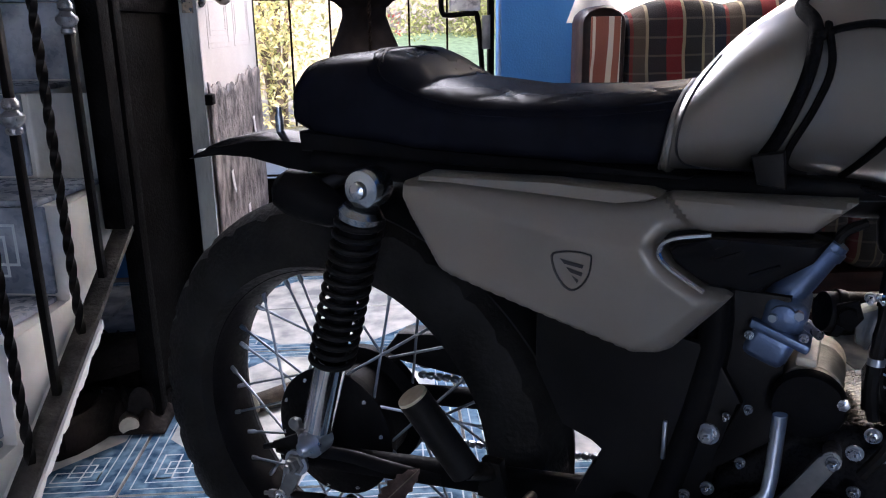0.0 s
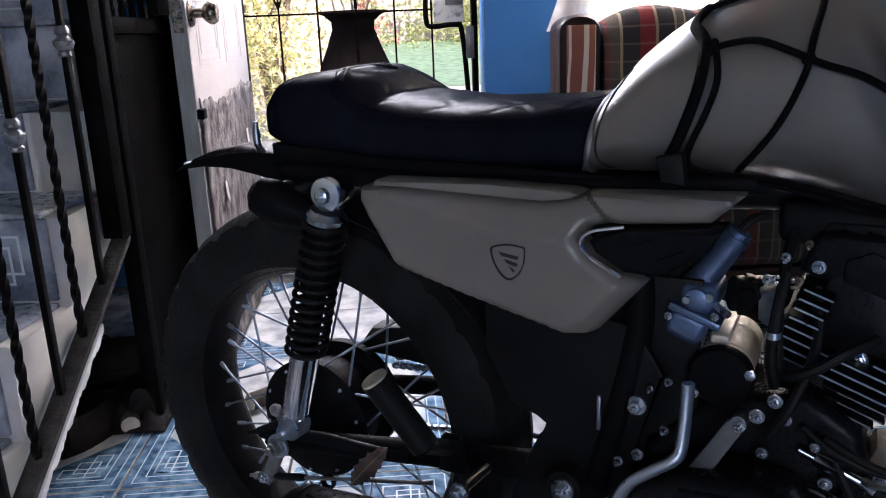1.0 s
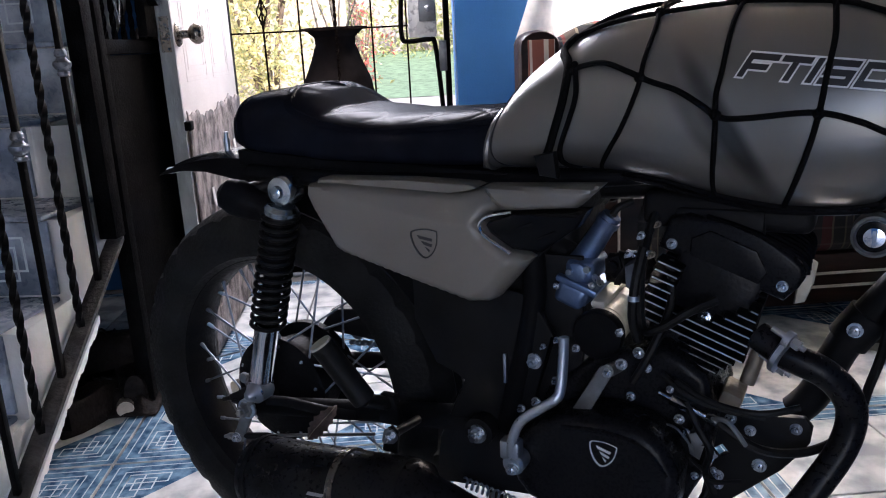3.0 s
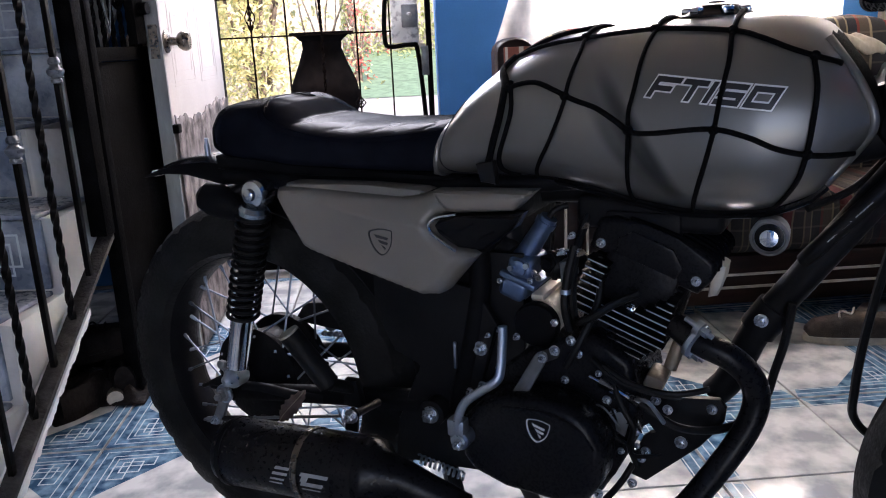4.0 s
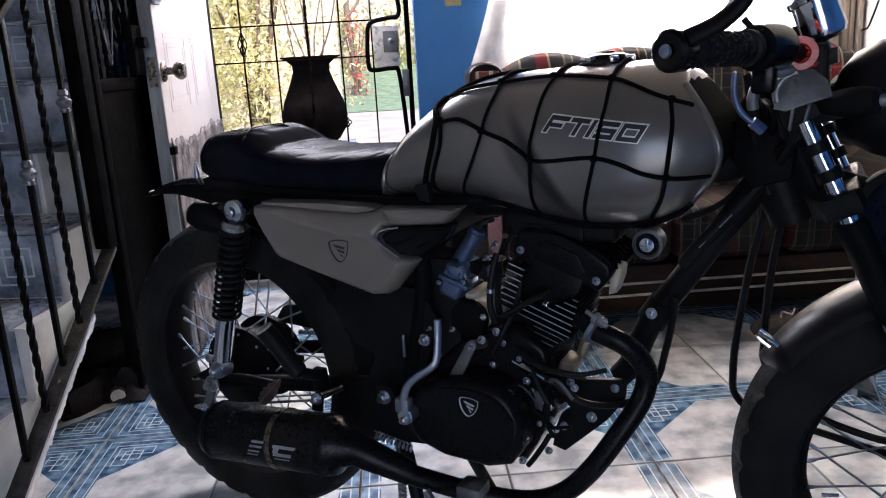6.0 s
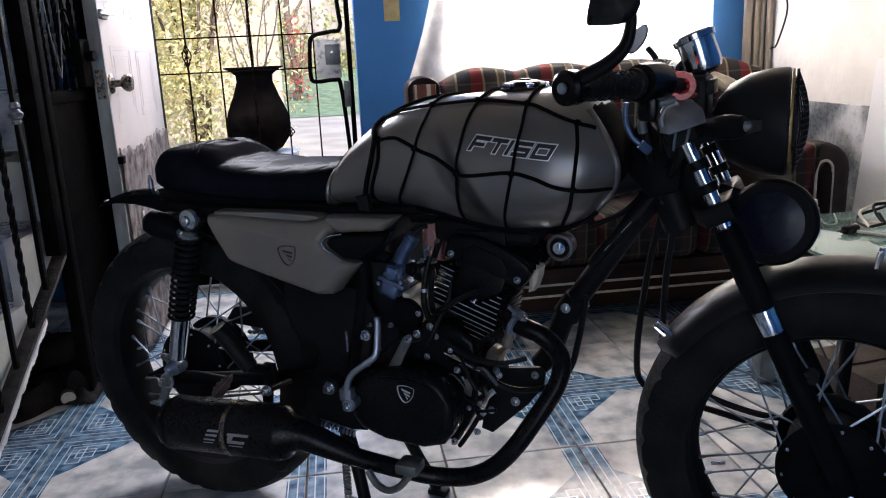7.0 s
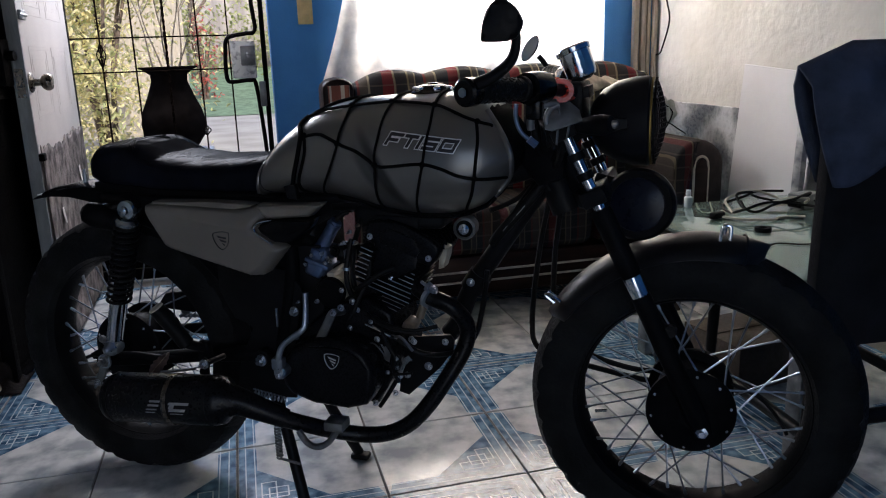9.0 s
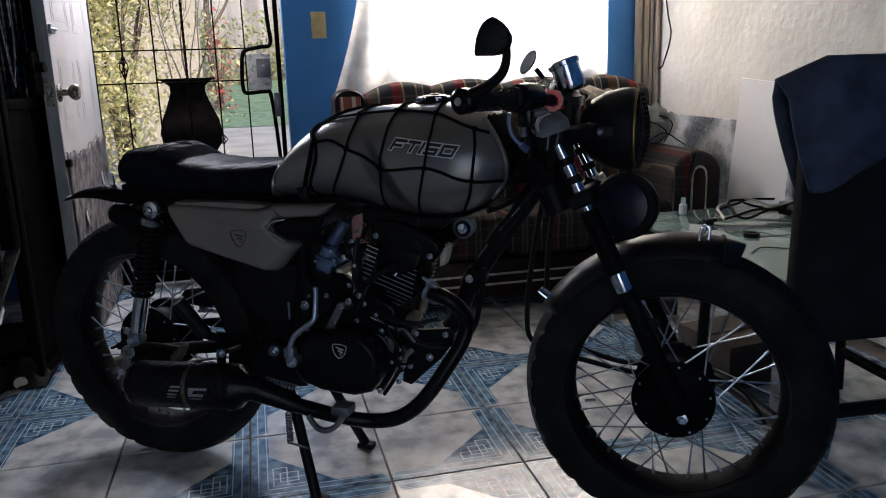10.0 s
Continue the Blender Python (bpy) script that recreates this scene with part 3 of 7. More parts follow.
part("bolt_case", Geo().add(box(0.2, 0.26, -0.045, -0.021, 0.9, 1.04, 0.004)).add(rod((0.23, -0.045, 0.99), (0.23, -0.07, 0.99), 0.016)), "iron", leaf)

# ---- stairs and railing ----
stairs = thing("staircase", "concrete stairs with marbled tiles and white painted sides", "stairs", STAIR, kind="structure")
outline = []
for k in range(1, 10):
    s, z = 0.03 + 0.21 * (k - 2), 0.345 + 0.185 * (k - 2)
    outline += [(s, z - 0.185 if k > 1 else 0.0), (s, z)]
outline += [(1.5, 1.64), (1.5, 1.48), (-0.02, 0.0)]
part("flight", Geo().add(prism(outline, -0.9, -0.2, 0.006, "x")).add(prism(outline[:8] + [(0.45, 0.715), (0.45, 0.46), (-0.02, 0.0)], -0.2, -0.035, 0.006, "x")), "stair", stairs, sharp=30)
for k in range(1, 10):
    s, z = 0.03 + 0.21 * (k - 2), 0.345 + 0.185 * (k - 2)
    part("tread", Geo().add(box(-0.898, -0.06 if k < 4 else -0.21, s - 0.022, s + 0.205, z + 0.001, z + 0.013, 0.004)), "stairtile", stairs)
    part("riser", Geo().add(box(-0.898, -0.06 if k < 4 else -0.21, s - 0.012, s - 0.001, z - 0.168, z - 0.002, 0.002)), "stairtile", stairs)
    g = Geo()
    for c in (-0.75, -0.45, -0.17)[: 3 if k < 4 else 2]:
        for e in (0.0, 0.022):
            for a in ((c - 0.05 + e, c + 0.03 + e, z - 0.135 + e, z - 0.13 + e), (c - 0.05 + e, c + 0.03 + e, z - 0.06 + e, z - 0.055 + e), (c - 0.05 + e, c - 0.045 + e, z - 0.13 + e, z - 0.06 + e), (c + 0.025 + e, c + 0.03 + e, z - 0.13 + e, z - 0.06 + e)):
                g.add(box(a[0], a[1], s - 0.0135, s - 0.0125, a[2], a[3]))
    part("printed_knot", g, "tileline", stairs)

railing = thing("stair_railing", "black wrought iron stair railing with twisted bars", "railing", STAIR)
base = lambda s: 0.145 + 0.78 * s
part("bottom_rail", Geo().add(prism([(s, base(s) + d) for s, d in ((-0.19, -0.015), (0.4, -0.015), (0.4, 0.0), (-0.19, 0.0))], -0.02, 0.02, 0.002, "x")), "railbase", railing)
rng = random.Random(17)
ragged = [(-0.165 + 0.4 * k / 60, -0.03 - 0.004 * math.sin(k * 0.7) - rng.uniform(0, 0.006)) for k in range(61)]
part("white_edging", Geo().add(prism([(s, base(s) + d) for s, d in ragged + [(0.235, -0.017), (-0.17, -0.017)]], -0.034, 0.0235, 0.0, "x")), "stair", railing, "chipped white painted edging")
part("hand_rail", Geo().add(prism([(s, base(s) + d) for s, d in ((-0.19, 0.84), (0.4, 0.84), (0.4, 0.865), (-0.19, 0.865))], -0.02, 0.02, 0.005, "x")), "rail", railing)
for i in range(-1, 5):
    s = 0.001 + 0.098 * i
    if i == 4:
        part("post", Geo().add(box(-0.022, 0.022, s - 0.03, s + 0.014, base(s) + 0.002, base(s) + 0.85, 0.003)), "iron", railing)
    elif i % 2 == 0:
        part("twisted_bar", Geo().add(twist_bar(0, s, base(s), base(s) + 0.84, 0.007, 5.5, 110)), "rail", railing)
    else:
        bar = part("bar", Geo().add(box(-0.0065, 0.0065, s - 0.0065, s + 0.0065, base(s), base(s) + 0.84, 0.0012)), "rail", railing)
        zc = base(s) + 0.485
        part("collar", Geo().add(lathe([(0.009, -0.03), (0.013, -0.028), (0.013, -0.021), (0.0095, -0.018), (0.0165, -0.012), (0.0195, -0.006), (0.0195, 0.0), (0.013, 0.005), (0.0095, 0.01), (0.0135, 0.014), (0.0135, 0.021), (0.009, 0.028)], 18, Matrix.Translation((0, s, zc)))), "collar", bar, "worn grey metal collar")

# ---- sofa ----
sofa = thing("sofa", "dark plaid upholstered sofa with wooden base", "sofa", ROOM @ pose(0.87, 1.48, 0))
base_ob = part("base", Geo().add(box(-0.75, 0.75, -0.29, 0.28, 0.06, 0.215, 0.01)), "wood", sofa, "dark polished wooden base")
for z in (0.112, 0.152):
    part("inlay", Geo().add(box(-0.748, 0.748, -0.296, -0.291, z, z + 0.008, 0.001)), "sole", base_ob, "pale inlaid line")
for x in (-0.68, 0.68):
    for y in (-0.22, 0.22):
        part("foot", Geo().add(box(x - 0.03, x + 0.03, y - 0.03, y + 0.03, 0.0, 0.059, 0.006)), "wood", sofa)


def cushion(x0, x1, y0, y1, z0, z1, b):
    return box(x0, x1, y0, y1, z0, z1, b, 5)


for i in range(3):
    x = -0.56 + 0.375 * i
    part("seat_cushion", Geo().add(cushion(x, x + 0.37, -0.31, 0.1, 0.217, 0.4, 0.05)), "shadedplaid", sofa)


def backrest(i, j):
    q = 2 * math.pi * j
    hump = 0.026 * abs(math.sin(math.pi * (i * 4 + 0.1)))
    c, s = math.cos(q), math.sin(q)
    sup = lambda v: math.copysign(abs(v) ** 0.55, v)
    end = 1 - 0.12 * abs(2 * i - 1) ** 8
    return -0.66 + 1.3 * i, 0.2 + 0.1 * sup(c) * end, 0.6 + (0.285 + hump) * sup(s) * end


vs, fs = sheet(96, 28, backrest)
fs += [[j * 97 for j in range(28)], [j * 97 + 96 for j in range(28)]]
part("back_cushion", Geo().add((vs, fs)), "plaid", sofa, sharp=60)
for x, side in ((-0.75, -1), (0.52, 1)):
    prof = [(x, 0.216), (x + 0.23, 0.216), (x + 0.23, 0.5)] + [(x + 0.115 + 0.115 * math.cos(q), 0.5 + 0.1 * math.sin(q)) for q in [math.pi * k / 10 for k in range(1, 10)]] + [(x, 0.5)]
    arm = part("arm", Geo().add(prism(prof, -0.3, 0.3, 0.03, "y", 3)), "armcloth", sofa)
    loop = [(x + 0.088, -0.303, 0.25), (x + 0.088, -0.303, 0.485)] + [(x + 0.12 + 0.032 * math.cos(q), -0.303, 0.498 + 0.038 * math.sin(q)) for q in [math.pi * (1 - k / 8) for k in range(1, 8)]] + [(x + 0.152, -0.303, 0.485), (x + 0.152, -0.303, 0.25)]
    part("arm_trim", Geo().add(tube(loop, 0.005, 6)), "sole", arm, "pale piped trim")
    part("arm_facing", Geo().add(prism([(x + 0.092, 0.25), (x + 0.148, 0.25), (x + 0.148, 0.49), (x + 0.12, 0.53), (x + 0.092, 0.49)], -0.307, -0.302, 0.001)), "wood", arm)
    wrap = [(x + 0.115 + 0.119 * math.cos(q), 0.5 + 0.104 * math.sin(q)) for q in [math.pi * k / 12 for k in range(6, 12)]] + [(x - 0.004, 0.48), (x - 0.004, 0.23)]
    part("arm_cover", Geo().add(prism(wrap + [(x + 0.052, 0.23), (x + 0.056, 0.48), (x + 0.075, 0.54)], -0.312, 0.28, 0.018, "y", 4)), "shadedplaid", arm, "red and grey plaid arm cover, darkened for shade")
part("end_post", Geo().add(prism([(-0.8, 0.3), (-0.67, 0.3), (-0.67, 0.84)] + [(-0.735 + 0.065 * math.cos(q), 0.84 + 0.045 * math.sin(q)) for q in [math.pi * k / 8 for k in range(1, 8)]] + [(-0.8, 0.84)], 0.1, 0.24, 0.02)), "wood", sofa)
part("end_cover", Geo().add(box(-0.775, -0.69, 0.093, 0.099, 0.6, 0.855, 0.002)), "strip", sofa, "brown end cover with cream stripes")

# ---- things on the walls and in the corner ----
sw = thing("light_switch", "aged cream plastic double light switch on the blue wall", "switch", ROOM @ pose(0.069, 2.05, 1.165))
plate = part("switch_plate", Geo().add(box(-0.033, 0.033, -0.007, 0, -0.058, 0.058, 0.003)), "switch", sw)
for z in (0.027, -0.03):
    part("rocker", Geo().add(box(-0.016, 0.016, -0.013, -0.0072, z - 0.013, z + 0.013, 0.002)), "switch", plate)
strips = thing("wall_strips", "pale wooden strips standing in the corner", "wood strips", ROOM)
for u, v, w in ((1.655, 2.03, 0.028), (1.69, 2.022, 0.022), (1.718, 2.025, 0.02), (1.742, 2.0, 0.018)):
    part("strip", Geo().add(box(u - w / 2, u + w / 2, v - 0.015, v + 0.015, 0.0, 2.35, 0.003)), "plywood", strips)
solo("wall_cable", Geo().add(tube(smooth([(1.75, 2.02, 2.3), (1.745, 1.98, 1.5), (1.74, 1.9, 1.2), (1.74, 1.86, 1.08), (1.742, 1.93, 0.94), (1.75, 2.0, 0.86), (1.752, 1.9, 0.3), (1.752, 1.88, 0.005)], 6), 0.004, 6)), "hose", "thin black cable looping down the wall", "cable", ROOM)
board = Geo().add(box(-0.006, 0.006, -0.225, 0.225, 0.0, 0.855, 0.001, 1))
solo("white_board", board, "panel", "white board leaning against the plastered wall", "board", ROOM @ pose(1.71, 1.093, 0.016, 3.9, 2.2, 0))
solo("grey_plank", Geo().add(box(-0.012, 0.012, 0.8, 0.84, 0.0, 0.76, 0.003)), "dado", "narrow grey plank leaning against the wall", "plank", ROOM @ pose(1.655, 0, 0, 0, 2.6, 0))

# ---- glass table and what lies on it ----
table = thing("glass_table", "low glass-topped table with dark frame", "table", ROOM @ pose(1.27, 0.23, 0))
part("glass_top", Geo().add(box(-0.37, 0.37, -0.43, 0.43, 0.458, 0.468, 0.003)), "glass", table, "greenish clear glass top")
for x in (-0.3, 0.3):
    for y in (-0.36, 0.36):
        part("leg", Geo().add(box(x - 0.025, x + 0.025, y - 0.025, y + 0.025, 0.0, 0.43, 0.004)), "zinc", table)
    part("apron", Geo().add(box(x - 0.012, x + 0.012, -0.334, 0.334, 0.4, 0.43, 0.003)), "wood", table)
for y in (-0.36, 0.36):
    part("apron", Geo().add(box(-0.274, 0.274, y - 0.012, y + 0.012, 0.4, 0.43, 0.003)), "wood", table)
for x in (-0.3, 0.3):
    for y in (-0.36, 0.36):
        part("pad", Geo().add(lathe([(0.02, 0.4305), (0.02, 0.457)], 14, Matrix.Translation((x, y, 0)))), "rubber", table)
TT = 0.4685
solo("glue_bottle", Geo().add(lathe([(0.011, 0), (0.013, 0.003), (0.013, 0.032), (0.007, 0.037), (0.007, 0.039), (0.0085, 0.04), (0.007, 0.055)], 20)), "white", "small white squeeze bottle on the glass table", "bottle", ROOM @ pose(1.1, 0.6, TT))
solo("rubber_puck", Geo().add(lathe([(0.02, 0), (0.022, 0.003), (0.022, 0.01), (0.02, 0.013), (0.011, 0.013), (0.01, 0.009)], 24)), "rubber", "small black rubber ring on the glass table", "ring", ROOM @ pose(1.1, 0.226, TT))
rng = random.Random(5)
for k in range(4):
    pts = []
    for q in range(15):
        a = q / 14 * math.tau * (0.8 + 0.1 * k)
        pts.append((1.27 + (0.17 - 0.02 * k) * math.cos(a + k) + rng.uniform(-0.02, 0.02), 0.42 + (0.09 - 0.01 * k) * math.sin(a + k) + rng.uniform(-0.02, 0.02), TT + 0.005 + 0.006 * k + 0.02 * (1 + math.sin(a * 2 + k)) * (k > 0)))
    solo("cable", Geo().add(tube(smooth(pts, 5), 0.004, 6)), "beige" if k % 2 == 0 else "hose", ("beige" if k % 2 == 0 else "black") + " electric cable coiled loosely on the table", "cable", ROOM, "cables on the table")
solo("cable_plug", Geo().add(box(-0.03, 0.02, -0.011, 0.011, 0, 0.02, 0.005)).add(rod((-0.03, -0.005, 0.01), (-0.05, -0.005, 0.01), 0.002)).add(rod((-0.03, 0.005, 0.01), (-0.05, 0.005, 0.01), 0.002)), "hose", "black mains plug on the glass table", "plug", ROOM @ pose(1.09, 0.42, TT, 0, 0, 20))
psu = thing("power_adapter", "small grey metal power adapter on the table", "adapter", ROOM @ pose(1.42, 0.46, TT, 0, 0, 15))
part("case", Geo().add(box(-0.045, 0.045, -0.03, 0.03, 0, 0.045, 0.003)), "zinc", psu)
part("terminal", Geo().add(box(-0.055, -0.046, -0.022, 0.022, 0.006, 0.025, 0.002)), "hose", psu)
solo("thin_wire", Geo().add(tube(smooth([(0.98, 0.05, TT + 0.003), (1.04, 0.09, TT + 0.004), (1.1, 0.06, TT + 0.003), (1.18, 0.07, TT + 0.004)], 6), 0.002, 6)), "hose", "short thin black wire on the glass table", "wire", ROOM)
carton = thing("carton", "brown cardboard box under the table", "box", ROOM @ pose(1.2, 0.36, 0, 0, 0, 8))
part("box_body", Geo().add(box(-0.17, 0.17, -0.12, 0.12, 0, 0.14, 0.003)), "box", carton)
part("flap", Geo().add(box(-0.17, 0.17, -0.004, 0.118, 0.1405, 0.144)), "box", carton)

for k, pts in enumerate((((1.36, 1.5, 0.6), (1.42, 1.46, 0.7), (1.5, 1.44, 0.66), (1.46, 1.42, 0.62)), ((1.38, 1.42, 0.605), (1.45, 1.38, 0.66), (1.54, 1.4, 0.62), (1.58, 1.42, 0.6)), ((1.4, 1.5, 0.605), (1.48, 1.5, 0.72), (1.55, 1.48, 0.69), (1.5, 1.46, 0.61)))):
    solo("loose_wire", Geo().add(tube(smooth(pts, 7), 0.0028, 6)), "hose", "loose black wire lying on the sofa arm", "wire", ROOM, "wires on the sofa")
M["bag"] = thin("cloudy_plastic_film", (0.42, 0.44, 0.42), 0.5, 0.3)
crumple = lambda a, b: 1 + 0.14 * math.sin(5 * a + 2.2 * b) + 0.1 * math.sin(11 * a - 7 * b) + 0.06 * math.sin(23 * a + 9 * b)
skin = [[Vector((0.13 * crumple(q, h) * math.cos(q) * math.sin(math.pi * (0.1 + 0.85 * h)) ** 0.6, 0.09 * crumple(q + 1, h) * math.sin(q) * math.sin(math.pi * (0.1 + 0.85 * h)) ** 0.6, 0.15 * h * crumple(q * 0.5, h * 2))) for q in [math.tau * k / 40 for k in range(40)]] for h in [j / 16 for j in range(17)]]
solo("plastic_bag", Geo().add(loft(skin)), "bag", "crumpled cloudy plastic bag on the sofa arm", "bag", ROOM @ pose(1.46, 1.55, 0.606), sharp=50)
solo("folded_cloth", Geo().add(sheet(20, 14, lambda i, j: (1.16 + 0.2 * i + 0.02 * math.sin(j * 7), 1.54 + 0.14 * j ** 2, 0.8 + 0.07 * math.sin(j * math.pi / 2) - 0.03 * i * i + 0.008 * math.sin(i * 15 + j * 4)), 0.012)), "plywood", "tan folded cloth on the sofa back", "cloth", ROOM, sharp=180)

# ---- chair with a jacket ----
chair = thing("dark_chair", "black chair with a solid back", "chair", ROOM @ pose(1.12, -0.25, 0, 0, 0, -4))
part("backrest", Geo().add(prism([(-0.245, 0.33), (0.24, 0.33), (0.24, 0.93), (-0.2, 0.93), (-0.235, 0.9)], -0.02, 0.015, 0.008)), "vinyl", chair)
part("seat", Geo().add(box(-0.24, 0.24, 0.016, 0.45, 0.37, 0.44, 0.02)), "leather", chair)
for x in (-0.21, 0.21):
    for y in (0.0, 0.42):
        part("leg", Geo().add(rod((x, y, 0.375), (x * 1.08, y, 0.0), 0.016, 0.013)), "black", chair)
    part("stretcher", Geo().add(rod((x * 1.05, 0, 0.12), (x * 1.05, 0.42, 0.12), 0.016)), "black", chair)
part("stretcher", Geo().add(rod((-0.22, 0, 0.15), (0.22, 0, 0.15), 0.018)), "black", chair)


def jacket(i, j):
    a = (j - 0.5) * 2                       # over the top of the backrest, front to back
    left = -0.309 + 0.08 * abs(a)
    x = left + (0.27 - left) * i
    drop = abs(a) ** 1.1 * (0.218 + 0.036 * math.exp(-((i - 0.1) / 0.13) ** 2) + 0.012 * math.sin(i * 11))
    y = (0.028 if a > 0 else -0.036) * min(1, abs(a) * 5) + 0.015 * math.sin(i * 17 + a * 3) * min(1, abs(a) * 3) * (-1 if a < 0 else 1)
    side = -0.045 * max(0.0, 0.2 - i) / 0.2
    return x, y, 0.968 - drop + side


coat = thing("jacket", "dark navy jacket thrown over the chair back", "jacket", chair.matrix_world.copy())
part("jacket_body", Geo().add(sheet(60, 40, jacket, 0.005)), "jacket", coat, sharp=180)
part("sleeve", Geo().add(tube(smooth([(0.12, -0.06, 0.93), (0.15, -0.072, 0.84), (0.17, -0.066, 0.76), (0.18, -0.062, 0.69)], 6), [0.05 - 0.001 * k for k in range(19)], 20, flat=0.3)), "jacket", coat, sharp=120)
part("cuff", Geo().add(tube([(0.18, -0.062, 0.69), (0.183, -0.061, 0.665)], [0.033, 0.03], 18, flat=0.4)), "jacket", coat)


# ---- shoes, boots, offcuts ----
def shoe(m, label, dark):
    s = thing("shoe", label, "shoe", m, "shoes on the floor")
    outline = [(0.14 * math.cos(q), (0.042 + 0.008 * math.cos(q)) * math.sin(q)) for q in [math.tau * k / 24 for k in range(24)]]
    part("sole", Geo().add(prism(outline, 0.0, 0.022, 0.005, "z")), "rag" if dark else "sole", s)
    rings = []
    for k in range(15):
        x = -0.13 + 0.26 * k / 14
        h = 0.075 - 0.035 * max(0, (k - 5) / 9) - (0.02 if k == 14 else 0)
        w = 0.04 * (1 - 0.35 * abs(k / 7 - 1) ** 4)
        sink = 0.035 * max(0.0, 1 - abs(k - 3.5) / 3.2) if k < 8 else 0.0
        rings.append([Vector((x, w * math.cos(q), 0.0225 + h * max(0.0, math.sin(q)) ** 0.6 - sink * max(0.0, math.sin(q)) ** 6)) for q in [math.pi * c / 12 for c in range(13)]])
    part("upper", Geo().add(loft(rings)), "rag" if dark else "canvas", s)
    part("laces", Geo().add(tube(smooth([(0.0, -0.02, 0.093), (0.02, 0.02, 0.088), (0.035, -0.02, 0.083), (0.05, 0.02, 0.077)], 4), 0.003, 6)), "sole" if not dark else "hose", s)
    return s


shoe(ROOM @ pose(1.0, 0.99, 0, 0, 0, 168), "brown canvas shoe with a cream sole by the sofa", False)
shoe(ROOM @ pose(1.15, 0.95, 0, 0, 0, 150), "brown canvas shoe with a cream sole by the sofa", False)
for u, v, a in ((-1.12, 0.93, 72), (-1.075, 1.05, 112), (-1.19, 1.07, 60), (-1.09, 1.22, 96), (-1.2, 1.24, 78)):
    shoe(ROOM @ pose(u, v, 0, 0, 0, a), "dark worn leather shoe beside the stairs", True)
shoe(ROOM @ pose(-1.13, 1.02, 0.1, 8, -6, 20), "dark worn leather shoe lying on other shoes", True)
for u, v, a in ((-1.045, 0.9, 19), (-0.79, 0.98, -50)):
    log = thing("log_offcut", "short round wooden offcut with a pale sawn end on the floor", "wood", ROOM @ pose(u, v, 0, 0, 0, a), "offcuts by the stairs")
    part("bark_side", Geo().add(rod((0, 0, 0.022), (0, 0.13, 0.022), 0.0215, 0.02, 14)), "canvas", log)
    part("sawn_end", Geo().add(rod((0, -0.001, 0.022), (0, -0.004, 0.022), 0.0205, 0.0195, 14)), "sole", log, "pale sawn end")
for u, v, a in ((-1.05, 0.98, 0), (-1.16, 0.98, 40), (-1.12, 1.14, 75)):
    solo("rag", Geo().add(sheet(24, 24, lambda i, j: (-0.08 + 0.16 * i, -0.09 + 0.18 * j, 0.004 + 0.06 * (math.sin(math.pi * i) * math.sin(math.pi * j)) * (1 + 0.35 * math.sin(i * 17 + j * 9 + a) + 0.2 * math.sin(j * 23 - i * 11))), 0.002)), "rag", "crumpled dark rag among the shoes", "cloth", ROOM @ pose(u, v, 0.002 if a < 70 else 0.03, 0, 0, a), "rags by the stairs", sharp=180)

# ---- the yard outside the gate ----
structure("ground", Geo().add(box(-90, 90, 2.204, 140, -0.3, -0.06)), "concrete", "pale concrete yard running to the street")
structure("ground_2", Geo().add(box(-90, 90, -100, -3.204, -0.3, -0.06)), "concrete", "pale concrete ground behind the house")
lawn = Geo().add(sheet(20, 20, lambda i, j: (-7 + 14 * i, 13.6 + 9.6 * j, -0.05 + 0.75 * j ** 1.5 + 0.006 * math.sin(i * 20) * math.sin(j * 17)), 0.0))
solo("lawn", lawn, "grass", "green grassy bank across the yard", "lawn", ROOM, kind="stuff")
# unseen slab added so that the vase stands in shade
structure("porch_roof", Geo().add(box(-2.5, 2.2, 2.204, 3.5, 2.45, 2.6)), "ceil", "unseen porch roof over the gate, added to shade the vase")
stand = thing("plant_stand", "pale stand under the clay vase", "plant stand", ROOM @ pose(-0.557, 2.42, -0.06))
part("stand_top", Geo().add(box(-0.11, 0.17, -0.11, 0.11, 0.592, 0.612, 0.003)), "panel", stand)
part("column", Geo().add(lathe([(0.1, 0), (0.1, 0.03), (0.05, 0.06), (0.045, 0.54), (0.08, 0.58), (0.08, 0.5915)], 24)), "concrete", stand)
vase = thing("clay_vase", "dark clay vase with a flared rim and dry twigs", "vase", ROOM @ pose(-0.557, 2.42, 0.5525) @ Matrix.Diagonal((1.05, 1.05, 0.985, 1)))
prof = [(0.07, 0), (0.1, 0.02), (0.132, 0.07), (0.141, 0.13), (0.13, 0.19), (0.098, 0.27), (0.078, 0.33), (0.08, 0.36), (0.105, 0.383), (0.128, 0.392), (0.128, 0.398), (0.09, 0.388), (0.066, 0.36), (0.064, 0.33), (0.05, 0.3)]
part("vase_body", Geo().add(lathe(prof, 40)), "clay", vase)
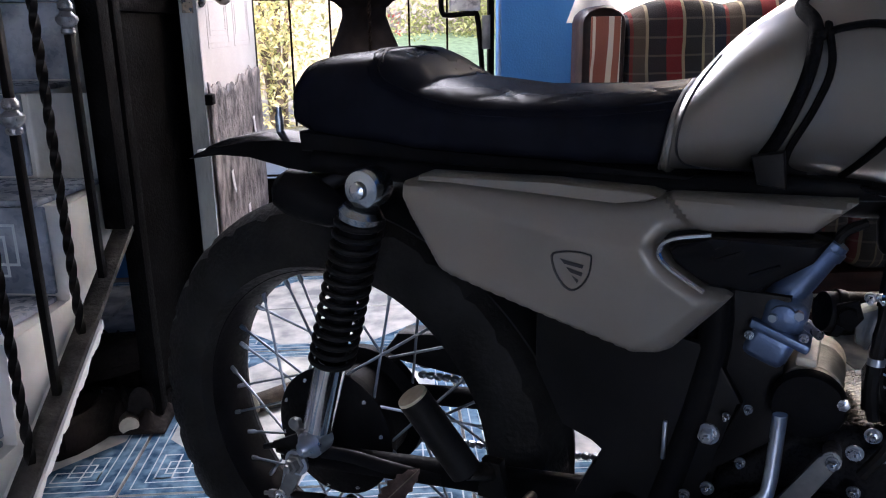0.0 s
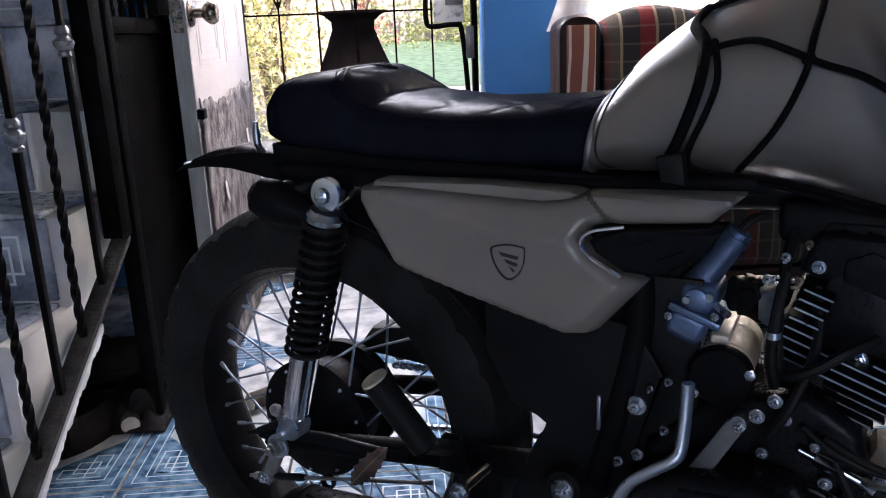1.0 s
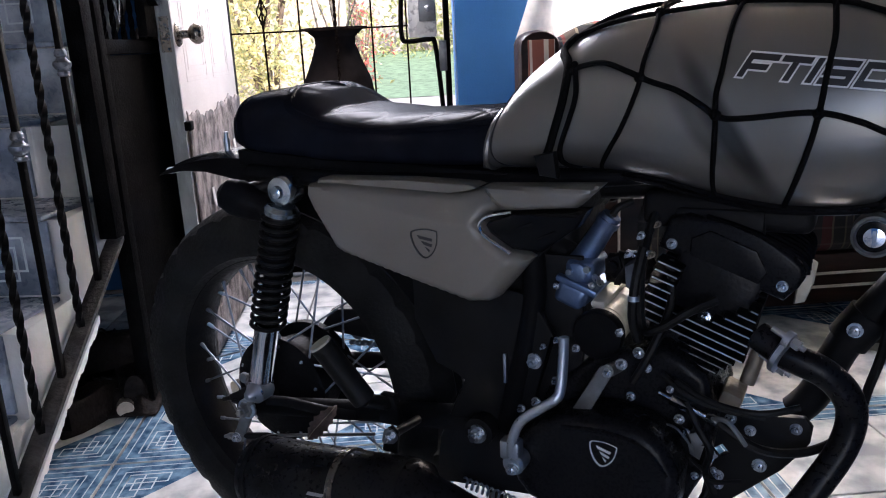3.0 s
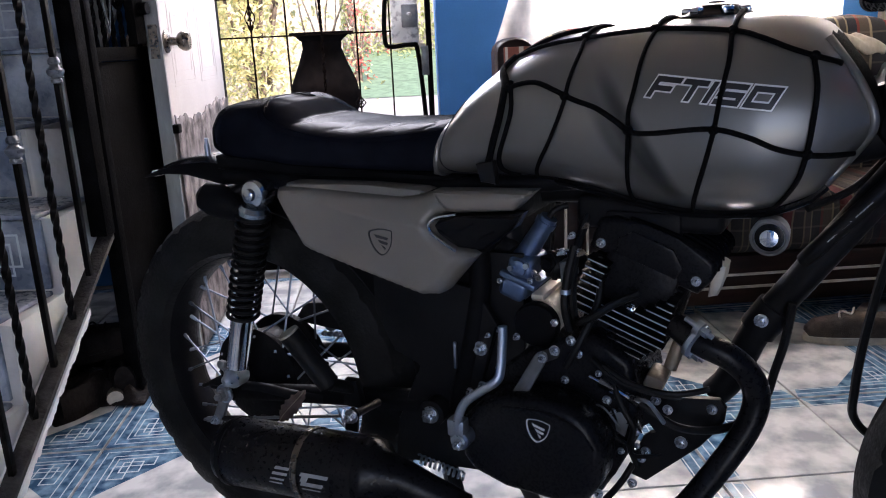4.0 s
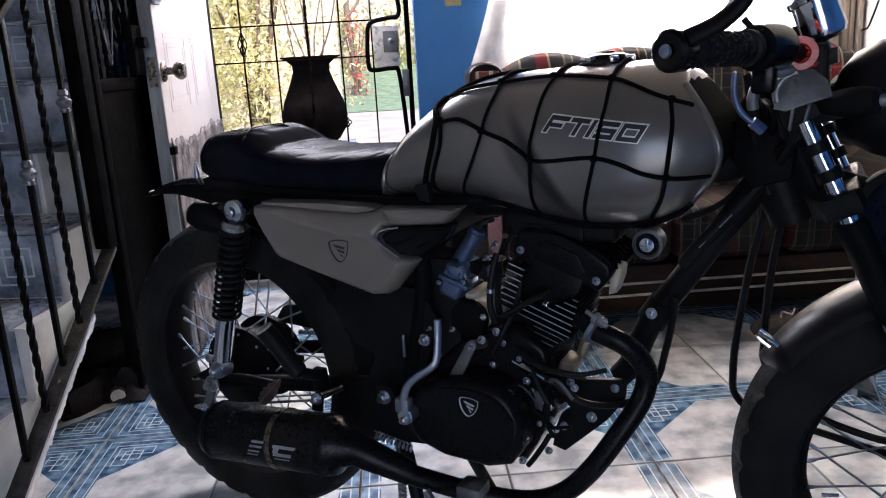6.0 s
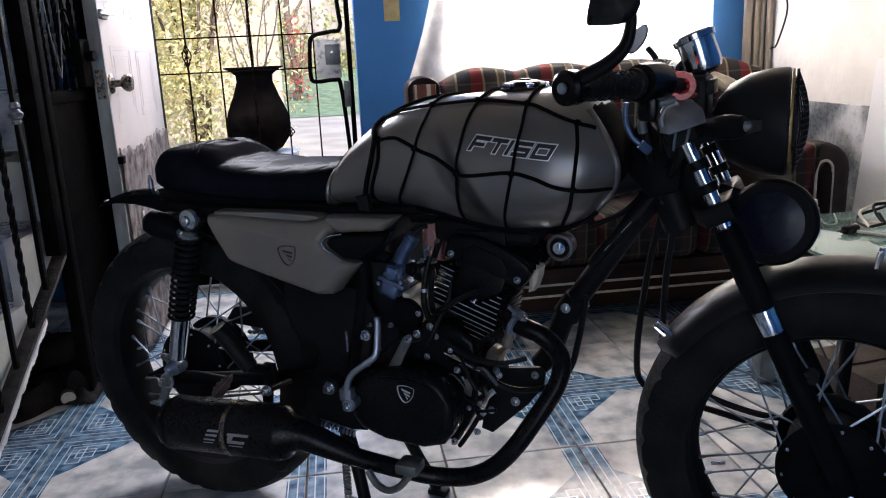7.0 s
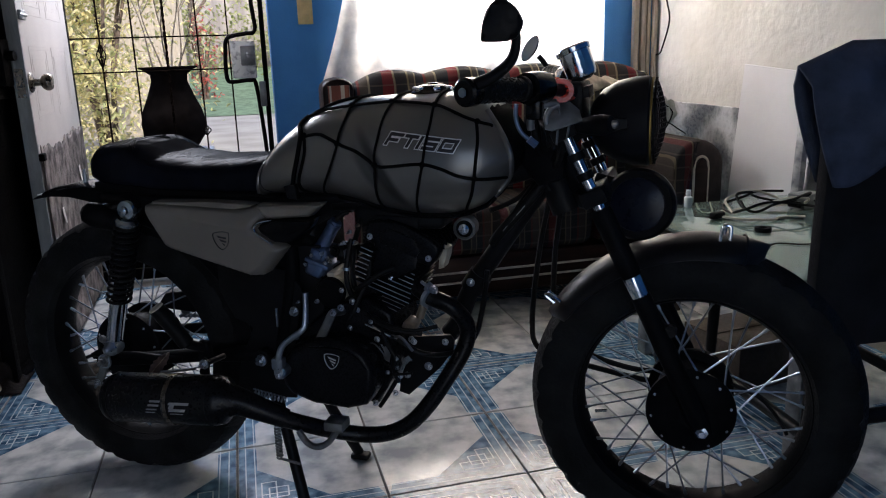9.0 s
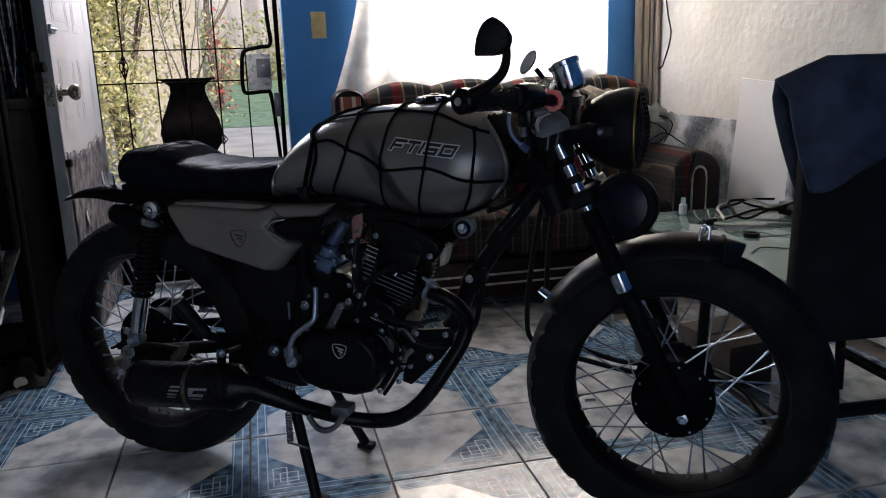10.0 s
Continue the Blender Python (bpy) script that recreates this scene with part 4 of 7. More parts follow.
for k in range(7):
    a, lean = k * 2.4, 0.05 + 0.035 * (k % 3)
    pts = [(0.03 * math.cos(a) + lean * t * math.cos(a) * 2.2 + 0.012 * math.sin(9 * t + k), 0.03 * math.sin(a) + lean * t * math.sin(a) * 2.2, 0.31 + 0.75 * t) for t in [q / 9 for q in range(10)]]
    twig = part("twig", Geo().add(tube(smooth(pts, 3), [0.0045 * (1 - 0.85 * q / 27) for q in range(28)], 6)).add(tube(smooth([pts[4], (pts[4][0] + 0.05, pts[4][1], pts[4][2] + 0.1), (pts[4][0] + 0.06, pts[4][1], pts[4][2] + 0.25)], 3), 0.002, 5)), "twig", vase)


def foliage(name, label, center, size, count, material, seed, leaf_len):
    """A shrub: a few stems and a cloud of single leaves with gaps."""
    r = random.Random(seed)
    bush = thing(name, label, "shrub", ROOM @ Matrix.Translation((center[0], center[1], -0.06)))
    for k in range(7):
        a = r.uniform(0, math.tau)
        tip = (size[0] * 0.7 * math.cos(a), size[1] * 0.7 * math.sin(a), size[2] * r.uniform(0.7, 0.95))
        part("stem", Geo().add(tube(smooth([(0.05 * math.cos(a), 0.05 * math.sin(a), 0), (tip[0] * 0.3, tip[1] * 0.4, tip[2] * 0.45), tip], 5), [0.035 * (1 - 0.8 * q / 10) for q in range(11)], 6)), "bark", bush)
    clumps = [(r.gauss(0, 0.5), r.gauss(0, 0.5), r.uniform(0.05, 1.0), r.uniform(0.12, 0.3)) for _ in range(60)]
    vs, fs, ms = [], [], []
    for _ in range(count):
        c = r.choice(clumps)
        p = Vector((size[0] * (c[0] + r.gauss(0, c[3])), size[1] * (c[1] + r.gauss(0, c[3])), max(0.02, size[2] * (c[2] + r.gauss(0, c[3] * 0.5)))))
        e = Euler((r.uniform(-1, 1), r.uniform(-1, 1), r.uniform(0, 6.3))).to_matrix()
        n = leaf_len * r.uniform(0.6, 1.3)
        k = len(vs)
        vs += [p + e @ Vector(q) for q in ((0, 0, 0), (n * 0.5, n * 0.22, n * 0.06), (n, 0, -n * 0.1), (n * 0.5, -n * 0.22, n * 0.06))]
        fs.append([k, k + 1, k + 2, k + 3])
        ms.append(r.random() < 0.7)
    me = bpy.data.meshes.new("leaves")
    me.from_pydata([tuple(v) for v in vs], [], fs)
    for x in material:
        me.materials.append(M[x])
    me.polygons.foreach_set("material_index", [int(m) for m in ms])
    ob = new("leaves", me)
    ob.parent = bush
    return bush


foliage("shrub", "sunlit yellow-green shrub in the yard", (-1.5, 6.6), (0.75, 0.7, 2.9), 9500, ("leaf", "leafgold"), 3, 0.07)
foliage("shrub", "tall sunlit shrub with yellowing leaves in the yard", (-2.8, 8.2), (1.1, 0.9, 3.6), 9500, ("leaf", "leafgold"), 4, 0.085)
foliage("shrub", "green shrub across the yard", (2.6, 22.5), (2.6, 0.8, 2.4), 6000, ("leaf", "leaf"), 8, 0.16)
foliage("shrub", "green shrub across the yard", (-2.6, 22.8), (2.6, 0.8, 2.6), 6000, ("leaf", "leaf"), 9, 0.16)
for u, v, r0 in ((-1.2, 21.2, 0.12),):
    tree = thing("tree", "bare brown tree trunk across the yard", "tree", ROOM @ pose(u, v, -0.06))
    part("trunk", Geo().add(tube(smooth([(0, 0, 0), (0.05, 0, 1.2), (-0.06, 0.05, 2.4), (0.1, 0, 4.2)], 5), [r0 * (1 - 0.5 * q / 15) for q in range(16)], 10)), "bark", tree)
    part("limb", Geo().add(tube(smooth([(-0.03, 0, 2.1), (0.5, 0.2, 2.9), (0.8, 0.3, 4.0)], 5), [0.05 * (1 - 0.6 * q / 10) for q in range(11)], 8)), "bark", tree)
structure("yard_wall", Geo().add(box(-7, -0.9, 10.2, 10.35, -0.06, 2.7)), "plywood", "tan sunlit boundary wall behind the shrubs")
structure("backdrop", Geo().add(box(-40, 40, 24, 24.3, -0.06, 3.6)), "fence", "weathered board fence across the street")
foliage("shrub", "shrub covered with red flowers across the yard", (-0.95, 17.0), (0.35, 0.35, 2.0), 420, ("leaf", "petal"), 12, 0.12)


# ---- motorcycle: x forward from the rear axle, -y its right-hand side, z up ----
bike = thing("motorcycle", "grey and black cafe racer motorcycle on its centre stand", "motorcycle", pose(-0.47, 0.84, 0))
SIDE = (0, -1, 0)


def wheel(name, x, z, tyre_r, half, hub_r, hub_half, hub_label, rim_k=1.0):
    w = thing(name, "", "")
    w.parent = bike
    w.matrix_basis = pose(x, 0, z, 90, 0, 0)        # local z points to the right-hand side
    prof = [(0.221, 0.6), (0.23, 0.86), (0.252, 1.0), (0.275, 0.98)]
    k = tyre_r / 0.318
    n, rings = 150, []
    for i in range(n):
        q = math.tau * i / n
        notch = 0.006 if i % 5 == 0 else 0.0
        rows = [(r * (k if r > 0.24 else rim_k), h * half) for r, h in prof]
        rows += [((0.302 - notch) * k, 0.8 * half), ((0.313 - notch) * k, 0.5 * half), (0.318 * k, 0.18 * half), (0.313 * k, 0.0)]
        rows += [(r, -h) for r, h in rows[-2::-1]]
        rings.append([Vector((r * math.cos(q), r * math.sin(q), h)) for r, h in rows])
    part("tyre", Geo().add(loft(rings, True)), "rubber", w, "fat black rubber tyre", sharp=30)
    part("rim", Geo().add(ring([(r * rim_k, h) for r, h in [(0.234, 0.034), (0.23, 0.038), (0.221, 0.036), (0.219, 0.03), (0.214, 0.022), (0.212, 0.0), (0.214, -0.022), (0.219, -0.03), (0.221, -0.036), (0.23, -0.038), (0.234, -0.034), (0.226, 0)]], 72)), "matte", w, "black rim")
    hub = part("hub", Geo().add(lathe([(0.02, hub_half + 0.02), (0.028, hub_half + 0.012), (hub_r * 0.62, hub_half + 0.008), (hub_r * 0.9, hub_half), (hub_r, hub_half - 0.006), (hub_r, hub_half - 0.016), (hub_r * 0.86, hub_half - 0.02), (hub_r * 0.8, -hub_half + 0.02), (hub_r, -hub_half + 0.014), (hub_r, -hub_half), (0.02, -hub_half - 0.01)], 48)), "matte", w, hub_label)
    spoke = Geo().add(rod((0, 0, 0), (0, 0, 1), 0.0019, 0.0019, 6)).mesh("spoke", mats_of("steel"))
    nipple = Geo().add(lathe([(0.0032, 0), (0.0034, 0.01), (0.0024, 0.014)], 8)).mesh("nipple", mats_of("steel"))
    for i in range(36):
        s = 1 if i % 2 else -1
        lead = 0.5 if (i // 2) % 2 else -0.5
        q = math.tau * i / 36
        a = Vector((hub_r * 0.93 * math.cos(q - lead), hub_r * 0.93 * math.sin(q - lead), s * (hub_half - 0.008)))
        b = Vector((0.213 * rim_k * math.cos(q), 0.213 * rim_k * math.sin(q), s * 0.006))
        m = Matrix.Translation(a) @ (b - a).to_track_quat("Z", "Y").to_matrix().to_4x4()
        repeat("spoke", spoke, w, m @ Matrix.Diagonal((1, 1, (b - a).length, 1)))
        repeat("nipple", nipple, w, Matrix.Translation(b) @ (a - b).to_track_quat("Z", "Y").to_matrix().to_4x4())
    for i in range(10):
        q = math.tau * (i + 0.3) / 10
        ob = bolt(w, hub_r * 0.88 * math.cos(q), hub_r * 0.88 * math.sin(q), hub_half, 0.0025, (0, 0, 1), h=0.003)
        ob.name = "rivet"
    return w


wheel("rear_wheel", -0.038, 0.315, 0.315, 0.058, 0.09, 0.05, "black drum hub")
wheel("front_wheel", 1.226, 0.302, 0.309, 0.055, 0.082, 0.062, "black drum hub", 0.962)
part("axle_nut", Geo().add(lathe([(0.015, 0), (0.015, 0.004), (0.0115, 0.005), (0.0115, 0.016), (0.006, 0.017), (0.006, 0.024)], 6, facing(1.246, -0.102, 0.29, SIDE))), "chrome", bike)

# ---- fork, front fender ----
AXLE = Vector((1.2444, 0, 0.295))
RAKE = Vector((-0.47, 0, 1)).normalized()
for y in (-0.1, 0.1):
    at = lambda d: (AXLE.x + RAKE.x * d, y, AXLE.z + RAKE.z * d)
    leg = part("fork_leg", Geo().add(tube([at(-0.015), at(0.01), at(0.05), at(0.12), at(0.2), at(0.28)], [0.016, 0.02, 0.0195, 0.0185, 0.0185, 0.018], 18)), "matte", bike, "black fork slider")
    part("fork_collar", Geo().add(tube([at(0.266), at(0.272), at(0.302), at(0.307)], [0.0175, 0.0185, 0.0185, 0.0175], 20)), "chrome", leg, "chrome band")
    part("fork_shroud", Geo().add(tube([at(0.308), at(0.32), at(0.43), at(0.44)], [0.018, 0.0195, 0.0195, 0.018], 18)), "matte", leg)
    part("stanchion", Geo().add(tube([at(0.44), at(0.61)], 0.0112, 18)), "chrome", leg, "chrome fork tube")
    for d in (0.46, 0.498, 0.535):
        part("fork_ring", Geo().add(tube([at(d), at(d + 0.014)], 0.0155, 18)), "black", leg)
    part("fork_cap", Geo().add(tube([at(0.61), at(0.622)], [0.017, 0.012], 14)), "steel", leg)
    part("lug", Geo().add(rod((at(0.21)[0] + 0.03, y - 0.008, at(0.21)[2] - 0.01), (at(0.21)[0] + 0.03, y + 0.008, at(0.21)[2] - 0.01), 0.011)).add(rod(at(0.21), (at(0.21)[0] + 0.03, y, at(0.21)[2] - 0.01), 0.009)), "black", leg)
for d, t in ((0.45, 0.03), (0.578, 0.026)):
    p = AXLE + RAKE * d
    part("fork_clamp", Geo().add(prism([(-0.021, -0.122), (0.021, -0.122), (0.025, -0.1), (0.022, -0.04), (0.022, 0.04), (0.025, 0.1), (0.021, 0.122), (-0.021, 0.122), (-0.045, 0.04), (-0.05, 0.0), (-0.045, -0.04)], 0, t, 0.004, "z"), Matrix.Translation(p) @ Matrix.Rotation(radians(-25), 4, "Y")), "black", bike)
part("steering_stem", Geo().add(rod(AXLE + RAKE * 0.44 + Vector((-0.035, 0, 0)), AXLE + RAKE * 0.6 + Vector((-0.035, 0, 0)), 0.026, n=20)), "black", bike)


def fender(i, j):
    q = radians(150 - 79 * i)
    c = (j - 0.5) * 2
    endw = math.sqrt(max(0.02, 1 - (max(0.0, i - 0.76) / 0.24) ** 2.4)) * math.sqrt(max(0.08, 1 - (max(0.0, 0.12 - i) / 0.13) ** 2))
    y = 0.066 * endw * math.sin(c * 1.45) / math.sin(1.45)
    r = 0.337 - 0.042 * (1 - math.cos(c * 1.45))
    return 1.24 + r * math.cos(q), y, 0.298 + r * math.sin(q)


fend = part("front_fender", Geo().add(sheet(40, 14, fender, 0.003)), "fender", bike, "satin dark grey front fender", sharp=60)
for q in (144, 85):
    p = Vector((1.24 + 0.339 * math.cos(radians(q)), -0.035, 0.298 + 0.339 * math.sin(radians(q))))
    out = Vector((math.cos(radians(q)), 0, math.sin(radians(q))))
    part("fender_clip", Geo().add(tube(smooth([p - out * 0.008 + Vector((-0.006, 0, 0)), p + out * 0.016 + Vector((-0.004, 0, 0)), p + out * 0.018 + Vector((0.008, 0, 0)), p - out * 0.006 + Vector((0.01, 0, 0))], 4), 0.0035, 8)).add(rod(p + Vector((0, 0.02, 0)), p + Vector((0, 0.02, 0)) + out * 0.02, 0.004)), "chrome", fend, "bright metal clip")
strap = [(1.24 + (0.3385 - 0.042 * (1 - math.cos(c * 1.45))) * math.cos(radians(78)), 0.067 * math.sin(c * 1.45) / math.sin(1.45), 0.298 + (0.3385 - 0.042 * (1 - math.cos(c * 1.45))) * math.sin(radians(78))) for c in [k / 6 - 1 for k in range(13)]]
part("fender_strap", Geo().add(tube(strap, 0.004, 6, flat=0.4)), "hose", fend)

# ---- headlight, lamps ----
HL = pose(1.025, 0, 0.838, 0, 90, 0) @ Matrix.Diagonal((1, 1, 0.87, 1))
light = part("headlight", Geo().add(lathe([(0.012, 0), (0.036, 0.008), (0.058, 0.028), (0.073, 0.06), (0.08, 0.095), (0.081, 0.122), (0.078, 0.126)], 48, HL)), "fender", bike, "round black headlight shell")
part("headlight_ring", Geo().add(ring([(0.07, 0.1268), (0.079, 0.1268), (0.0792, 0.1285), (0.078, 0.131), (0.072, 0.131)], 48, HL)), "gold", light, "gold-coloured headlight ring")
part("headlight_glass", Geo().add(lathe([(0.071, 0.13), (0.06, 0.138), (0.02, 0.143)], 40, HL)), "lens", light)
g = Geo().add(ring([(0.074, 0.1335), (0.078, 0.1335), (0.078, 0.138), (0.074, 0.138)], 48, HL))
for k in range(-8, 9):
    c = k * 0.009
    n = math.sqrt(max(0.0, 0.075 ** 2 - c * c))
    dome = lambda a, b: 0.136 + 0.02 * (1 - (a * a + b * b) / 0.075 ** 2)
    for flip in (0, 1):
        pts = [(c, -n + 2 * n * i / 10) if flip else (-n + 2 * n * i / 10, c) for i in range(11)]
        g.add(tube([HL @ Vector((a, b, dome(a, b))) for a, b in pts], 0.0011, 5))
part("grille", g, "black", light, "black wire headlight grille")
for y in (-0.085, 0.085):
    part("headlight_bracket", Geo().add(prism([(1.0, 0.81), (1.06, 0.825), (1.1, 0.832), (1.1, 0.85), (1.05, 0.85), (0.995, 0.85)], y - 0.004, y + 0.004, 0.002)), "black", light)
    bolt(light, 1.075, y - 0.004 if y < 0 else y + 0.004, 0.841, 0.006, (0, -1 if y < 0 else 1, 0), "steel")
for y in (-1, 1):
    part("turn_signal", Geo().add(lathe([(0.005, -0.05), (0.012, -0.035), (0.0165, -0.01), (0.018, 0.012), (0.015, 0.028), (0.008, 0.033)], 24, facing(1.05, y * 0.12, 0.842, (0.9, y * 0.4, 0.08)))), "black", light, "small dark turn signal")
    part("signal_lens", Geo().add(lathe([(0.0075, 0.033), (0.0065, 0.038), (0.002, 0.042)], 20, facing(1.05, y * 0.12, 0.842, (0.9, y * 0.4, 0.08)))), "zinc", light)
pod = part("auxiliary_lamp", Geo().add(lathe([(0.03, -0.05), (0.052, -0.04), (0.065, -0.015), (0.066, 0.008), (0.061, 0.016)], 36, facing(1.12, -0.03, 0.69, (-0.15, -1, 0.12)))), "black", bike, "dark round lamp pod below the headlight")
part("lamp_lens", Geo().add(lathe([(0.05, 0.013), (0.048, 0.02), (0.03, 0.0255), (0.01, 0.027)], 36, facing(1.12, -0.03, 0.69, (-0.15, -1, 0.12)))), "lens", pod, "smoked dark blue lens")
part("lamp_stay", Geo().add(rod((1.1, -0.02, 0.72), (1.04, -0.01, 0.735), 0.01)), "black", pod)

# ---- handlebar, controls, mirrors, gauge ----
rng = random.Random(12)
bar_pts = smooth([(0.899, -0.365, 0.914), (0.956, -0.22, 0.911), (0.99, -0.1, 0.9), (1.0, -0.04, 0.895), (1.0, 0.04, 0.895), (0.99, 0.1, 0.9), (0.95, 0.22, 0.911), (0.884, 0.365, 0.914)], 6)
hb = part("handlebar", Geo().add(tube(bar_pts, 0.011, 14)), "black", bike)
for s in (-1, 1):
    a, b = (Vector((0.9, -0.358, 0.914)), Vector((0.947, -0.24, 0.911))) if s < 0 else (Vector((0.888, 0.358, 0.914)), Vector((0.941, 0.24, 0.911)))
    n, rings = 22, []
    d = (b - a).normalized()
    m = Matrix.Translation(a) @ d.to_track_quat("Z", "Y").to_matrix().to_4x4()
    g = Geo().add(lathe([(0.012, 0), (0.0185, 0.002), (0.0185, 0.012), (0.0165, 0.014), (0.0165, 0.118), (0.02, 0.12), (0.02, 0.128), (0.012, 0.129)], 24, m))
    for k in range(8):
        for c in range(10):
            q = math.tau * (c + 0.5 * (k % 2)) / 10
            g.add(box(-0.003, 0.003, -0.004, 0.004, 0.0, 0.0022, 0.0009, 1), m @ Matrix.Rotation(q, 4, "Z") @ Matrix.Translation((0.0162, 0, 0.024 + 0.0115 * k)) @ Matrix.Rotation(radians(90), 4, "Y"))
    part("grip", g, "hose", hb, "knobbly black rubber grip")
    house = b + d * 0.035
    part("switch_housing", Geo().add(lathe([(0.016, -0.025), (0.025, -0.022), (0.027, 0.0), (0.026, 0.028), (0.016, 0.032)], 24, Matrix.Translation(house) @ d.to_track_quat("Z", "Y").to_matrix().to_4x4())).add(box(house.x - 0.012, house.x + 0.014, house.y - 0.018, house.y + 0.018, house.z - 0.05, house.z - 0.015, 0.006)), "gloss", hb, "black switch housing")
    if s > 0:
        part("lever", Geo().add(tube(smooth([(0.99, s * 0.17, 0.892), (1.0, s * 0.21, 0.89), (0.98, s * 0.27, 0.89), (0.945, s * 0.35, 0.893)], 6), 0.006, 8, flat=0.6)), "steel", hb, "alloy hand lever")
end = part("bar_end", Geo().add(lathe([(0.019, 0), (0.021, 0.003), (0.021, 0.022), (0.017, 0.026)], 24, facing(0.9, -0.358, 0.914, (-0.37, -0.93, 0)))).add(lathe([(0.0075, 0.0265), (0.0075, 0.0285)], 6, facing(0.9, -0.358, 0.914, (-0.37, -0.93, 0)))), "gloss", hb)
part("end_bolt", Geo().add(lathe([(0.007, 0.0286), (0.006, 0.031)], 12, facing(0.9, -0.358, 0.914, (-0.37, -0.93, 0)))), "steel", end)
mir = part("mirror_arm", Geo().add(tube(smooth([(0.894, -0.372, 0.918), (0.91, -0.372, 0.925), (0.935, -0.37, 0.937), (0.957, -0.37, 0.956), (0.965, -0.37, 0.98), (0.964, -0.372, 1.008)], 5), [0.012 - 0.005 * k / 25 for k in range(26)], 12, flat=0.8)), "black", hb)
head = [(p.x, p.z) for p in smooth([(-0.002, 0, 0.032), (-0.021, 0, 0.017), (-0.027, 0, -0.004), (-0.0295, 0, -0.023), (-0.019, 0, -0.0255), (0.008, 0, -0.025), (0.022, 0, -0.018), (0.029, 0, 0.0), (0.018, 0, 0.019)], 3, True)]
MH = pose(0.949, -0.385, 1.008, 0, 0, 12)
mh = part("mirror_head", Geo().add(prism(head, -0.02, 0.004, 0.009, "y", 4), MH), "black", mir, "angular black mirror housing")
part("mirror_glass", Geo().add(prism([(x * 0.86, z * 0.86) for x, z in head], 0.0042, 0.0056, 0.0004), MH), "chrome", mh, "mirror glass")
lm = part("mirror_stalk", Geo().add(tube(smooth([(0.884, 0.368, 0.914), (0.878, 0.372, 0.935), (0.862, 0.37, 0.955)], 5), 0.006, 10)), "black", hb)
lh = part("mirror_head", Geo().add(lathe([(0.008, -0.016), (0.024, -0.008), (0.03, 0.002), (0.029, 0.004)], 28, facing(0.845, 0.364, 0.972, (-0.2, -0.97, 0.1)) @ Matrix.Rotation(radians(-32), 4, "Z") @ Matrix.Diagonal((0.5, 1.08, 1, 1)))), "black", lm, "small oval mirror")
part("mirror_glass", Geo().add(lathe([(0.0275, 0.0042), (0.027, 0.005), (0.01, 0.0052)], 28, facing(0.845, 0.364, 0.972, (-0.2, -0.97, 0.1)) @ Matrix.Rotation(radians(-32), 4, "Z") @ Matrix.Diagonal((0.5, 1.08, 1, 1)))), "chrome", lh)
GA = facing(1.014, -0.015, 0.918, (-0.4, 0.05, 1)) @ Matrix.Diagonal((1.06, 1.06, 1.06, 1))
gauge = part("speedometer", Geo().add(lathe([(0.012, -0.004), (0.023, 0.0), (0.0265, 0.008), (0.0265, 0.044), (0.0295, 0.045), (0.0305, 0.052), (0.028, 0.055), (0.025, 0.052)], 40, GA)), "chrome", bike, "chrome speedometer cup")
part("dial", Geo().add(lathe([(0.0248, 0.0515), (0.01, 0.0517)], 32, GA)), "gloss", gauge)
part("gauge_stay", Geo().add(rod((1.008, -0.015, 0.924), (1.0, -0.015, 0.885), 0.009)).add(prism([(0.985, 0.875), (1.03, 0.885), (1.028, 0.905), (0.99, 0.9)], -0.05, 0.02, 0.003)), "black", gauge)
part("bar_clamp", Geo().add(box(0.985, 1.02, -0.055, 0.055, 0.83, 0.912, 0.008)), "black", bike)
part("reservoir_plate", Geo().add(prism([(-0.036, -0.03), (-0.02, -0.034), (0.038, -0.012), (0.03, 0.012), (0.01, 0.03), (-0.012, 0.026), (-0.03, 0.004)], -0.002, 0.002, 0.001), pose(0.997, -0.135, 0.86, -30, 0, 0) @ Matrix.Scale(0.85, 4)).add(tube(smooth([(0.972, -0.14, 0.84), (0.968, -0.142, 0.856), (0.975, -0.142, 0.872), (0.99, -0.14, 0.88)], 5), 0.005, 10)), "zinc", bike, "bare metal bracket below the bar")
part("brake_hose_fitting", Geo().add(tube(smooth([(0.944, -0.15, 0.838), (0.943, -0.152, 0.852), (0.949, -0.152, 0.868), (0.963, -0.15, 0.879), (0.985, -0.14, 0.882)], 5), 0.0068, 10)), "zinc", bike)
part("steel_braided_hose", Geo().add(tube(smooth([(0.93, -0.205, 0.885), (0.9285, -0.204, 0.868), (0.931, -0.202, 0.851), (0.939, -0.2, 0.836), (0.952, -0.198, 0.825)], 5), 0.0036, 10)).add(rod((0.949, -0.2, 0.828), (0.961, -0.196, 0.817), 0.0072, n=6)), "alu", bike, "grey metal hose end")
for k in range(7):
    a, b = rng.uniform(-0.09, -0.02), rng.uniform(-0.06, 0.03)
    loop = [(0.925 + 0.012 * k, a, 0.86 + rng.uniform(-0.02, 0.03)), (0.94 + 0.012 * k, a - 0.02, 0.82 + rng.uniform(-0.02, 0.02)), (0.955 + rng.uniform(-0.02, 0.02), b, 0.77 + rng.uniform(-0.02, 0.02)), (0.945 + rng.uniform(-0.02, 0.02), b, 0.71)]
    part("wire_loom", Geo().add(tube(smooth(loop, 6), rng.uniform(0.004, 0.008), 8)), "hose", bike, "taped black wiring loom")
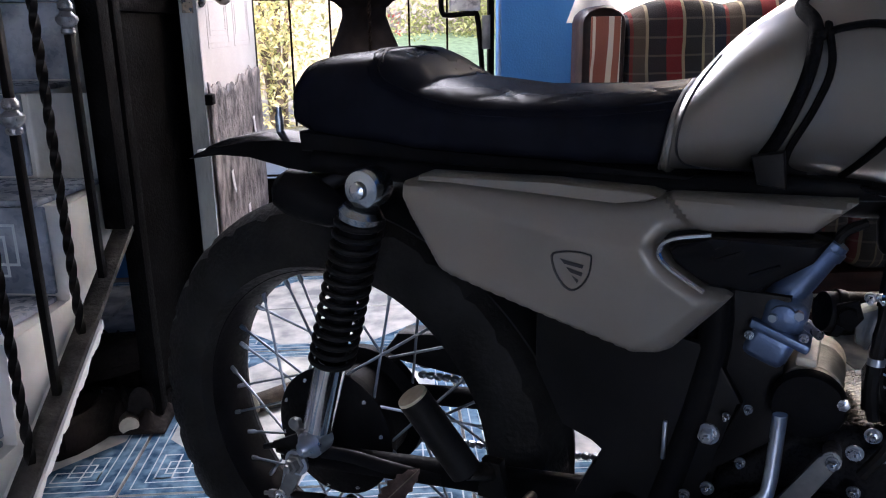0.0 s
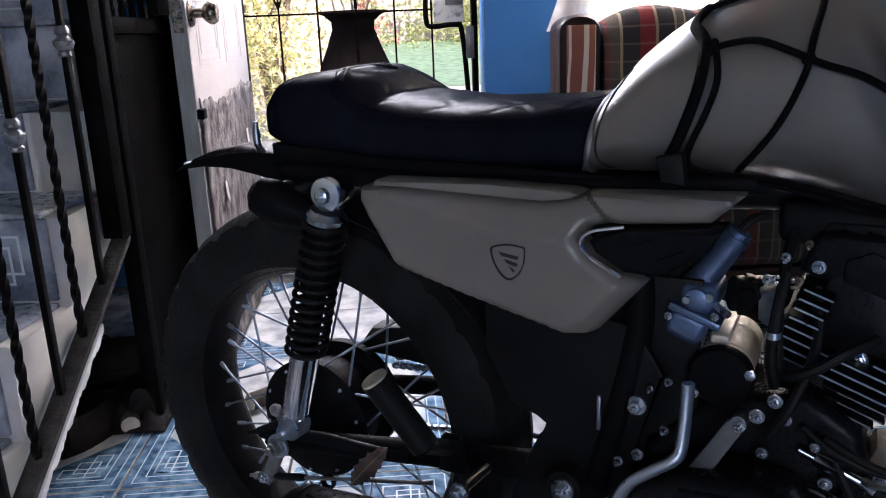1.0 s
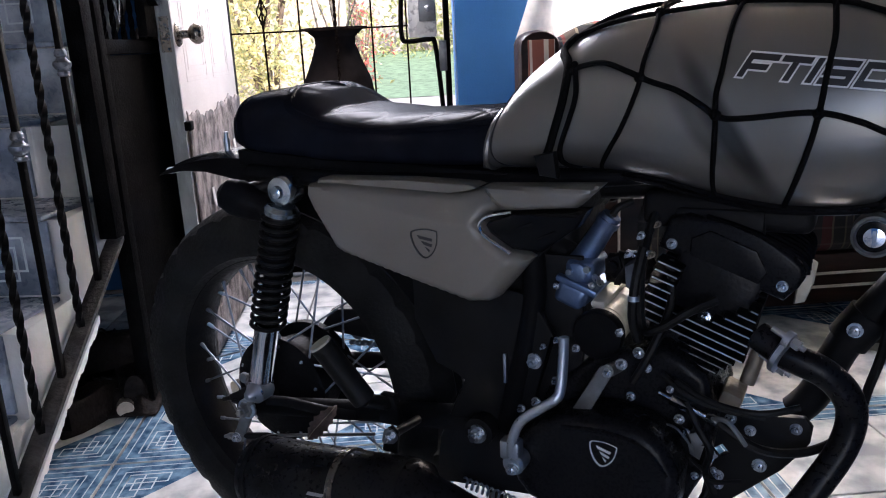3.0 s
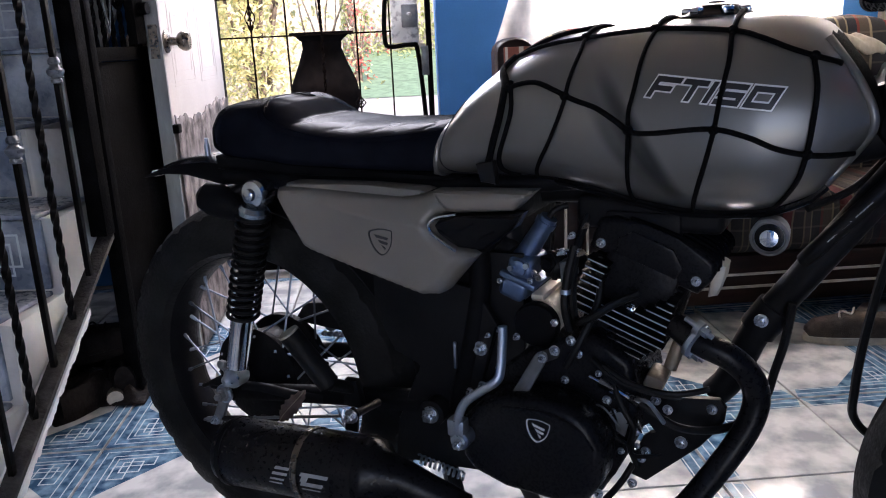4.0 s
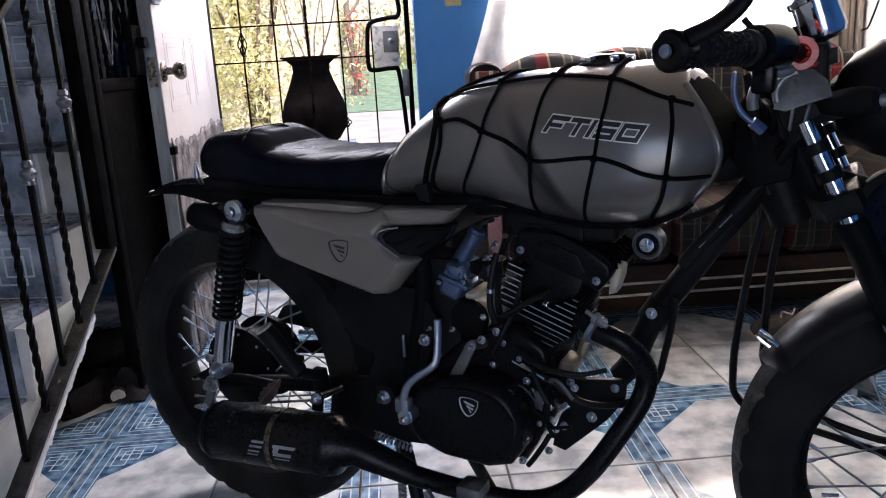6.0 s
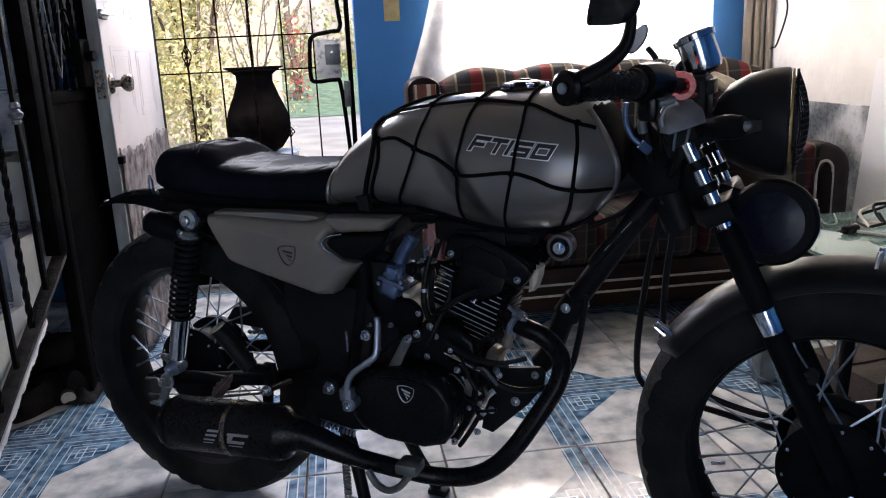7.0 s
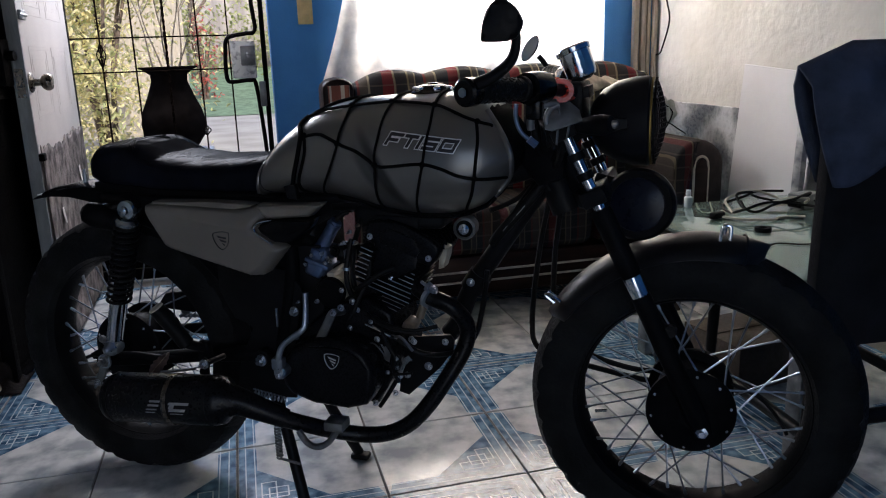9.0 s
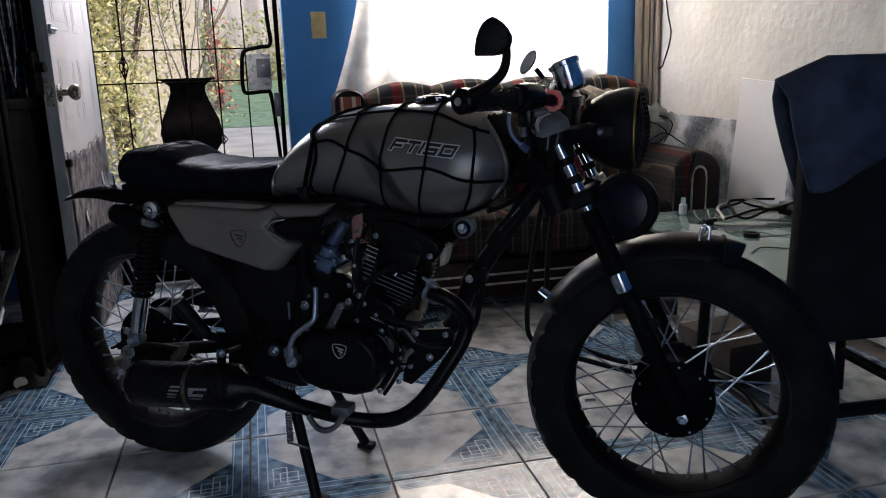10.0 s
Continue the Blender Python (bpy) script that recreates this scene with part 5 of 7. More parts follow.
part("headstock_shroud", Geo().add(prism([(0.905, 0.76), (0.935, 0.72), (0.985, 0.735), (0.99, 0.8), (0.975, 0.862), (0.935, 0.872), (0.91, 0.83)], -0.045, 0.045, 0.012)), "matte", bike)
part("brake_reservoir", Geo().add(lathe([(0.012, 0), (0.015, 0.002), (0.015, 0.016), (0.0165, 0.017), (0.0165, 0.022), (0.012, 0.024)], 24, facing(0.972, -0.15, 0.905, (-0.2, 0, 1)))), "gloss", bike, "small black brake fluid cup")
for pts in (((0.985, -0.13, 0.875), (0.99, -0.135, 0.86), (0.987, -0.135, 0.835), (0.984, -0.13, 0.81)), ((0.995, -0.12, 0.87), (1.005, -0.125, 0.85), (1.0, -0.12, 0.82))):
    part("earth_wire", Geo().add(tube(smooth(pts, 5), 0.0022, 6)), "zinc", bike, "bare silvery wire")
rg = Geo()
for k in range(5):
    rg.add(ring([(0.0115, 0), (0.0145, 0.003), (0.0115, 0.006), (0.009, 0.003)], 20, facing(0.99 + 0.0018 * k, -0.1, 0.916 - 0.007 * k, (0.2, 0, -1))))
rg.add(ring([(0.012, -0.006), (0.02, -0.006), (0.021, 0.0), (0.02, 0.006), (0.012, 0.006)], 28, facing(0.99, -0.112, 0.9, (0.15, -1, 0.1))))
rg.add(tube(smooth([(0.982, -0.105, 0.92), (0.978, -0.115, 0.905), (0.972, -0.13, 0.89), (0.962, -0.14, 0.884), (0.958, -0.145, 0.874)], 5), 0.005, 8))
part("red_boot", rg, "red", bike, "red plastic cable boot")
part("clutch_lever_perch", Geo().add(box(0.975, 0.998, 0.13, 0.17, 0.885, 0.912, 0.004)), "steel", bike)

# ---- tank ----
TX = (0.382, 0.387, 0.397, 0.415, 0.43, 0.455, 0.49, 0.54, 0.59, 0.64, 0.72, 0.785, 0.845, 0.88, 0.9, 0.909)
TT_ = (0.722, 0.752, 0.782, 0.806, 0.822, 0.842, 0.864, 0.882, 0.889, 0.893, 0.897, 0.899, 0.885, 0.848, 0.815, 0.79)
TB = (0.702, 0.7, 0.699, 0.699, 0.699, 0.699, 0.7, 0.698, 0.69, 0.677, 0.665, 0.668, 0.689, 0.734, 0.76, 0.778)
TW = (0.116, 0.121, 0.128, 0.135, 0.14, 0.146, 0.153, 0.161, 0.168, 0.173, 0.175, 0.17, 0.155, 0.136, 0.116, 0.09)
POW = 2.5


def flowing(x, xs, ys):
    """A smooth curve through the points that keeps between them."""
    x = min(max(x, xs[0]), xs[-1])
    k = min(max(int(np.searchsorted(xs, x)) - 1, 0), len(xs) - 2)
    d = [(ys[i + 1] - ys[i]) / (xs[i + 1] - xs[i]) for i in range(len(xs) - 1)]
    m = [d[0]] + [2 * a * b / (a + b) if a * b > 0 else 0.0 for a, b in zip(d, d[1:])] + [d[-1]]
    h = xs[k + 1] - xs[k]
    t = (x - xs[k]) / h
    return (2 * t ** 3 - 3 * t * t + 1) * ys[k] + (t ** 3 - 2 * t * t + t) * h * m[k] + (3 * t * t - 2 * t ** 3) * ys[k + 1] + (t ** 3 - t * t) * h * m[k + 1]


def tank_at(x):
    t, b, w = (flowing(x, TX, a) for a in (TT_, TB, TW))
    return (t + b) / 2, (t - b) / 2, w


def crown(x, k):
    """The tank narrows towards its top, most of all at its tail."""
    return 1 - (0.22 - 0.11 * min(1.0, max(0.0, (0.58 - x) / 0.17))) * max(0.0, 0.5 + 0.5 * k) ** 2


def dent(x, z):
    """The knee hollow in the flank."""
    return 0.005 * math.exp(-((x - 0.5) / 0.09) ** 2 - ((z - 0.75) / 0.055) ** 2)


def tank_skin(x, z, lift=0.0):
    """The point of the right flank at that length and height."""
    zc, h, w = tank_at(x)
    k = max(-0.985, min(0.985, (z - zc) / h))
    return Vector((x, -(w * (1 - abs(k) ** POW) ** (1 / POW) * crown(x, k) - dent(x, z)) - lift, zc + k * h + lift * max(0.0, k) ** 3))


rings = []
for i in range(110):
    x = TX[0] + (TX[-1] - TX[0]) * (0.5 - 0.5 * math.cos(math.pi * i / 109))
    zc, h, w = tank_at(x)
    row = []
    for j in range(80):
        q = math.tau * j / 80
        c, s = math.cos(q), math.sin(q)
        k = math.copysign(abs(s) ** (2 / POW), s)
        y, z = w * math.copysign(abs(c) ** (2 / POW), c) * crown(x, k), zc + h * k
        row.append(Vector((x, y - math.copysign(min(abs(y), dent(x, z)), y), z)))
    rings.append(row)
FRONT_EDGE = ((0.835, 0.686), (0.848, 0.696), (0.866, 0.716), (0.886, 0.744), (0.899, 0.772), (0.898, 0.792), (0.888, 0.814), (0.874, 0.836), (0.851, 0.866))
shell = Geo().add(loft(rings))
# faces ahead of the front edge go black, in place of the shade there
for k, f in enumerate(shell.f):
    x, z = (sum(shell.v[i][c] for i in f) / len(f) for c in (0, 2))
    shell.m[k] = int(x > np.interp(z, [p[1] for p in FRONT_EDGE], [p[0] for p in FRONT_EDGE]) and z < 0.872)
tank = part("fuel_tank", shell, "tank cord", bike, "grey metallic fuel tank", sharp=70)
seam = [tank_skin(x, tank_at(x)[0] - 0.93 * tank_at(x)[1], -0.004) + Vector((0, 0, -0.006)) for x in [0.39 + 0.47 * k / 30 for k in range(31)]]
part("tank_seam", Geo().add(tube(seam, 0.005, 8)), "gloss", tank, "dark rolled lower seam")
lip = [tank_skin(x, tank_at(x)[0] + k * tank_at(x)[1], 0.0) for x, k in [(0.385 + 0.012 * c, -0.9 + 1.85 * c) for c in [q / 14 for q in range(15)]]]
fold = [tank_skin(x, z, 0.0003) for x, z in ((0.425, 0.805), (0.41, 0.78), (0.402, 0.755), (0.399, 0.73), (0.404, 0.714), (0.42, 0.709), (0.46, 0.709), (0.51, 0.71))]
# black line in place of the shade in the tail's fold
part("tail_fold", Geo().add(tube(smooth(fold, 5), 0.0013, 6)), "ink", tank)
part("tank_rear_lip", Geo().add(tube(lip, 0.004, 8)), "tank", tank)
fr = [tank_skin(x, z, 0.001) for x, z in FRONT_EDGE[::-1]]
part("front_edge_trim", Geo().add(tube(smooth(fr, 5), 0.0055, 12)), "tank", tank, "pale rolled front edge")
CAP = pose(0.722, 0, 0.895)
cap = part("fuel_cap", Geo().add(lathe([(0.043, -0.004), (0.043, 0.002), (0.038, 0.005), (0.03, 0.009), (0.027, 0.014), (0.02, 0.016), (0.012, 0.0165)], 36, CAP)), "gloss", tank, "black and chrome flip fuel cap")
for k in range(6):
    q = math.tau * k / 6
    part("cap_lug", Geo().add(box(0.024, 0.041, -0.007, 0.007, 0.003, 0.0125, 0.003), CAP @ Matrix.Rotation(q, 4, "Z")), "chrome", cap)
part("cap_lock", Geo().add(lathe([(0.011, 0.0167), (0.01, 0.019)], 16, CAP)), "gloss", cap)


BAR = 0.0056
GLYPHS = {"F": lambda w, h: ((0, w, h - BAR, h), (0, BAR, 0, h - BAR), (BAR, w * 0.8, h * 0.5 - BAR * 0.62, h * 0.5 + BAR * 0.3)),
          "T": lambda w, h: ((0, w, h - BAR, h), (w * 0.5 - BAR / 2, w * 0.5 + BAR / 2, 0, h - BAR)),
          "1": lambda w, h: ((0, w, 0, h),),
          "5": lambda w, h: ((0, w, h - BAR, h), (0, BAR, h * 0.62, h - BAR), (0, w, h * 0.62 - BAR, h * 0.62), (w - BAR, w, BAR, h * 0.62 - BAR), (0, w, 0, BAR)),
          "0": lambda w, h: ((0, w, h - BAR, h), (0, BAR, BAR, h - BAR), (w - BAR, w, BAR, h - BAR), (0, w, 0, BAR))}
for name, grow, lift, material in (("letter_edging", 0.0017, 0.0009, "white"), ("letters", 0.0, 0.0022, "ink")):
    g = Geo()
    k = 0
    for ch, x0, x1 in (("F", 0.0, 0.028), ("T", 0.0305, 0.0565), ("1", 0.06, 0.0656), ("5", 0.07, 0.096), ("0", 0.1005, 0.129)):
        for a, b, c, d in GLYPHS[ch](x1 - x0, 0.0215):
            k += 1
            lay = lambda i, j: (lambda x, y: tank_skin(0.676 + x + 0.55 * y, 0.813 - 0.118 * x + y, lift + 0.00004 * k))(x0 + a - grow + (b - a + 2 * grow) * i, c - grow + (d - c + 2 * grow) * j)
            g.add(sheet(5, 3, lay))
    part(name, g, material, tank, sharp=180)

# ---- seat ----
SX = (-0.056, -0.046, -0.026, 0.0, 0.04, 0.078, 0.1, 0.135, 0.22, 0.33, 0.395, 0.42)
ST = (0.752, 0.783, 0.799, 0.804, 0.808, 0.811, 0.801, 0.779, 0.77, 0.773, 0.78, 0.782)
SB = (0.73, 0.722, 0.718, 0.714, 0.712, 0.71, 0.709, 0.707, 0.706, 0.704, 0.704, 0.706)
SW = (0.055, 0.075, 0.09, 0.106, 0.115, 0.118, 0.12, 0.123, 0.124, 0.118, 0.105, 0.095)
rings = []
for i in range(150):
    x = SX[0] + (SX[-1] - SX[0]) * (0.5 - 0.5 * math.cos(math.pi * i / 149))
    t, b, w = (float(np.interp(x, SX, a)) for a in (ST, SB, SW))
    row = []
    for j in range(110):
        q = math.tau * j / 110
        c, s = math.cos(q), math.sin(q)
        e = 0.62 if s > 0 else 0.3
        y, z = w * math.copysign(abs(c) ** 0.55, c) * (1 - 0.12 * max(0.0, s)), (t + b) / 2 + (t - b) / 2 * math.copysign(abs(s) ** e, s)
        on = min(1.0, max(0.0, (s - 0.5) / 0.2)) * min(1.0, max(0.0, (x - 0.06) / 0.02))
        quilt = -0.0011 * on * max(math.exp(-(math.sin((x + y) * 42) / 0.16) ** 2), math.exp(-(math.sin((x - y) * 42) / 0.16) ** 2))
        row.append(Vector((x, y, z + quilt)))
    rings.append(row)
seat = part("seat", Geo().add(loft(rings)), "leather", bike, "black leather cafe racer seat with a rear hump", sharp=60)


def seat_top(x, y):
    t, b, w = (float(np.interp(x, SX, a)) for a in (ST, SB, SW))
    c = min(0.999, abs(y / w)) ** 2
    return Vector((x, y, (t + b) / 2 + (t - b) / 2 * (max(0.0, 1 - c * c)) ** 0.31 + 0.0005))


def seat_side(x, z, lift=0.0008):
    """The point of the right side of the seat at that length and height."""
    t, b, w = (float(np.interp(x, SX, a)) for a in (ST, SB, SW))
    k = max(-0.99, min(0.99, (z - (t + b) / 2) / ((t - b) / 2)))
    q = abs(k) ** (1 / (0.62 if k > 0 else 0.3))
    return Vector((x, -(w * (1 - q * q) ** 0.275 * (1 - 0.12 * max(0.0, q if k > 0 else 0.0)) + lift), z))


for d, r in ((0.0, 0.0012), (0.006, 0.0008)):
    run = [seat_side(x, z - d) for x, z in [(0.082 - d, 0.8), (0.088 - d, 0.792), (0.1 - d, 0.782), (0.12, 0.773), (0.15, 0.764), (0.2, 0.757), (0.26, 0.756), (0.32, 0.759), (0.37, 0.764), (0.395, 0.767)]]
    part("side_seam", Geo().add(tube(smooth(run, 5), r, 6)), "leather", seat)
for d in (0.0, 0.009):
    part("hump_seam", Geo().add(tube([seat_top(0.064 + d + 0.018 * abs(k / 12 * 2 - 1) ** 2, -0.098 + 0.125 * k / 12) for k in range(13)], 0.0011, 6)), "leather", seat)
part("seat_pan", Geo().add(prism([(-0.02, 0.7), (0.4, 0.686), (0.41, 0.702), (-0.022, 0.722)], -0.1, 0.1, 0.004)), "matte", seat)

# ---- frame, covers, tail ----
frame_parts = ((((0.0, 0.1, 0.69), (0.2, 0.1, 0.685), (0.42, 0.09, 0.69), (0.6, 0.05, 0.7)), 0.0125), (((0.42, 0.09, 0.69), (0.44, 0.1, 0.55), (0.4, 0.105, 0.36)), 0.0155))
for pts, r in frame_parts:
    for s in (-1, 1):
        part("frame_tube", Geo().add(tube(smooth([(x, y * s, z) for x, y, z in pts], 6), r, 12)), "matte", bike)
part("backbone", Geo().add(tube([(0.42, 0, 0.67), (0.7, 0, 0.69), (0.95, 0, 0.77)], [0.02, 0.026, 0.03], 14)), "black", bike)
part("ignition_coil", Geo().add(box(0.56, 0.75, -0.05, 0.05, 0.632, 0.676, 0.012, 3)).add(box(0.6, 0.7, -0.055, 0.055, 0.62, 0.66, 0.008)), "black", bike)
part("head_tube", Geo().add(rod((0.985, 0, 0.67), (0.925, 0, 0.82), 0.03, n=20)), "black", bike)
part("down_tube", Geo().add(tube(smooth([(0.955, 0, 0.745), (0.905, 0, 0.672), (0.848, 0, 0.588), (0.79, 0, 0.5), (0.762, 0, 0.43), (0.74, 0, 0.4)], 5), 0.0195, 16)), "black", bike)
dtc = part("tube_clamp", Geo().add(tube([(0.812, 0, 0.534), (0.79, 0, 0.5)], 0.0245, 18)), "black", bike)
bolt(dtc, 0.797, -0.03, 0.523, 0.0075)
BRACKET = [(0.62, 0.42), (0.655, 0.402), (0.681, 0.404), (0.736, 0.411), (0.754, 0.413), (0.763, 0.402), (0.761, 0.382), (0.751, 0.366), (0.732, 0.34), (0.661, 0.272), (0.639, 0.278), (0.644, 0.311), (0.655, 0.338), (0.6645, 0.3474), (0.6777, 0.3483), (0.6634, 0.3644), (0.652, 0.352), (0.62, 0.36)]
plate = part("engine_bracket", Geo().add(prism(BRACKET, -0.046, -0.036, 0.002)), "black", bike)
for x, z, r in ((0.707, 0.342, 0.0075), (0.672, 0.398, 0.006), (0.745, 0.398, 0.006), (0.66, 0.318, 0.006)):
    bolt(plate, x, -0.046, z, r)
batt = part("battery_box", Geo().add(prism([(0.19, 0.6), (0.27, 0.575), (0.38, 0.545), (0.45, 0.6), (0.5, 0.66), (0.5, 0.69), (0.18, 0.69)], -0.125, 0.125, 0.01)), "black", bike)
part("frame_gusset", Geo().add(prism([(0.355, 0.6), (0.5, 0.6), (0.5, 0.47), (0.47, 0.3), (0.355, 0.3), (0.36, 0.4)], -0.09, -0.082, 0.003)), "black", bike)
mid = part("swingarm_plate", Geo().add(prism([(0.27, 0.58), (0.44, 0.55), (0.47, 0.5), (0.44, 0.42), (0.43, 0.33), (0.43, 0.27), (0.29, 0.26), (0.3, 0.33), (0.333, 0.404), (0.35, 0.425), (0.333, 0.43), (0.3, 0.44), (0.27, 0.5)], -0.112, -0.1, 0.004)), "black", bike)
bolt(mid, 0.372, -0.138, 0.362, 0.011, h=0.014)
part("pivot_boss", Geo().add(rod((0.372, -0.113, 0.362), (0.372, -0.137, 0.362), 0.02, n=20)), "black", mid)
bolt(mid, 0.443, -0.112, 0.465, 0.009, h=0.011)
for x, z, r in ((0.4267, 0.3997, 0.0045), (0.4734, 0.4459, 0.0042), (0.5005, 0.4927, 0.0042), (0.476, 0.5, 0.0035), (0.458, 0.489, 0.003)):
    bolt(mid, x, -0.118, z, r)
part("rivet_pin", Geo().add(box(0.402, 0.406, -0.118, -0.113, 0.43, 0.47, 0.001)), "steel", mid)
for s in (-1, 1):
    part("swingarm", Geo().add(tube([(-0.075, s * 0.1, 0.308), (-0.03, s * 0.1, 0.312), (0.2, s * 0.1, 0.344), (0.372, s * 0.1, 0.365)], [0.013, 0.015, 0.0165, 0.02], 12, flat=0.7)), "matte", bike)
cover_outline = [(0.148, 0.688), (0.146, 0.674), (0.155, 0.655), (0.187, 0.604), (0.2, 0.598), (0.27, 0.579), (0.383, 0.55), (0.398, 0.549), (0.41, 0.555), (0.456, 0.608), (0.43, 0.62), (0.402, 0.638), (0.394, 0.65), (0.402, 0.66), (0.43, 0.666), (0.513, 0.673), (0.541, 0.699), (0.4, 0.694), (0.385, 0.688), (0.36, 0.684), (0.3, 0.686), (0.2, 0.69)]


def off_line(x, z, pts):
    """Distance to a chain of straight pieces."""
    best = 9.0
    for (ax, az), (bx, bz) in zip(pts, pts[1:]):
        k = max(0.0, min(1.0, ((x - ax) * (bx - ax) + (z - az) * (bz - az)) / ((bx - ax) ** 2 + (bz - az) ** 2)))
        best = min(best, math.hypot(x - ax - k * (bx - ax), z - az - k * (bz - az)))
    return best


def cover_depth(x, z):
    """How far the moulded cover stands out: rounded rim, folded upper face, bevelled lower corner, lip round the scoop."""
    rim = min(1.0, off_line(x, z, cover_outline + cover_outline[:1]) / 0.009)
    fold = float(np.interp(x, (0.15, 0.246, 0.322, 0.4), (0.69, 0.6637, 0.651, 0.645)))
    arm_side = min(1.0, max(0.0, 0.5 - ((x - 0.3976) * 0.72 + (z - 0.6945) * 0.69) / 0.008))
    y = 0.153 + 0.011 * math.sqrt(1 - (1 - rim) ** 2) - 0.5 * max(0.0, z - fold) * arm_side - 0.004 * (1 - arm_side)
    y -= 0.75 * max(0.0, 0.019 - off_line(x, z, ((0.395, 0.545), (0.413, 0.556), (0.459, 0.609))))
    y -= 0.5 * max(0.0, 0.013 - off_line(x, z, ((0.456, 0.608), (0.43, 0.62), (0.402, 0.638), (0.394, 0.65), (0.402, 0.66), (0.42, 0.664))))
    return y


def relief(outline, depth, back, cell):
    """A moulded plate: its outline in x and z, its face set by depth(x, z), closed towards the back."""
    bm = bmesh.new()
    bm.faces.new([bm.verts.new((x, 0, z)) for x, z in outline])
    for axis in (0, 2):
        lo, hi = min(v.co[axis] for v in bm.verts), max(v.co[axis] for v in bm.verts)
        for k in range(1, int((hi - lo) / cell)):
            at, no = [0, 0, 0], [0, 0, 0]
            at[axis], no[axis] = lo + cell * k, 1
            bmesh.ops.bisect_plane(bm, geom=bm.verts[:] + bm.edges[:] + bm.faces[:], plane_co=at, plane_no=no)
    rim = [e for e in bm.edges if e.is_boundary]
    wall = bmesh.ops.extrude_edge_only(bm, edges=rim)["geom"]
    rear = {v for v in wall if isinstance(v, bmesh.types.BMVert)}
    for v in bm.verts:
        v.co.y = back if v in rear else depth(v.co.x, v.co.z)
    return taken(bm)


for s in (-1, 1):
    cov = part("side_cover", Geo().add(relief(cover_outline, lambda x, z: s * cover_depth(x, z), s * 0.125, 0.0034 if s < 0 else 0.012)), "cover", bike, "warm grey plastic side cover", sharp=30)
    part("cover_trim", Geo().add(prism([(0.165, 0.69), (0.168, 0.6965), (0.3, 0.6985), (0.384, 0.6965), (0.395, 0.6935), (0.384, 0.689), (0.36, 0.6858), (0.3, 0.6878), (0.2, 0.6915)], s * 0.126, s * 0.161, 0.002)), "cover", cov)
    part("air_scoop", Geo().add(prism([(0.406, 0.65), (0.412, 0.657), (0.44, 0.6645), (0.528, 0.6725), (0.516, 0.652), (0.475, 0.622), (0.44, 0.623), (0.412, 0.64)], s * 0.128, s * 0.166, 0.006, "y", 3)), "gloss", cov, "gloss black scoop")
    edge = smooth([(0.437, s * 0.164, 0.6185), (0.406, s * 0.165, 0.6375), (0.399, s * 0.165, 0.65), (0.41, s * 0.165, 0.6605), (0.44, s * 0.165, 0.667)], 6)
    part("scoop_edge", Geo().add(tube(edge, 0.0022, 6)), "chrome", cov, "bright edge of the scoop")
    for x, z in ((0.455, 0.652), (0.482, 0.643)):
        part("scoop_rib", Geo().add(box(x - 0.012, x + 0.012, s * 0.1665 - 0.001, s * 0.1665 + 0.001, z - 0.0015, z + 0.0015, 0.0005, 1), Matrix.Translation((x, 0, z)) @ Matrix.Rotation(radians(-25), 4, "Y") @ Matrix.Translation((-x, 0, -z))), "gloss", cov)


def emblem(parent, x, y, z, size, material, lean=0.0):
    """A plain shield outline with three slanting bars."""
    g = Geo()
    at = Matrix.Translation((x, y, z)) @ Matrix.Rotation(lean, 4, "Y")
    pts = [(-0.5, 0.34), (-0.25, 0.46), (0.1, 0.5), (0.42, 0.46), (0.5, 0.4), (0.46, 0.0), (0.3, -0.32), (0.05, -0.5), (-0.2, -0.38), (-0.42, -0.05)]
    g.add(tube(smooth([(a * size, 0, b * size) for a, b in pts], 4, True), size * 0.045, 6, True, 0.5), at)
    for k, (x0, x1) in enumerate(((-0.28, 0.32), (-0.12, 0.3), (0.02, 0.2))):
        b = 0.22 - 0.2 * k
        g.add(prism([(x0 * size, (b + 0.06) * size), (x1 * size, (b - 0.04) * size), ((x1 - 0.03) * size, (b - 0.13) * size), ((x0 + 0.1) * size, (b - 0.06) * size)], -0.0006, 0.0006), at)
    return part("emblem", g, material, parent, "plain shield emblem")


emblem([o for o in bike.children if o.name.startswith("side_cover")][0], 0.323, -0.1644, 0.622, 0.036, "ink")
tail = part("tail_fender", Geo().add(loft([[Vector((x, s * w, z + dz)) for s, dz in ((-1, -0.004), (-0.6, 0.004), (0, 0.007), (0.6, 0.004), (1, -0.004), (0.6, -0.001), (0, 0.002), (-0.6, -0.001))] for x, w, z in ((-0.262, 0.012, 0.668), (-0.24, 0.03, 0.678), (-0.2, 0.045, 0.69), (-0.14, 0.055, 0.702), (-0.09, 0.06, 0.707), (-0.03, 0.06, 0.706), (0.04, 0.06, 0.7))])), "gloss", bike, "glossy black pointed tail blade", sharp=60)
part("tail_tip", Geo().add(box(-0.27, -0.258, -0.012, 0.012, 0.664, 0.675, 0.003)), "white", tail, "white reflective tip")
part("tail_keel", Geo().add(prism([(-0.26, 0.666), (-0.24, 0.676), (-0.2, 0.688), (-0.14, 0.7), (-0.09, 0.705), (0.04, 0.698), (0.03, 0.675), (-0.03, 0.668), (-0.07, 0.66), (-0.1, 0.668), (-0.15, 0.676), (-0.2, 0.676)], -0.04, 0.04, 0.003)), "matte", tail)
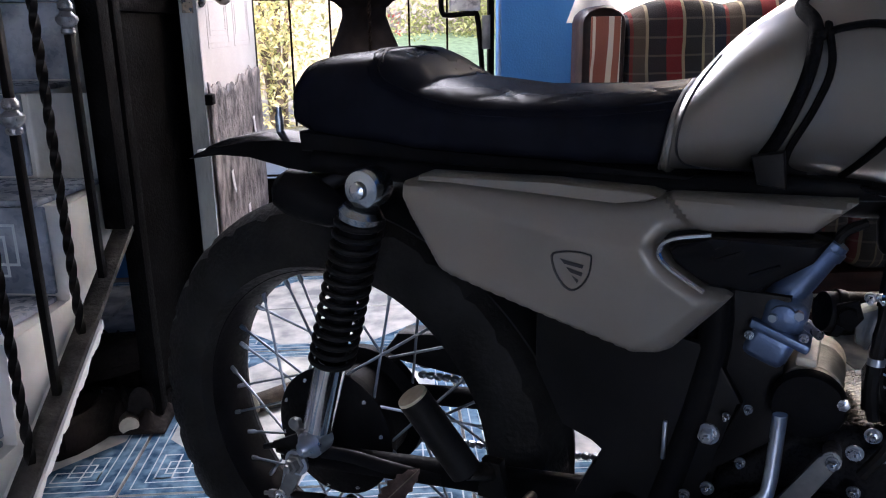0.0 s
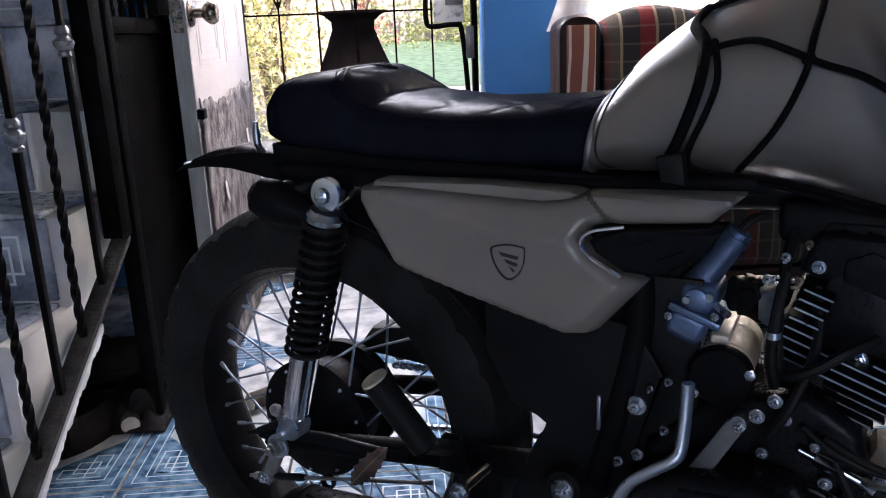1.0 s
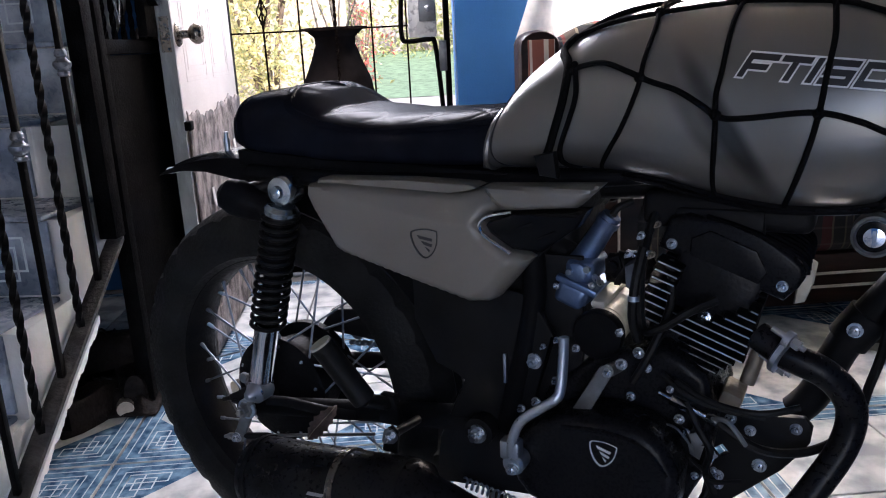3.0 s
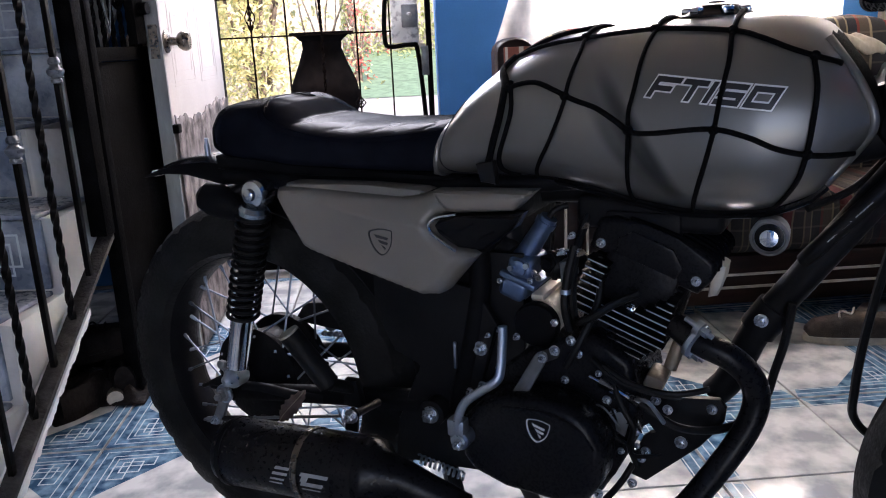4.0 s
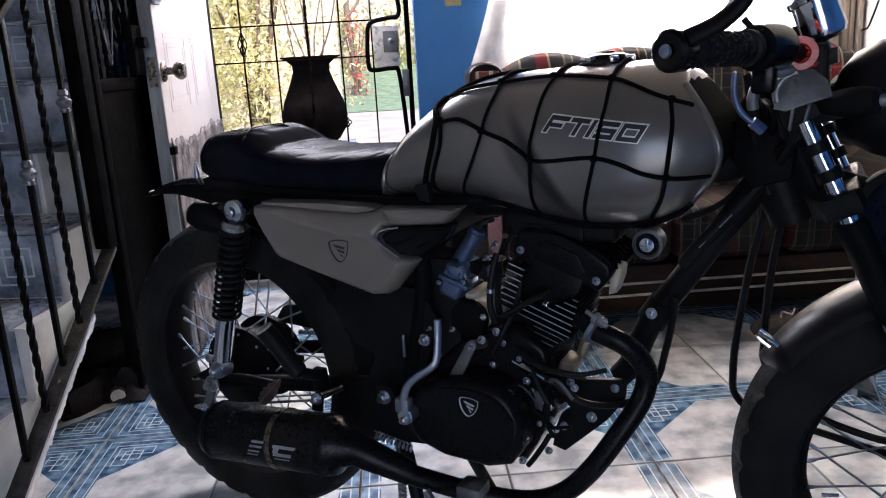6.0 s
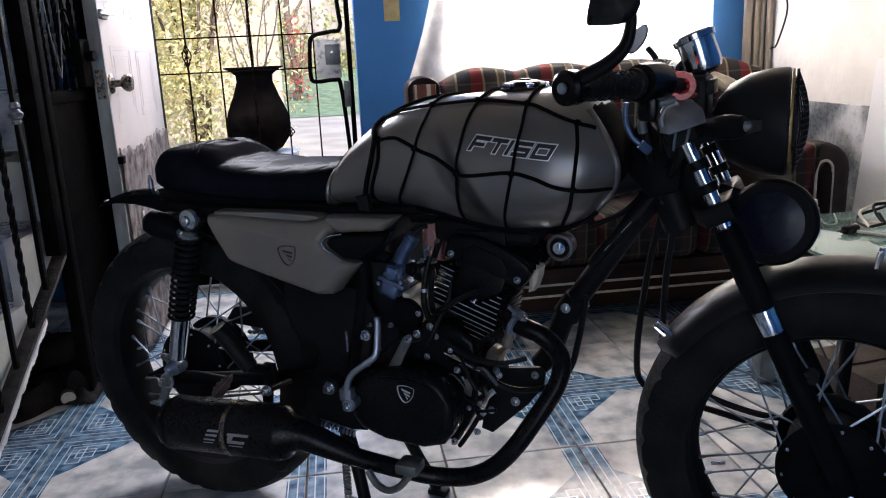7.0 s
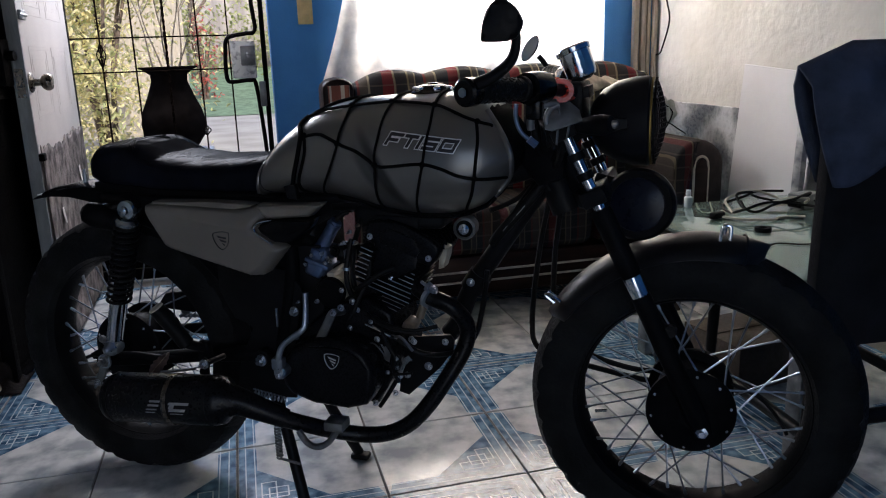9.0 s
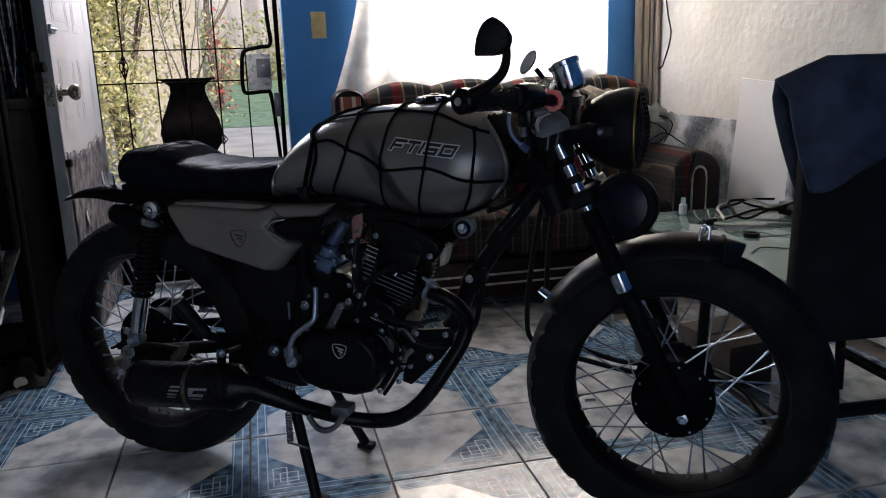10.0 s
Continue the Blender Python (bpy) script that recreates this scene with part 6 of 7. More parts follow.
part("tail_bolt", Geo().add(lathe([(0.005, 0), (0.0055, 0.02), (0.0035, 0.024), (0.0035, 0.032)], 12, pose(-0.105, -0.03, 0.708))), "steel", tail)
part("inner_fender", Geo().add(sheet(24, 8, lambda i, j: (-0.03 + 0.345 * math.cos(radians(24 + 74 * i)), -0.07 + 0.14 * j, 0.312 + 0.345 * math.sin(radians(24 + 74 * i)) - 0.02 * (2 * j - 1) ** 2), 0.003)), "black", bike, sharp=60)
for s in (-1, 1):
    sig = part("rear_turn_signal", Geo().add(lathe([(0.012, -0.05), (0.02, -0.035), (0.026, -0.005), (0.027, 0.01), (0.022, 0.03), (0.01, 0.038)], 28, facing(0.004, s * 0.125, 0.653, (-0.85, s * 0.3, 0.4)))), "matte", bike, "small black rear turn signal")
    part("signal_stem", Geo().add(rod((0.01, s * 0.12, 0.66), (0.06, s * 0.07, 0.69), 0.009)), "black", sig)

# ---- shock absorbers ----
for s in (-1, 1):
    a, b = Vector((0.006, s * 0.14, 0.362)), Vector((0.1, s * 0.15, 0.676))
    d = (b - a).normalized()
    m = Matrix.Translation(a) @ d.to_track_quat("Z", "Y").to_matrix().to_4x4()
    L = (b - a).length
    shock = part("shock_absorber", Geo().add(lathe([(0.012, 0.02), (0.018, 0.022), (0.0185, 0.115), (0.016, 0.118)], 24, m)).add(lathe([(0.007, 0.118), (0.007, L - 0.03)], 14, m)), "chrome", bike, "rear shock absorber with chrome lower body")
    turns, n = 14, 280
    coil = [m @ Vector((0.0238 * math.cos(math.tau * turns * k / n), 0.0238 * math.sin(math.tau * turns * k / n), 0.112 + (L - 0.145) * k / n)) for k in range(n + 1)]
    part("coil_spring", Geo().add(tube(coil, 0.0034, 8)), "hose", shock, "black coil spring")
    part("damper_body", Geo().add(lathe([(0.014, 0.122), (0.0145, L - 0.12), (0.0195, L - 0.118), (0.0195, L - 0.04)], 18, m)), "matte", shock)
    part("spring_seat", Geo().add(lathe([(0.018, L - 0.036), (0.0235, L - 0.034), (0.024, L - 0.027), (0.019, L - 0.021)], 28, m)), "satin", shock)
    part("eye", Geo().add(lathe([(0.018, -0.022), (0.021, -0.018), (0.022, 0.0), (0.0215, 0.006), (0.019, 0.0105), (0.012, 0.013), (0.0095, 0.0135), (0.0085, 0.019), (0.003, 0.023)], 28, facing(b.x, b.y, b.z, (0, s, 0)))), "satin", shock, "dull zinc acorn nut")
    part("eye", Geo().add(lathe([(0.015, -0.016), (0.017, -0.012), (0.017, 0.012), (0.012, 0.018), (0.009, 0.026), (0.004, 0.03)], 24, facing(a.x, a.y, a.z, (0, s, 0)))), "steel", shock)
arm = part("brake_arm", Geo().add(prism([(-0.033, 0.338), (-0.014, 0.336), (-0.016, 0.316), (-0.026, 0.296), (-0.043, 0.264), (-0.06, 0.264), (-0.058, 0.276), (-0.042, 0.3), (-0.036, 0.318)], -0.142, -0.136, 0.002)), "zinc", bike, "grey metal rear brake arm")
part("axle_nut", Geo().add(lathe([(0.013, 0), (0.013, 0.005), (0.0095, 0.006), (0.0095, 0.014), (0.006, 0.0145), (0.006, 0.02), (0.003, 0.021)], 6, facing(-0.023, -0.142, 0.326, SIDE))), "zinc", arm)
part("axle_washer", Geo().add(lathe([(0.015, -0.004), (0.0165, -0.002), (0.0165, 0.002), (0.0135, 0.0025)], 24, facing(-0.023, -0.142, 0.326, SIDE))), "steel", arm)
bolt(arm, -0.051, -0.142, 0.272, 0.007)
part("return_spring_post", Geo().add(rod((-0.0185, -0.135, 0.36), (-0.0195, -0.14, 0.383), 0.005, n=10)).add(rod((-0.03, -0.137, 0.372), (-0.006, -0.139, 0.376), 0.0035)).add(lathe([(0.008, 0), (0.008, 0.006), (0.005, 0.008)], 14, facing(-0.0195, -0.141, 0.38, SIDE))), "zinc", arm)
part("link", Geo().add(tube(smooth([(-0.02, -0.138, 0.37), (-0.006, -0.142, 0.355), (-0.012, -0.142, 0.34), (-0.022, -0.142, 0.332)], 4), 0.005, 8)), "zinc", arm)
part("chain_adjuster", Geo().add(prism([(-0.072, 0.326), (-0.05, 0.327), (0.02, 0.366), (0.022, 0.376), (0.004, 0.376), (-0.05, 0.346), (-0.07, 0.336)], -0.13, -0.124, 0.002)).add(rod((-0.07, -0.127, 0.33), (-0.085, -0.127, 0.324), 0.004)).add(rod((-0.062, -0.13, 0.327), (-0.045, -0.134, 0.329), 0.0035)), "black", bike)
rd = part("brake_rod", Geo().add(rod((-0.08, -0.14, 0.2665), (0.21, -0.14, 0.329), 0.0026)), "zinc", bike, "thin steel brake rod")
part("rod_sleeve", Geo().add(tube([(-0.036, -0.14, 0.276), (-0.03, -0.14, 0.2773), (0.01, -0.14, 0.286), (0.0165, -0.14, 0.2875)], [0.0035, 0.0052, 0.0052, 0.0035], 12)), "hose", rd, "dark rubber rod sleeve")
part("rod_nut", Geo().add(rod((-0.071, -0.14, 0.2685), (-0.062, -0.14, 0.2704), 0.0055, n=6)), "zinc", rd)
part("lower_stay", Geo().add(tube(smooth([(0.0, -0.12, 0.335), (0.04, -0.118, 0.338), (0.1, -0.112, 0.333), (0.16, -0.11, 0.338)], 5), 0.008, 10, flat=0.5)).add(ring([(0.007, -0.003), (0.0105, -0.003), (0.0105, 0.003), (0.007, 0.003)], 20, facing(0.05, -0.135, 0.287, SIDE))), "black", bike, "black brake torque stay")
part("chain_guard", Geo().add(prism([(-0.03, 0.385), (0.3, 0.365), (0.32, 0.43), (0.1, 0.44), (0.0, 0.425)], 0.06, 0.1, 0.006)), "black", bike)
for z0, rise in ((0.362, 0.0008), (0.262, 0.0018)):
    ch = Geo()
    for k in range(26):
        ch.add(box(0.0298 + 0.0125 * k, 0.0425 + 0.0125 * k, 0.062, 0.074, z0 + rise * k, z0 + 0.009 + rise * k, 0.003, 1))
    part("chain", ch, "steel", bike, "drive chain")
peg = part("passenger_peg", Geo().add(rod((0.178, -0.2, 0.482), (0.222, -0.175, 0.4), 0.0165, 0.0165, 16)), "hose", bike, "folded rubber passenger peg")
part("peg_cap", Geo().add(rod((0.178, -0.2, 0.482), (0.1765, -0.201, 0.485), 0.016, 0.0155, 16)), "sole", peg, "pale worn peg end")
part("peg_hinge", Geo().add(rod((0.222, -0.175, 0.4), (0.228, -0.13, 0.375), 0.01)).add(prism([(0.215, 0.345), (0.25, 0.345), (0.242, 0.39), (0.22, 0.39)], -0.135, -0.12, 0.003)), "black", peg)

# ---- engine ----
case = part("crankcase", Geo().add(prism([(0.43, 0.33), (0.45, 0.42), (0.52, 0.48), (0.6, 0.5), (0.65, 0.47), (0.662, 0.42), (0.652, 0.345), (0.632, 0.305), (0.612, 0.27), (0.48, 0.276)], -0.1, 0.05, 0.012, "y", 3)), "engine", bike, "black engine case")
cc = part("engine_cover", Geo().add(prism([(0.432, 0.35), (0.438, 0.383), (0.462, 0.409), (0.5, 0.425), (0.55, 0.431), (0.596, 0.423), (0.618, 0.405), (0.636, 0.376), (0.632, 0.325), (0.615, 0.298), (0.575, 0.286), (0.5, 0.29), (0.452, 0.306), (0.436, 0.325)], -0.1, -0.172, 0.016, "y", 4)), "engine", case, "black rounded clutch cover", sharp=50)
emblem(cc, 0.549, -0.1735, 0.389, 0.031, "white", 0.15)
for x, z in ((0.447, 0.412), (0.66, 0.31), (0.615, 0.283), (0.54, 0.276), (0.47, 0.288)):
    bolt(case, x, -0.118, z, 0.0055)
part("case_ridge", Geo().add(tube(smooth([(0.5, -0.172, 0.413), (0.56, -0.173, 0.416), (0.6, -0.1725, 0.402), (0.622, -0.171, 0.375)], 5), 0.003, 6)), "engine", cc)
FIN = Matrix.Translation((0.6215, 0.018, 0.5)) @ Matrix.Rotation(radians(20.5), 4, "Y")      # local z climbs the cylinder
cyl = part("cylinder", Geo().add(box(-0.05, 0.05, -0.085, 0.03, 0.008, 0.11, 0.01), FIN).add(box(-0.05, 0.022, -0.08, 0.03, -0.04, 0.008, 0.008), FIN), "engine", bike, "black finned cylinder")
for k in range(3, 11):
    z = 0.0125 + 0.0101 * (k - 3)
    right = 0.066 - 0.0012 * (k - 3)
    spans = ((-0.066, right),) if k < 6 else ((-0.068, -0.036), (0.014 + 0.0105 * (k - 6), right))
    g = Geo().add(box(-0.064, right, -0.078, 0.035, z, z + 0.0033, 0.0012, 1), FIN)
    for a, b in spans[: 1 if k == 10 else 2]:
        g.add(box(a, b, -0.108, -0.079, z, z + 0.0033, 0.0012, 1), FIN)
    part("fin", g, "matte", cyl)
    for a, b in spans[: 1 if k == 10 else 2]:
        part("fin_edge", Geo().add(box(a + 0.003, b - 0.002, -0.109, -0.1083, z + 0.0008, z + 0.0025), FIN), "steel", cyl, "polished fin edge")
for k in range(5):
    z = 0.003 - 0.0092 * k
    part("lower_fin", Geo().add(box(-0.01 + 0.004 * k, 0.058 - 0.006 * k, -0.1, 0.03, z - 0.002, z + 0.001, 0.0008, 1), FIN), "engine", cyl)
    part("fin_edge", Geo().add(box(0.004 + 0.004 * k, 0.056 - 0.006 * k, -0.1012, -0.1005, z - 0.0012, z + 0.0002), FIN), "zinc", cyl, "dull fin edge")
part("cylinder_boss", Geo().add(box(-0.034, 0.026, -0.084, -0.06, 0.03, 0.11, 0.008, 3), FIN), "engine", cyl)
bolt(cyl, 0.641, -0.067, 0.531, 0.0075, material="chrome")
HEAD = Matrix.Translation((0.6115, 0, 0.494)) @ Matrix.Rotation(radians(20.5), 4, "Y")
hd = part("cylinder_head", Geo().add(prism([(-0.068, 0.1), (0.082, 0.1), (0.09, 0.12), (0.092, 0.135), (0.086, 0.147), (0.07, 0.154), (0.03, 0.158), (-0.01, 0.158), (-0.05, 0.152), (-0.068, 0.14)], -0.065, 0.08, 0.008, "y", 4), HEAD), "engine", bike, "black rounded cylinder head cover", sharp=50)
arc = smooth([HEAD @ Vector((x, 0, z)) for x, z in ((-0.03, 0.156), (0.0, 0.1585), (0.03, 0.159), (0.07, 0.155), (0.086, 0.149), (0.092, 0.138))], 4)
for k in range(8):
    part("head_rib", Geo().add(tube([p + Vector((0, -0.06 + 0.018 * k, 0.001)) for p in arc], 0.0032, 6)), "gloss", hd)
part("head_panel", Geo().add(prism([(-0.03, 0.108), (0.05, 0.108), (0.054, 0.125), (0.035, 0.143), (-0.02, 0.145), (-0.036, 0.128)], -0.0685, -0.064, 0.003), HEAD), "engine", hd)
for x, z in ((-0.054, 0.112), (0.074, 0.117)):
    p = HEAD @ Vector((x, -0.065, z))
    bolt(hd, p.x, p.y, p.z, 0.0055)
part("spark_plug_lead", Geo().add(tube(smooth([(0.655, -0.085, 0.56), (0.63, -0.105, 0.55), (0.6, -0.115, 0.53), (0.575, -0.1, 0.525), (0.57, -0.08, 0.6), (0.58, -0.03, 0.67)], 6), 0.0055, 8)), "hose", bike)
carb = part("carburettor", Geo().add(box(0.494, 0.536, -0.148, -0.075, 0.578, 0.612, 0.01, 4)), "alu", bike, "grey cast carburettor")
part("float_bowl", Geo().add(box(0.485, 0.531, -0.148, -0.08, 0.54, 0.577, 0.011, 4), Matrix.Translation((0.51, 0, 0.56)) @ Matrix.Rotation(radians(12), 4, "Y") @ Matrix.Translation((-0.51, 0, -0.56))), "alu", carb)
part("slide_cap", Geo().add(tube([(0.506, -0.115, 0.596), (0.512, -0.115, 0.61), (0.532, -0.115, 0.656), (0.54, -0.115, 0.674)], [0.019, 0.0165, 0.0145, 0.0135], 22)), "alu", carb)
part("cap_ring", Geo().add(tube([(0.5335, -0.115, 0.66), (0.537, -0.115, 0.668)], 0.0165, 20)), "alu", carb)
part("cable_elbow", Geo().add(tube(smooth([(0.54, -0.115, 0.674), (0.546, -0.113, 0.686), (0.56, -0.1, 0.694)], 5), 0.005, 8)), "hose", carb)
part("bowl_drain", Geo().add(rod((0.503, -0.12, 0.54), (0.5, -0.12, 0.526), 0.007, n=8)).add(rod((0.5, -0.12, 0.527), (0.499, -0.12, 0.52), 0.0045)), "steel", carb)
part("bowl_flange", Geo().add(box(0.482, 0.542, -0.153, -0.074, 0.572, 0.582, 0.003), Matrix.Translation((0.51, 0, 0.56)) @ Matrix.Rotation(radians(12), 4, "Y") @ Matrix.Translation((-0.51, 0, -0.56))), "alu", carb)
part("idle_screw", Geo().add(rod((0.535, -0.14, 0.592), (0.55, -0.155, 0.59), 0.0045)), "bolt", carb)
part("port_boss", Geo().add(lathe([(0.013, 0), (0.013, 0.006), (0.009, 0.008)], 18, facing(0.514, -0.148, 0.596, SIDE))), "alu", carb)
for x, z in ((0.489, 0.57), (0.537, 0.583)):
    bolt(carb, x, -0.153, z, 0.004, h=0.005)
part("mixture_screw", Geo().add(rod((0.507, -0.148, 0.596), (0.505, -0.161, 0.596), 0.004)).add(rod((0.527, -0.148, 0.603), (0.527, -0.155, 0.603), 0.005, n=6)), "steel", carb)
part("intake_rubber", Geo().add(tube([(0.546, -0.11, 0.6), (0.565, -0.1, 0.6), (0.59, -0.07, 0.6)], [0.02, 0.022, 0.02], 18)), "hose", carb, "black intake rubber")
part("intake_clamp", Geo().add(ring([(0.022, 0), (0.024, 0), (0.024, 0.008), (0.022, 0.008)], 24, facing(0.555, -0.105, 0.6, (1, 0.3, 0)))), "hose", carb)
part("air_duct", Geo().add(tube([(0.492, -0.11, 0.6), (0.46, -0.1, 0.605), (0.42, -0.08, 0.62)], [0.02, 0.026, 0.03], 18)), "hose", carb)
carb.matrix_basis = Matrix.Translation((0.496, -0.06, 0.59)) @ Matrix.Rotation(radians(9), 4, "Y") @ Matrix.Scale(0.9, 4) @ Matrix.Translation((-0.514, 0.11, -0.605))
part("air_box", Geo().add(box(0.43, 0.48, -0.06, 0.09, 0.46, 0.665, 0.02, 3)), "black", bike, "black air box behind the carburettor")
sm = part("starter_motor", Geo().add(lathe([(0.01, -0.03), (0.022, -0.027), (0.0265, -0.015), (0.027, 0.0), (0.027, 0.012), (0.0275, 0.013), (0.0275, 0.015), (0.027, 0.016), (0.027, 0.07), (0.028, 0.071), (0.028, 0.074), (0.027, 0.075), (0.027, 0.088)], 40, facing(0.523, -0.004, 0.507, SIDE))).add(box(0.508, 0.526, -0.085, 0.018, 0.534, 0.5435, 0.003)), "starter", bike, "cream cast starter motor", sharp=35)
part("end_cap", Geo().add(lathe([(0.029, 0.0882), (0.031, 0.09), (0.031, 0.1), (0.029, 0.104), (0.02, 0.106), (0.006, 0.107)], 40, facing(0.523, -0.004, 0.507, SIDE))), "matte", sm, "matte black end cap")
part("cap_bolt", Geo().add(lathe([(0.0055, 0), (0.0055, 0.004), (0.003, 0.005)], 6, facing(0.55, -0.105, 0.515, SIDE))), "bolt", sm)
starter = part("breather_boss", Geo().add(rod((0.699, -0.02, 0.486), (0.686, -0.03, 0.44), 0.009, n=20)).add(box(0.664, 0.69, -0.07, -0.02, 0.412, 0.436, 0.005), Matrix.Translation((0.69, 0, 0.44)) @ Matrix.Rotation(radians(20), 4, "Y") @ Matrix.Translation((-0.69, 0, -0.44))), "tan", bike, "tan cast metal starter housing")
part("heat_guard", Geo().add(prism([(0.732, 0.548), (0.744, 0.552), (0.752, 0.575), (0.754, 0.592), (0.745, 0.598), (0.735, 0.58)], -0.04, 0.0, 0.006)), "sole", bike)
part("kick_lever", Geo().add(tube(smooth([(0.505, -0.175, 0.528), (0.5045, -0.176, 0.508), (0.503, -0.182, 0.468), (0.498, -0.188, 0.455), (0.478, -0.192, 0.44), (0.457, -0.195, 0.422), (0.447, -0.197, 0.398), (0.444, -0.195, 0.372)], 6), 0.0064, 12, flat=0.8)), "steel", bike, "grey alloy kick-start lever")
kb = part("kick_hub", Geo().add(lathe([(0.0135, 0), (0.0135, 0.022), (0.01, 0.026)], 24, facing(0.447, -0.175, 0.365, SIDE))).add(box(0.43, 0.455, -0.2, -0.18, 0.37, 0.395, 0.004)), "steel", bike)
bolt(kb, 0.447, -0.201, 0.362, 0.007)
cl = part("clutch_arm", Geo().add(prism([(0.503, 0.424), (0.518, 0.42), (0.527, 0.428), (0.553, 0.478), (0.546, 0.487), (0.536, 0.482)], -0.145, -0.137, 0.002)).add(rod((0.546, -0.145, 0.48), (0.546, -0.1, 0.468), 0.008)), "zinc", bike, "small steel clutch arm")
bolt(cl, 0.547, -0.145, 0.479, 0.005)
bolt(cl, 0.562, -0.14, 0.49, 0.006)
part("cable_adjuster", Geo().add(rod((0.598, -0.108, 0.447), (0.615, -0.108, 0.44), 0.0035)).add(rod((0.612, -0.108, 0.441), (0.635, -0.108, 0.433), 0.007, n=6)).add(rod((0.635, -0.108, 0.433), (0.652, -0.108, 0.426), 0.005)).add(rod((0.652, -0.108, 0.426), (0.665, -0.108, 0.421), 0.0065, n=6)), "chrome", bike, "bright cable adjuster")
for pts, r in (([(0.665, -0.108, 0.421), (0.71, -0.1, 0.392), (0.755, -0.07, 0.382), (0.79, -0.04, 0.392), (0.808, -0.03, 0.42), (0.816, -0.025, 0.454), (0.826, -0.03, 0.5), (0.832, -0.03, 0.55)], 0.0055),
               ([(0.62, -0.12, 0.47), (0.66, -0.13, 0.455), (0.71, -0.13, 0.45), (0.75, -0.11, 0.455)], 0.004),
               ([(0.97, -0.06, 0.83), (0.955, 0.0, 0.72), (0.93, 0.02, 0.6), (0.914, 0.03, 0.49), (0.909, 0.035, 0.42), (0.912, 0.055, 0.37), (0.945, 0.075, 0.335), (1.03, 0.075, 0.32), (1.12, 0.06, 0.31), (1.17, 0.055, 0.308)], 0.0058),
               ([(0.98, -0.05, 0.83), (0.972, 0.02, 0.7), (0.957, 0.03, 0.58), (0.952, 0.04, 0.48), (0.955, 0.065, 0.42), (1.01, 0.075, 0.355), (1.1, 0.065, 0.33), (1.17, 0.055, 0.33)], 0.0058),
               ([(1.3, 0.05, 0.32), (1.36, 0.055, 0.29), (1.4, 0.055, 0.24), (1.41, 0.055, 0.22)], 0.004),
               ([(0.6, -0.07, 0.6), (0.605, -0.09, 0.55), (0.59, -0.12, 0.5), (0.57, -0.12, 0.46)], 0.005),
               ([(0.93, 0.1, 0.88), (0.96, 0.06, 0.8), (0.9, 0.02, 0.7), (0.84, -0.03, 0.67)], 0.005)):
    part("cable", Geo().add(tube(smooth(pts, 6), r, 8)), "hose", bike, "black control cable")
part("oil_pipe", Geo().add(tube(smooth([(0.657, -0.105, 0.33), (0.648, -0.116, 0.312), (0.634, -0.12, 0.29), (0.624, -0.118, 0.276)], 5), 0.0045, 10)), "black", bike, "black metal oil pipe")
part("stay_plate", Geo().add(prism([(0.622, 0.39), (0.64, 0.412), (0.652, 0.41), (0.648, 0.388), (0.634, 0.37)], -0.112, -0.107, 0.0015)), "black", bike, "small black metal stay")
for x, z, r in ((0.5663, 0.4386, 0.005), (0.5748, 0.4953, 0.006), (0.6235, 0.4193, 0.0055), (0.6616, 0.3834, 0.006), (0.7014, 0.4203, 0.0055), (0.67, 0.345, 0.005), (0.664, 0.362, 0.0035), (0.585, 0.478, 0.005), (0.632, 0.405, 0.0035), (0.643, 0.35, 0.004), (0.612, 0.455, 0.004)):
    bolt(case, x, -0.113, z, r, h=0.006)
for pts, r in (([(0.63, -0.108, 0.44), (0.645, -0.118, 0.415), (0.66, -0.12, 0.39), (0.655, -0.115, 0.36), (0.665, -0.11, 0.33)], 0.0045),
               ([(0.6, -0.105, 0.47), (0.63, -0.112, 0.452), (0.67, -0.112, 0.44), (0.715, -0.1, 0.432)], 0.004),
               ([(0.575, -0.1, 0.62), (0.57, -0.115, 0.58), (0.568, -0.118, 0.54), (0.573, -0.112, 0.51)], 0.0055)):
    part("hose", Geo().add(tube(smooth(pts, 6), r, 8)), "hose", bike)
part("hose_clip", Geo().add(ring([(0.0055, 0), (0.0068, 0), (0.0068, 0.006), (0.0055, 0.006)], 16, facing(0.569, -0.117, 0.56, (0, 0.1, 1)))), "steel", bike, "small steel hose clip")
part("manifold_flange", Geo().add(prism([(0.55, 0.592), (0.566, 0.6), (0.57, 0.575), (0.562, 0.56), (0.552, 0.566)], -0.09, -0.06, 0.004)), "zinc", bike, "grey metal intake flange")
for x, z, r, m in ((0.5733, 0.6346, 0.0038, "bolt"), (0.5858, 0.6131, 0.0034, "tan"), (0.592, 0.649, 0.003, "tan"), (0.559, 0.612, 0.0038, "bolt"), (0.568, 0.613, 0.003, "chrome")):
    bolt(bike, x, -0.1, z, r, h=0.014, material=m)
part("intake_stud", Geo().add(rod((0.56, -0.1, 0.612), (0.585, -0.1, 0.614), 0.0035)), "bolt", bike)
part("throttle_bracket", Geo().add(prism([(0.535, 0.607), (0.551, 0.613), (0.556, 0.598), (0.548, 0.585), (0.536, 0.59)], -0.118, -0.112, 0.0015)).add(rod((0.545, -0.125, 0.6), (0.545, -0.11, 0.6), 0.007, n=10)), "matte", bike, "black throttle bracket")
rng = random.Random(31)
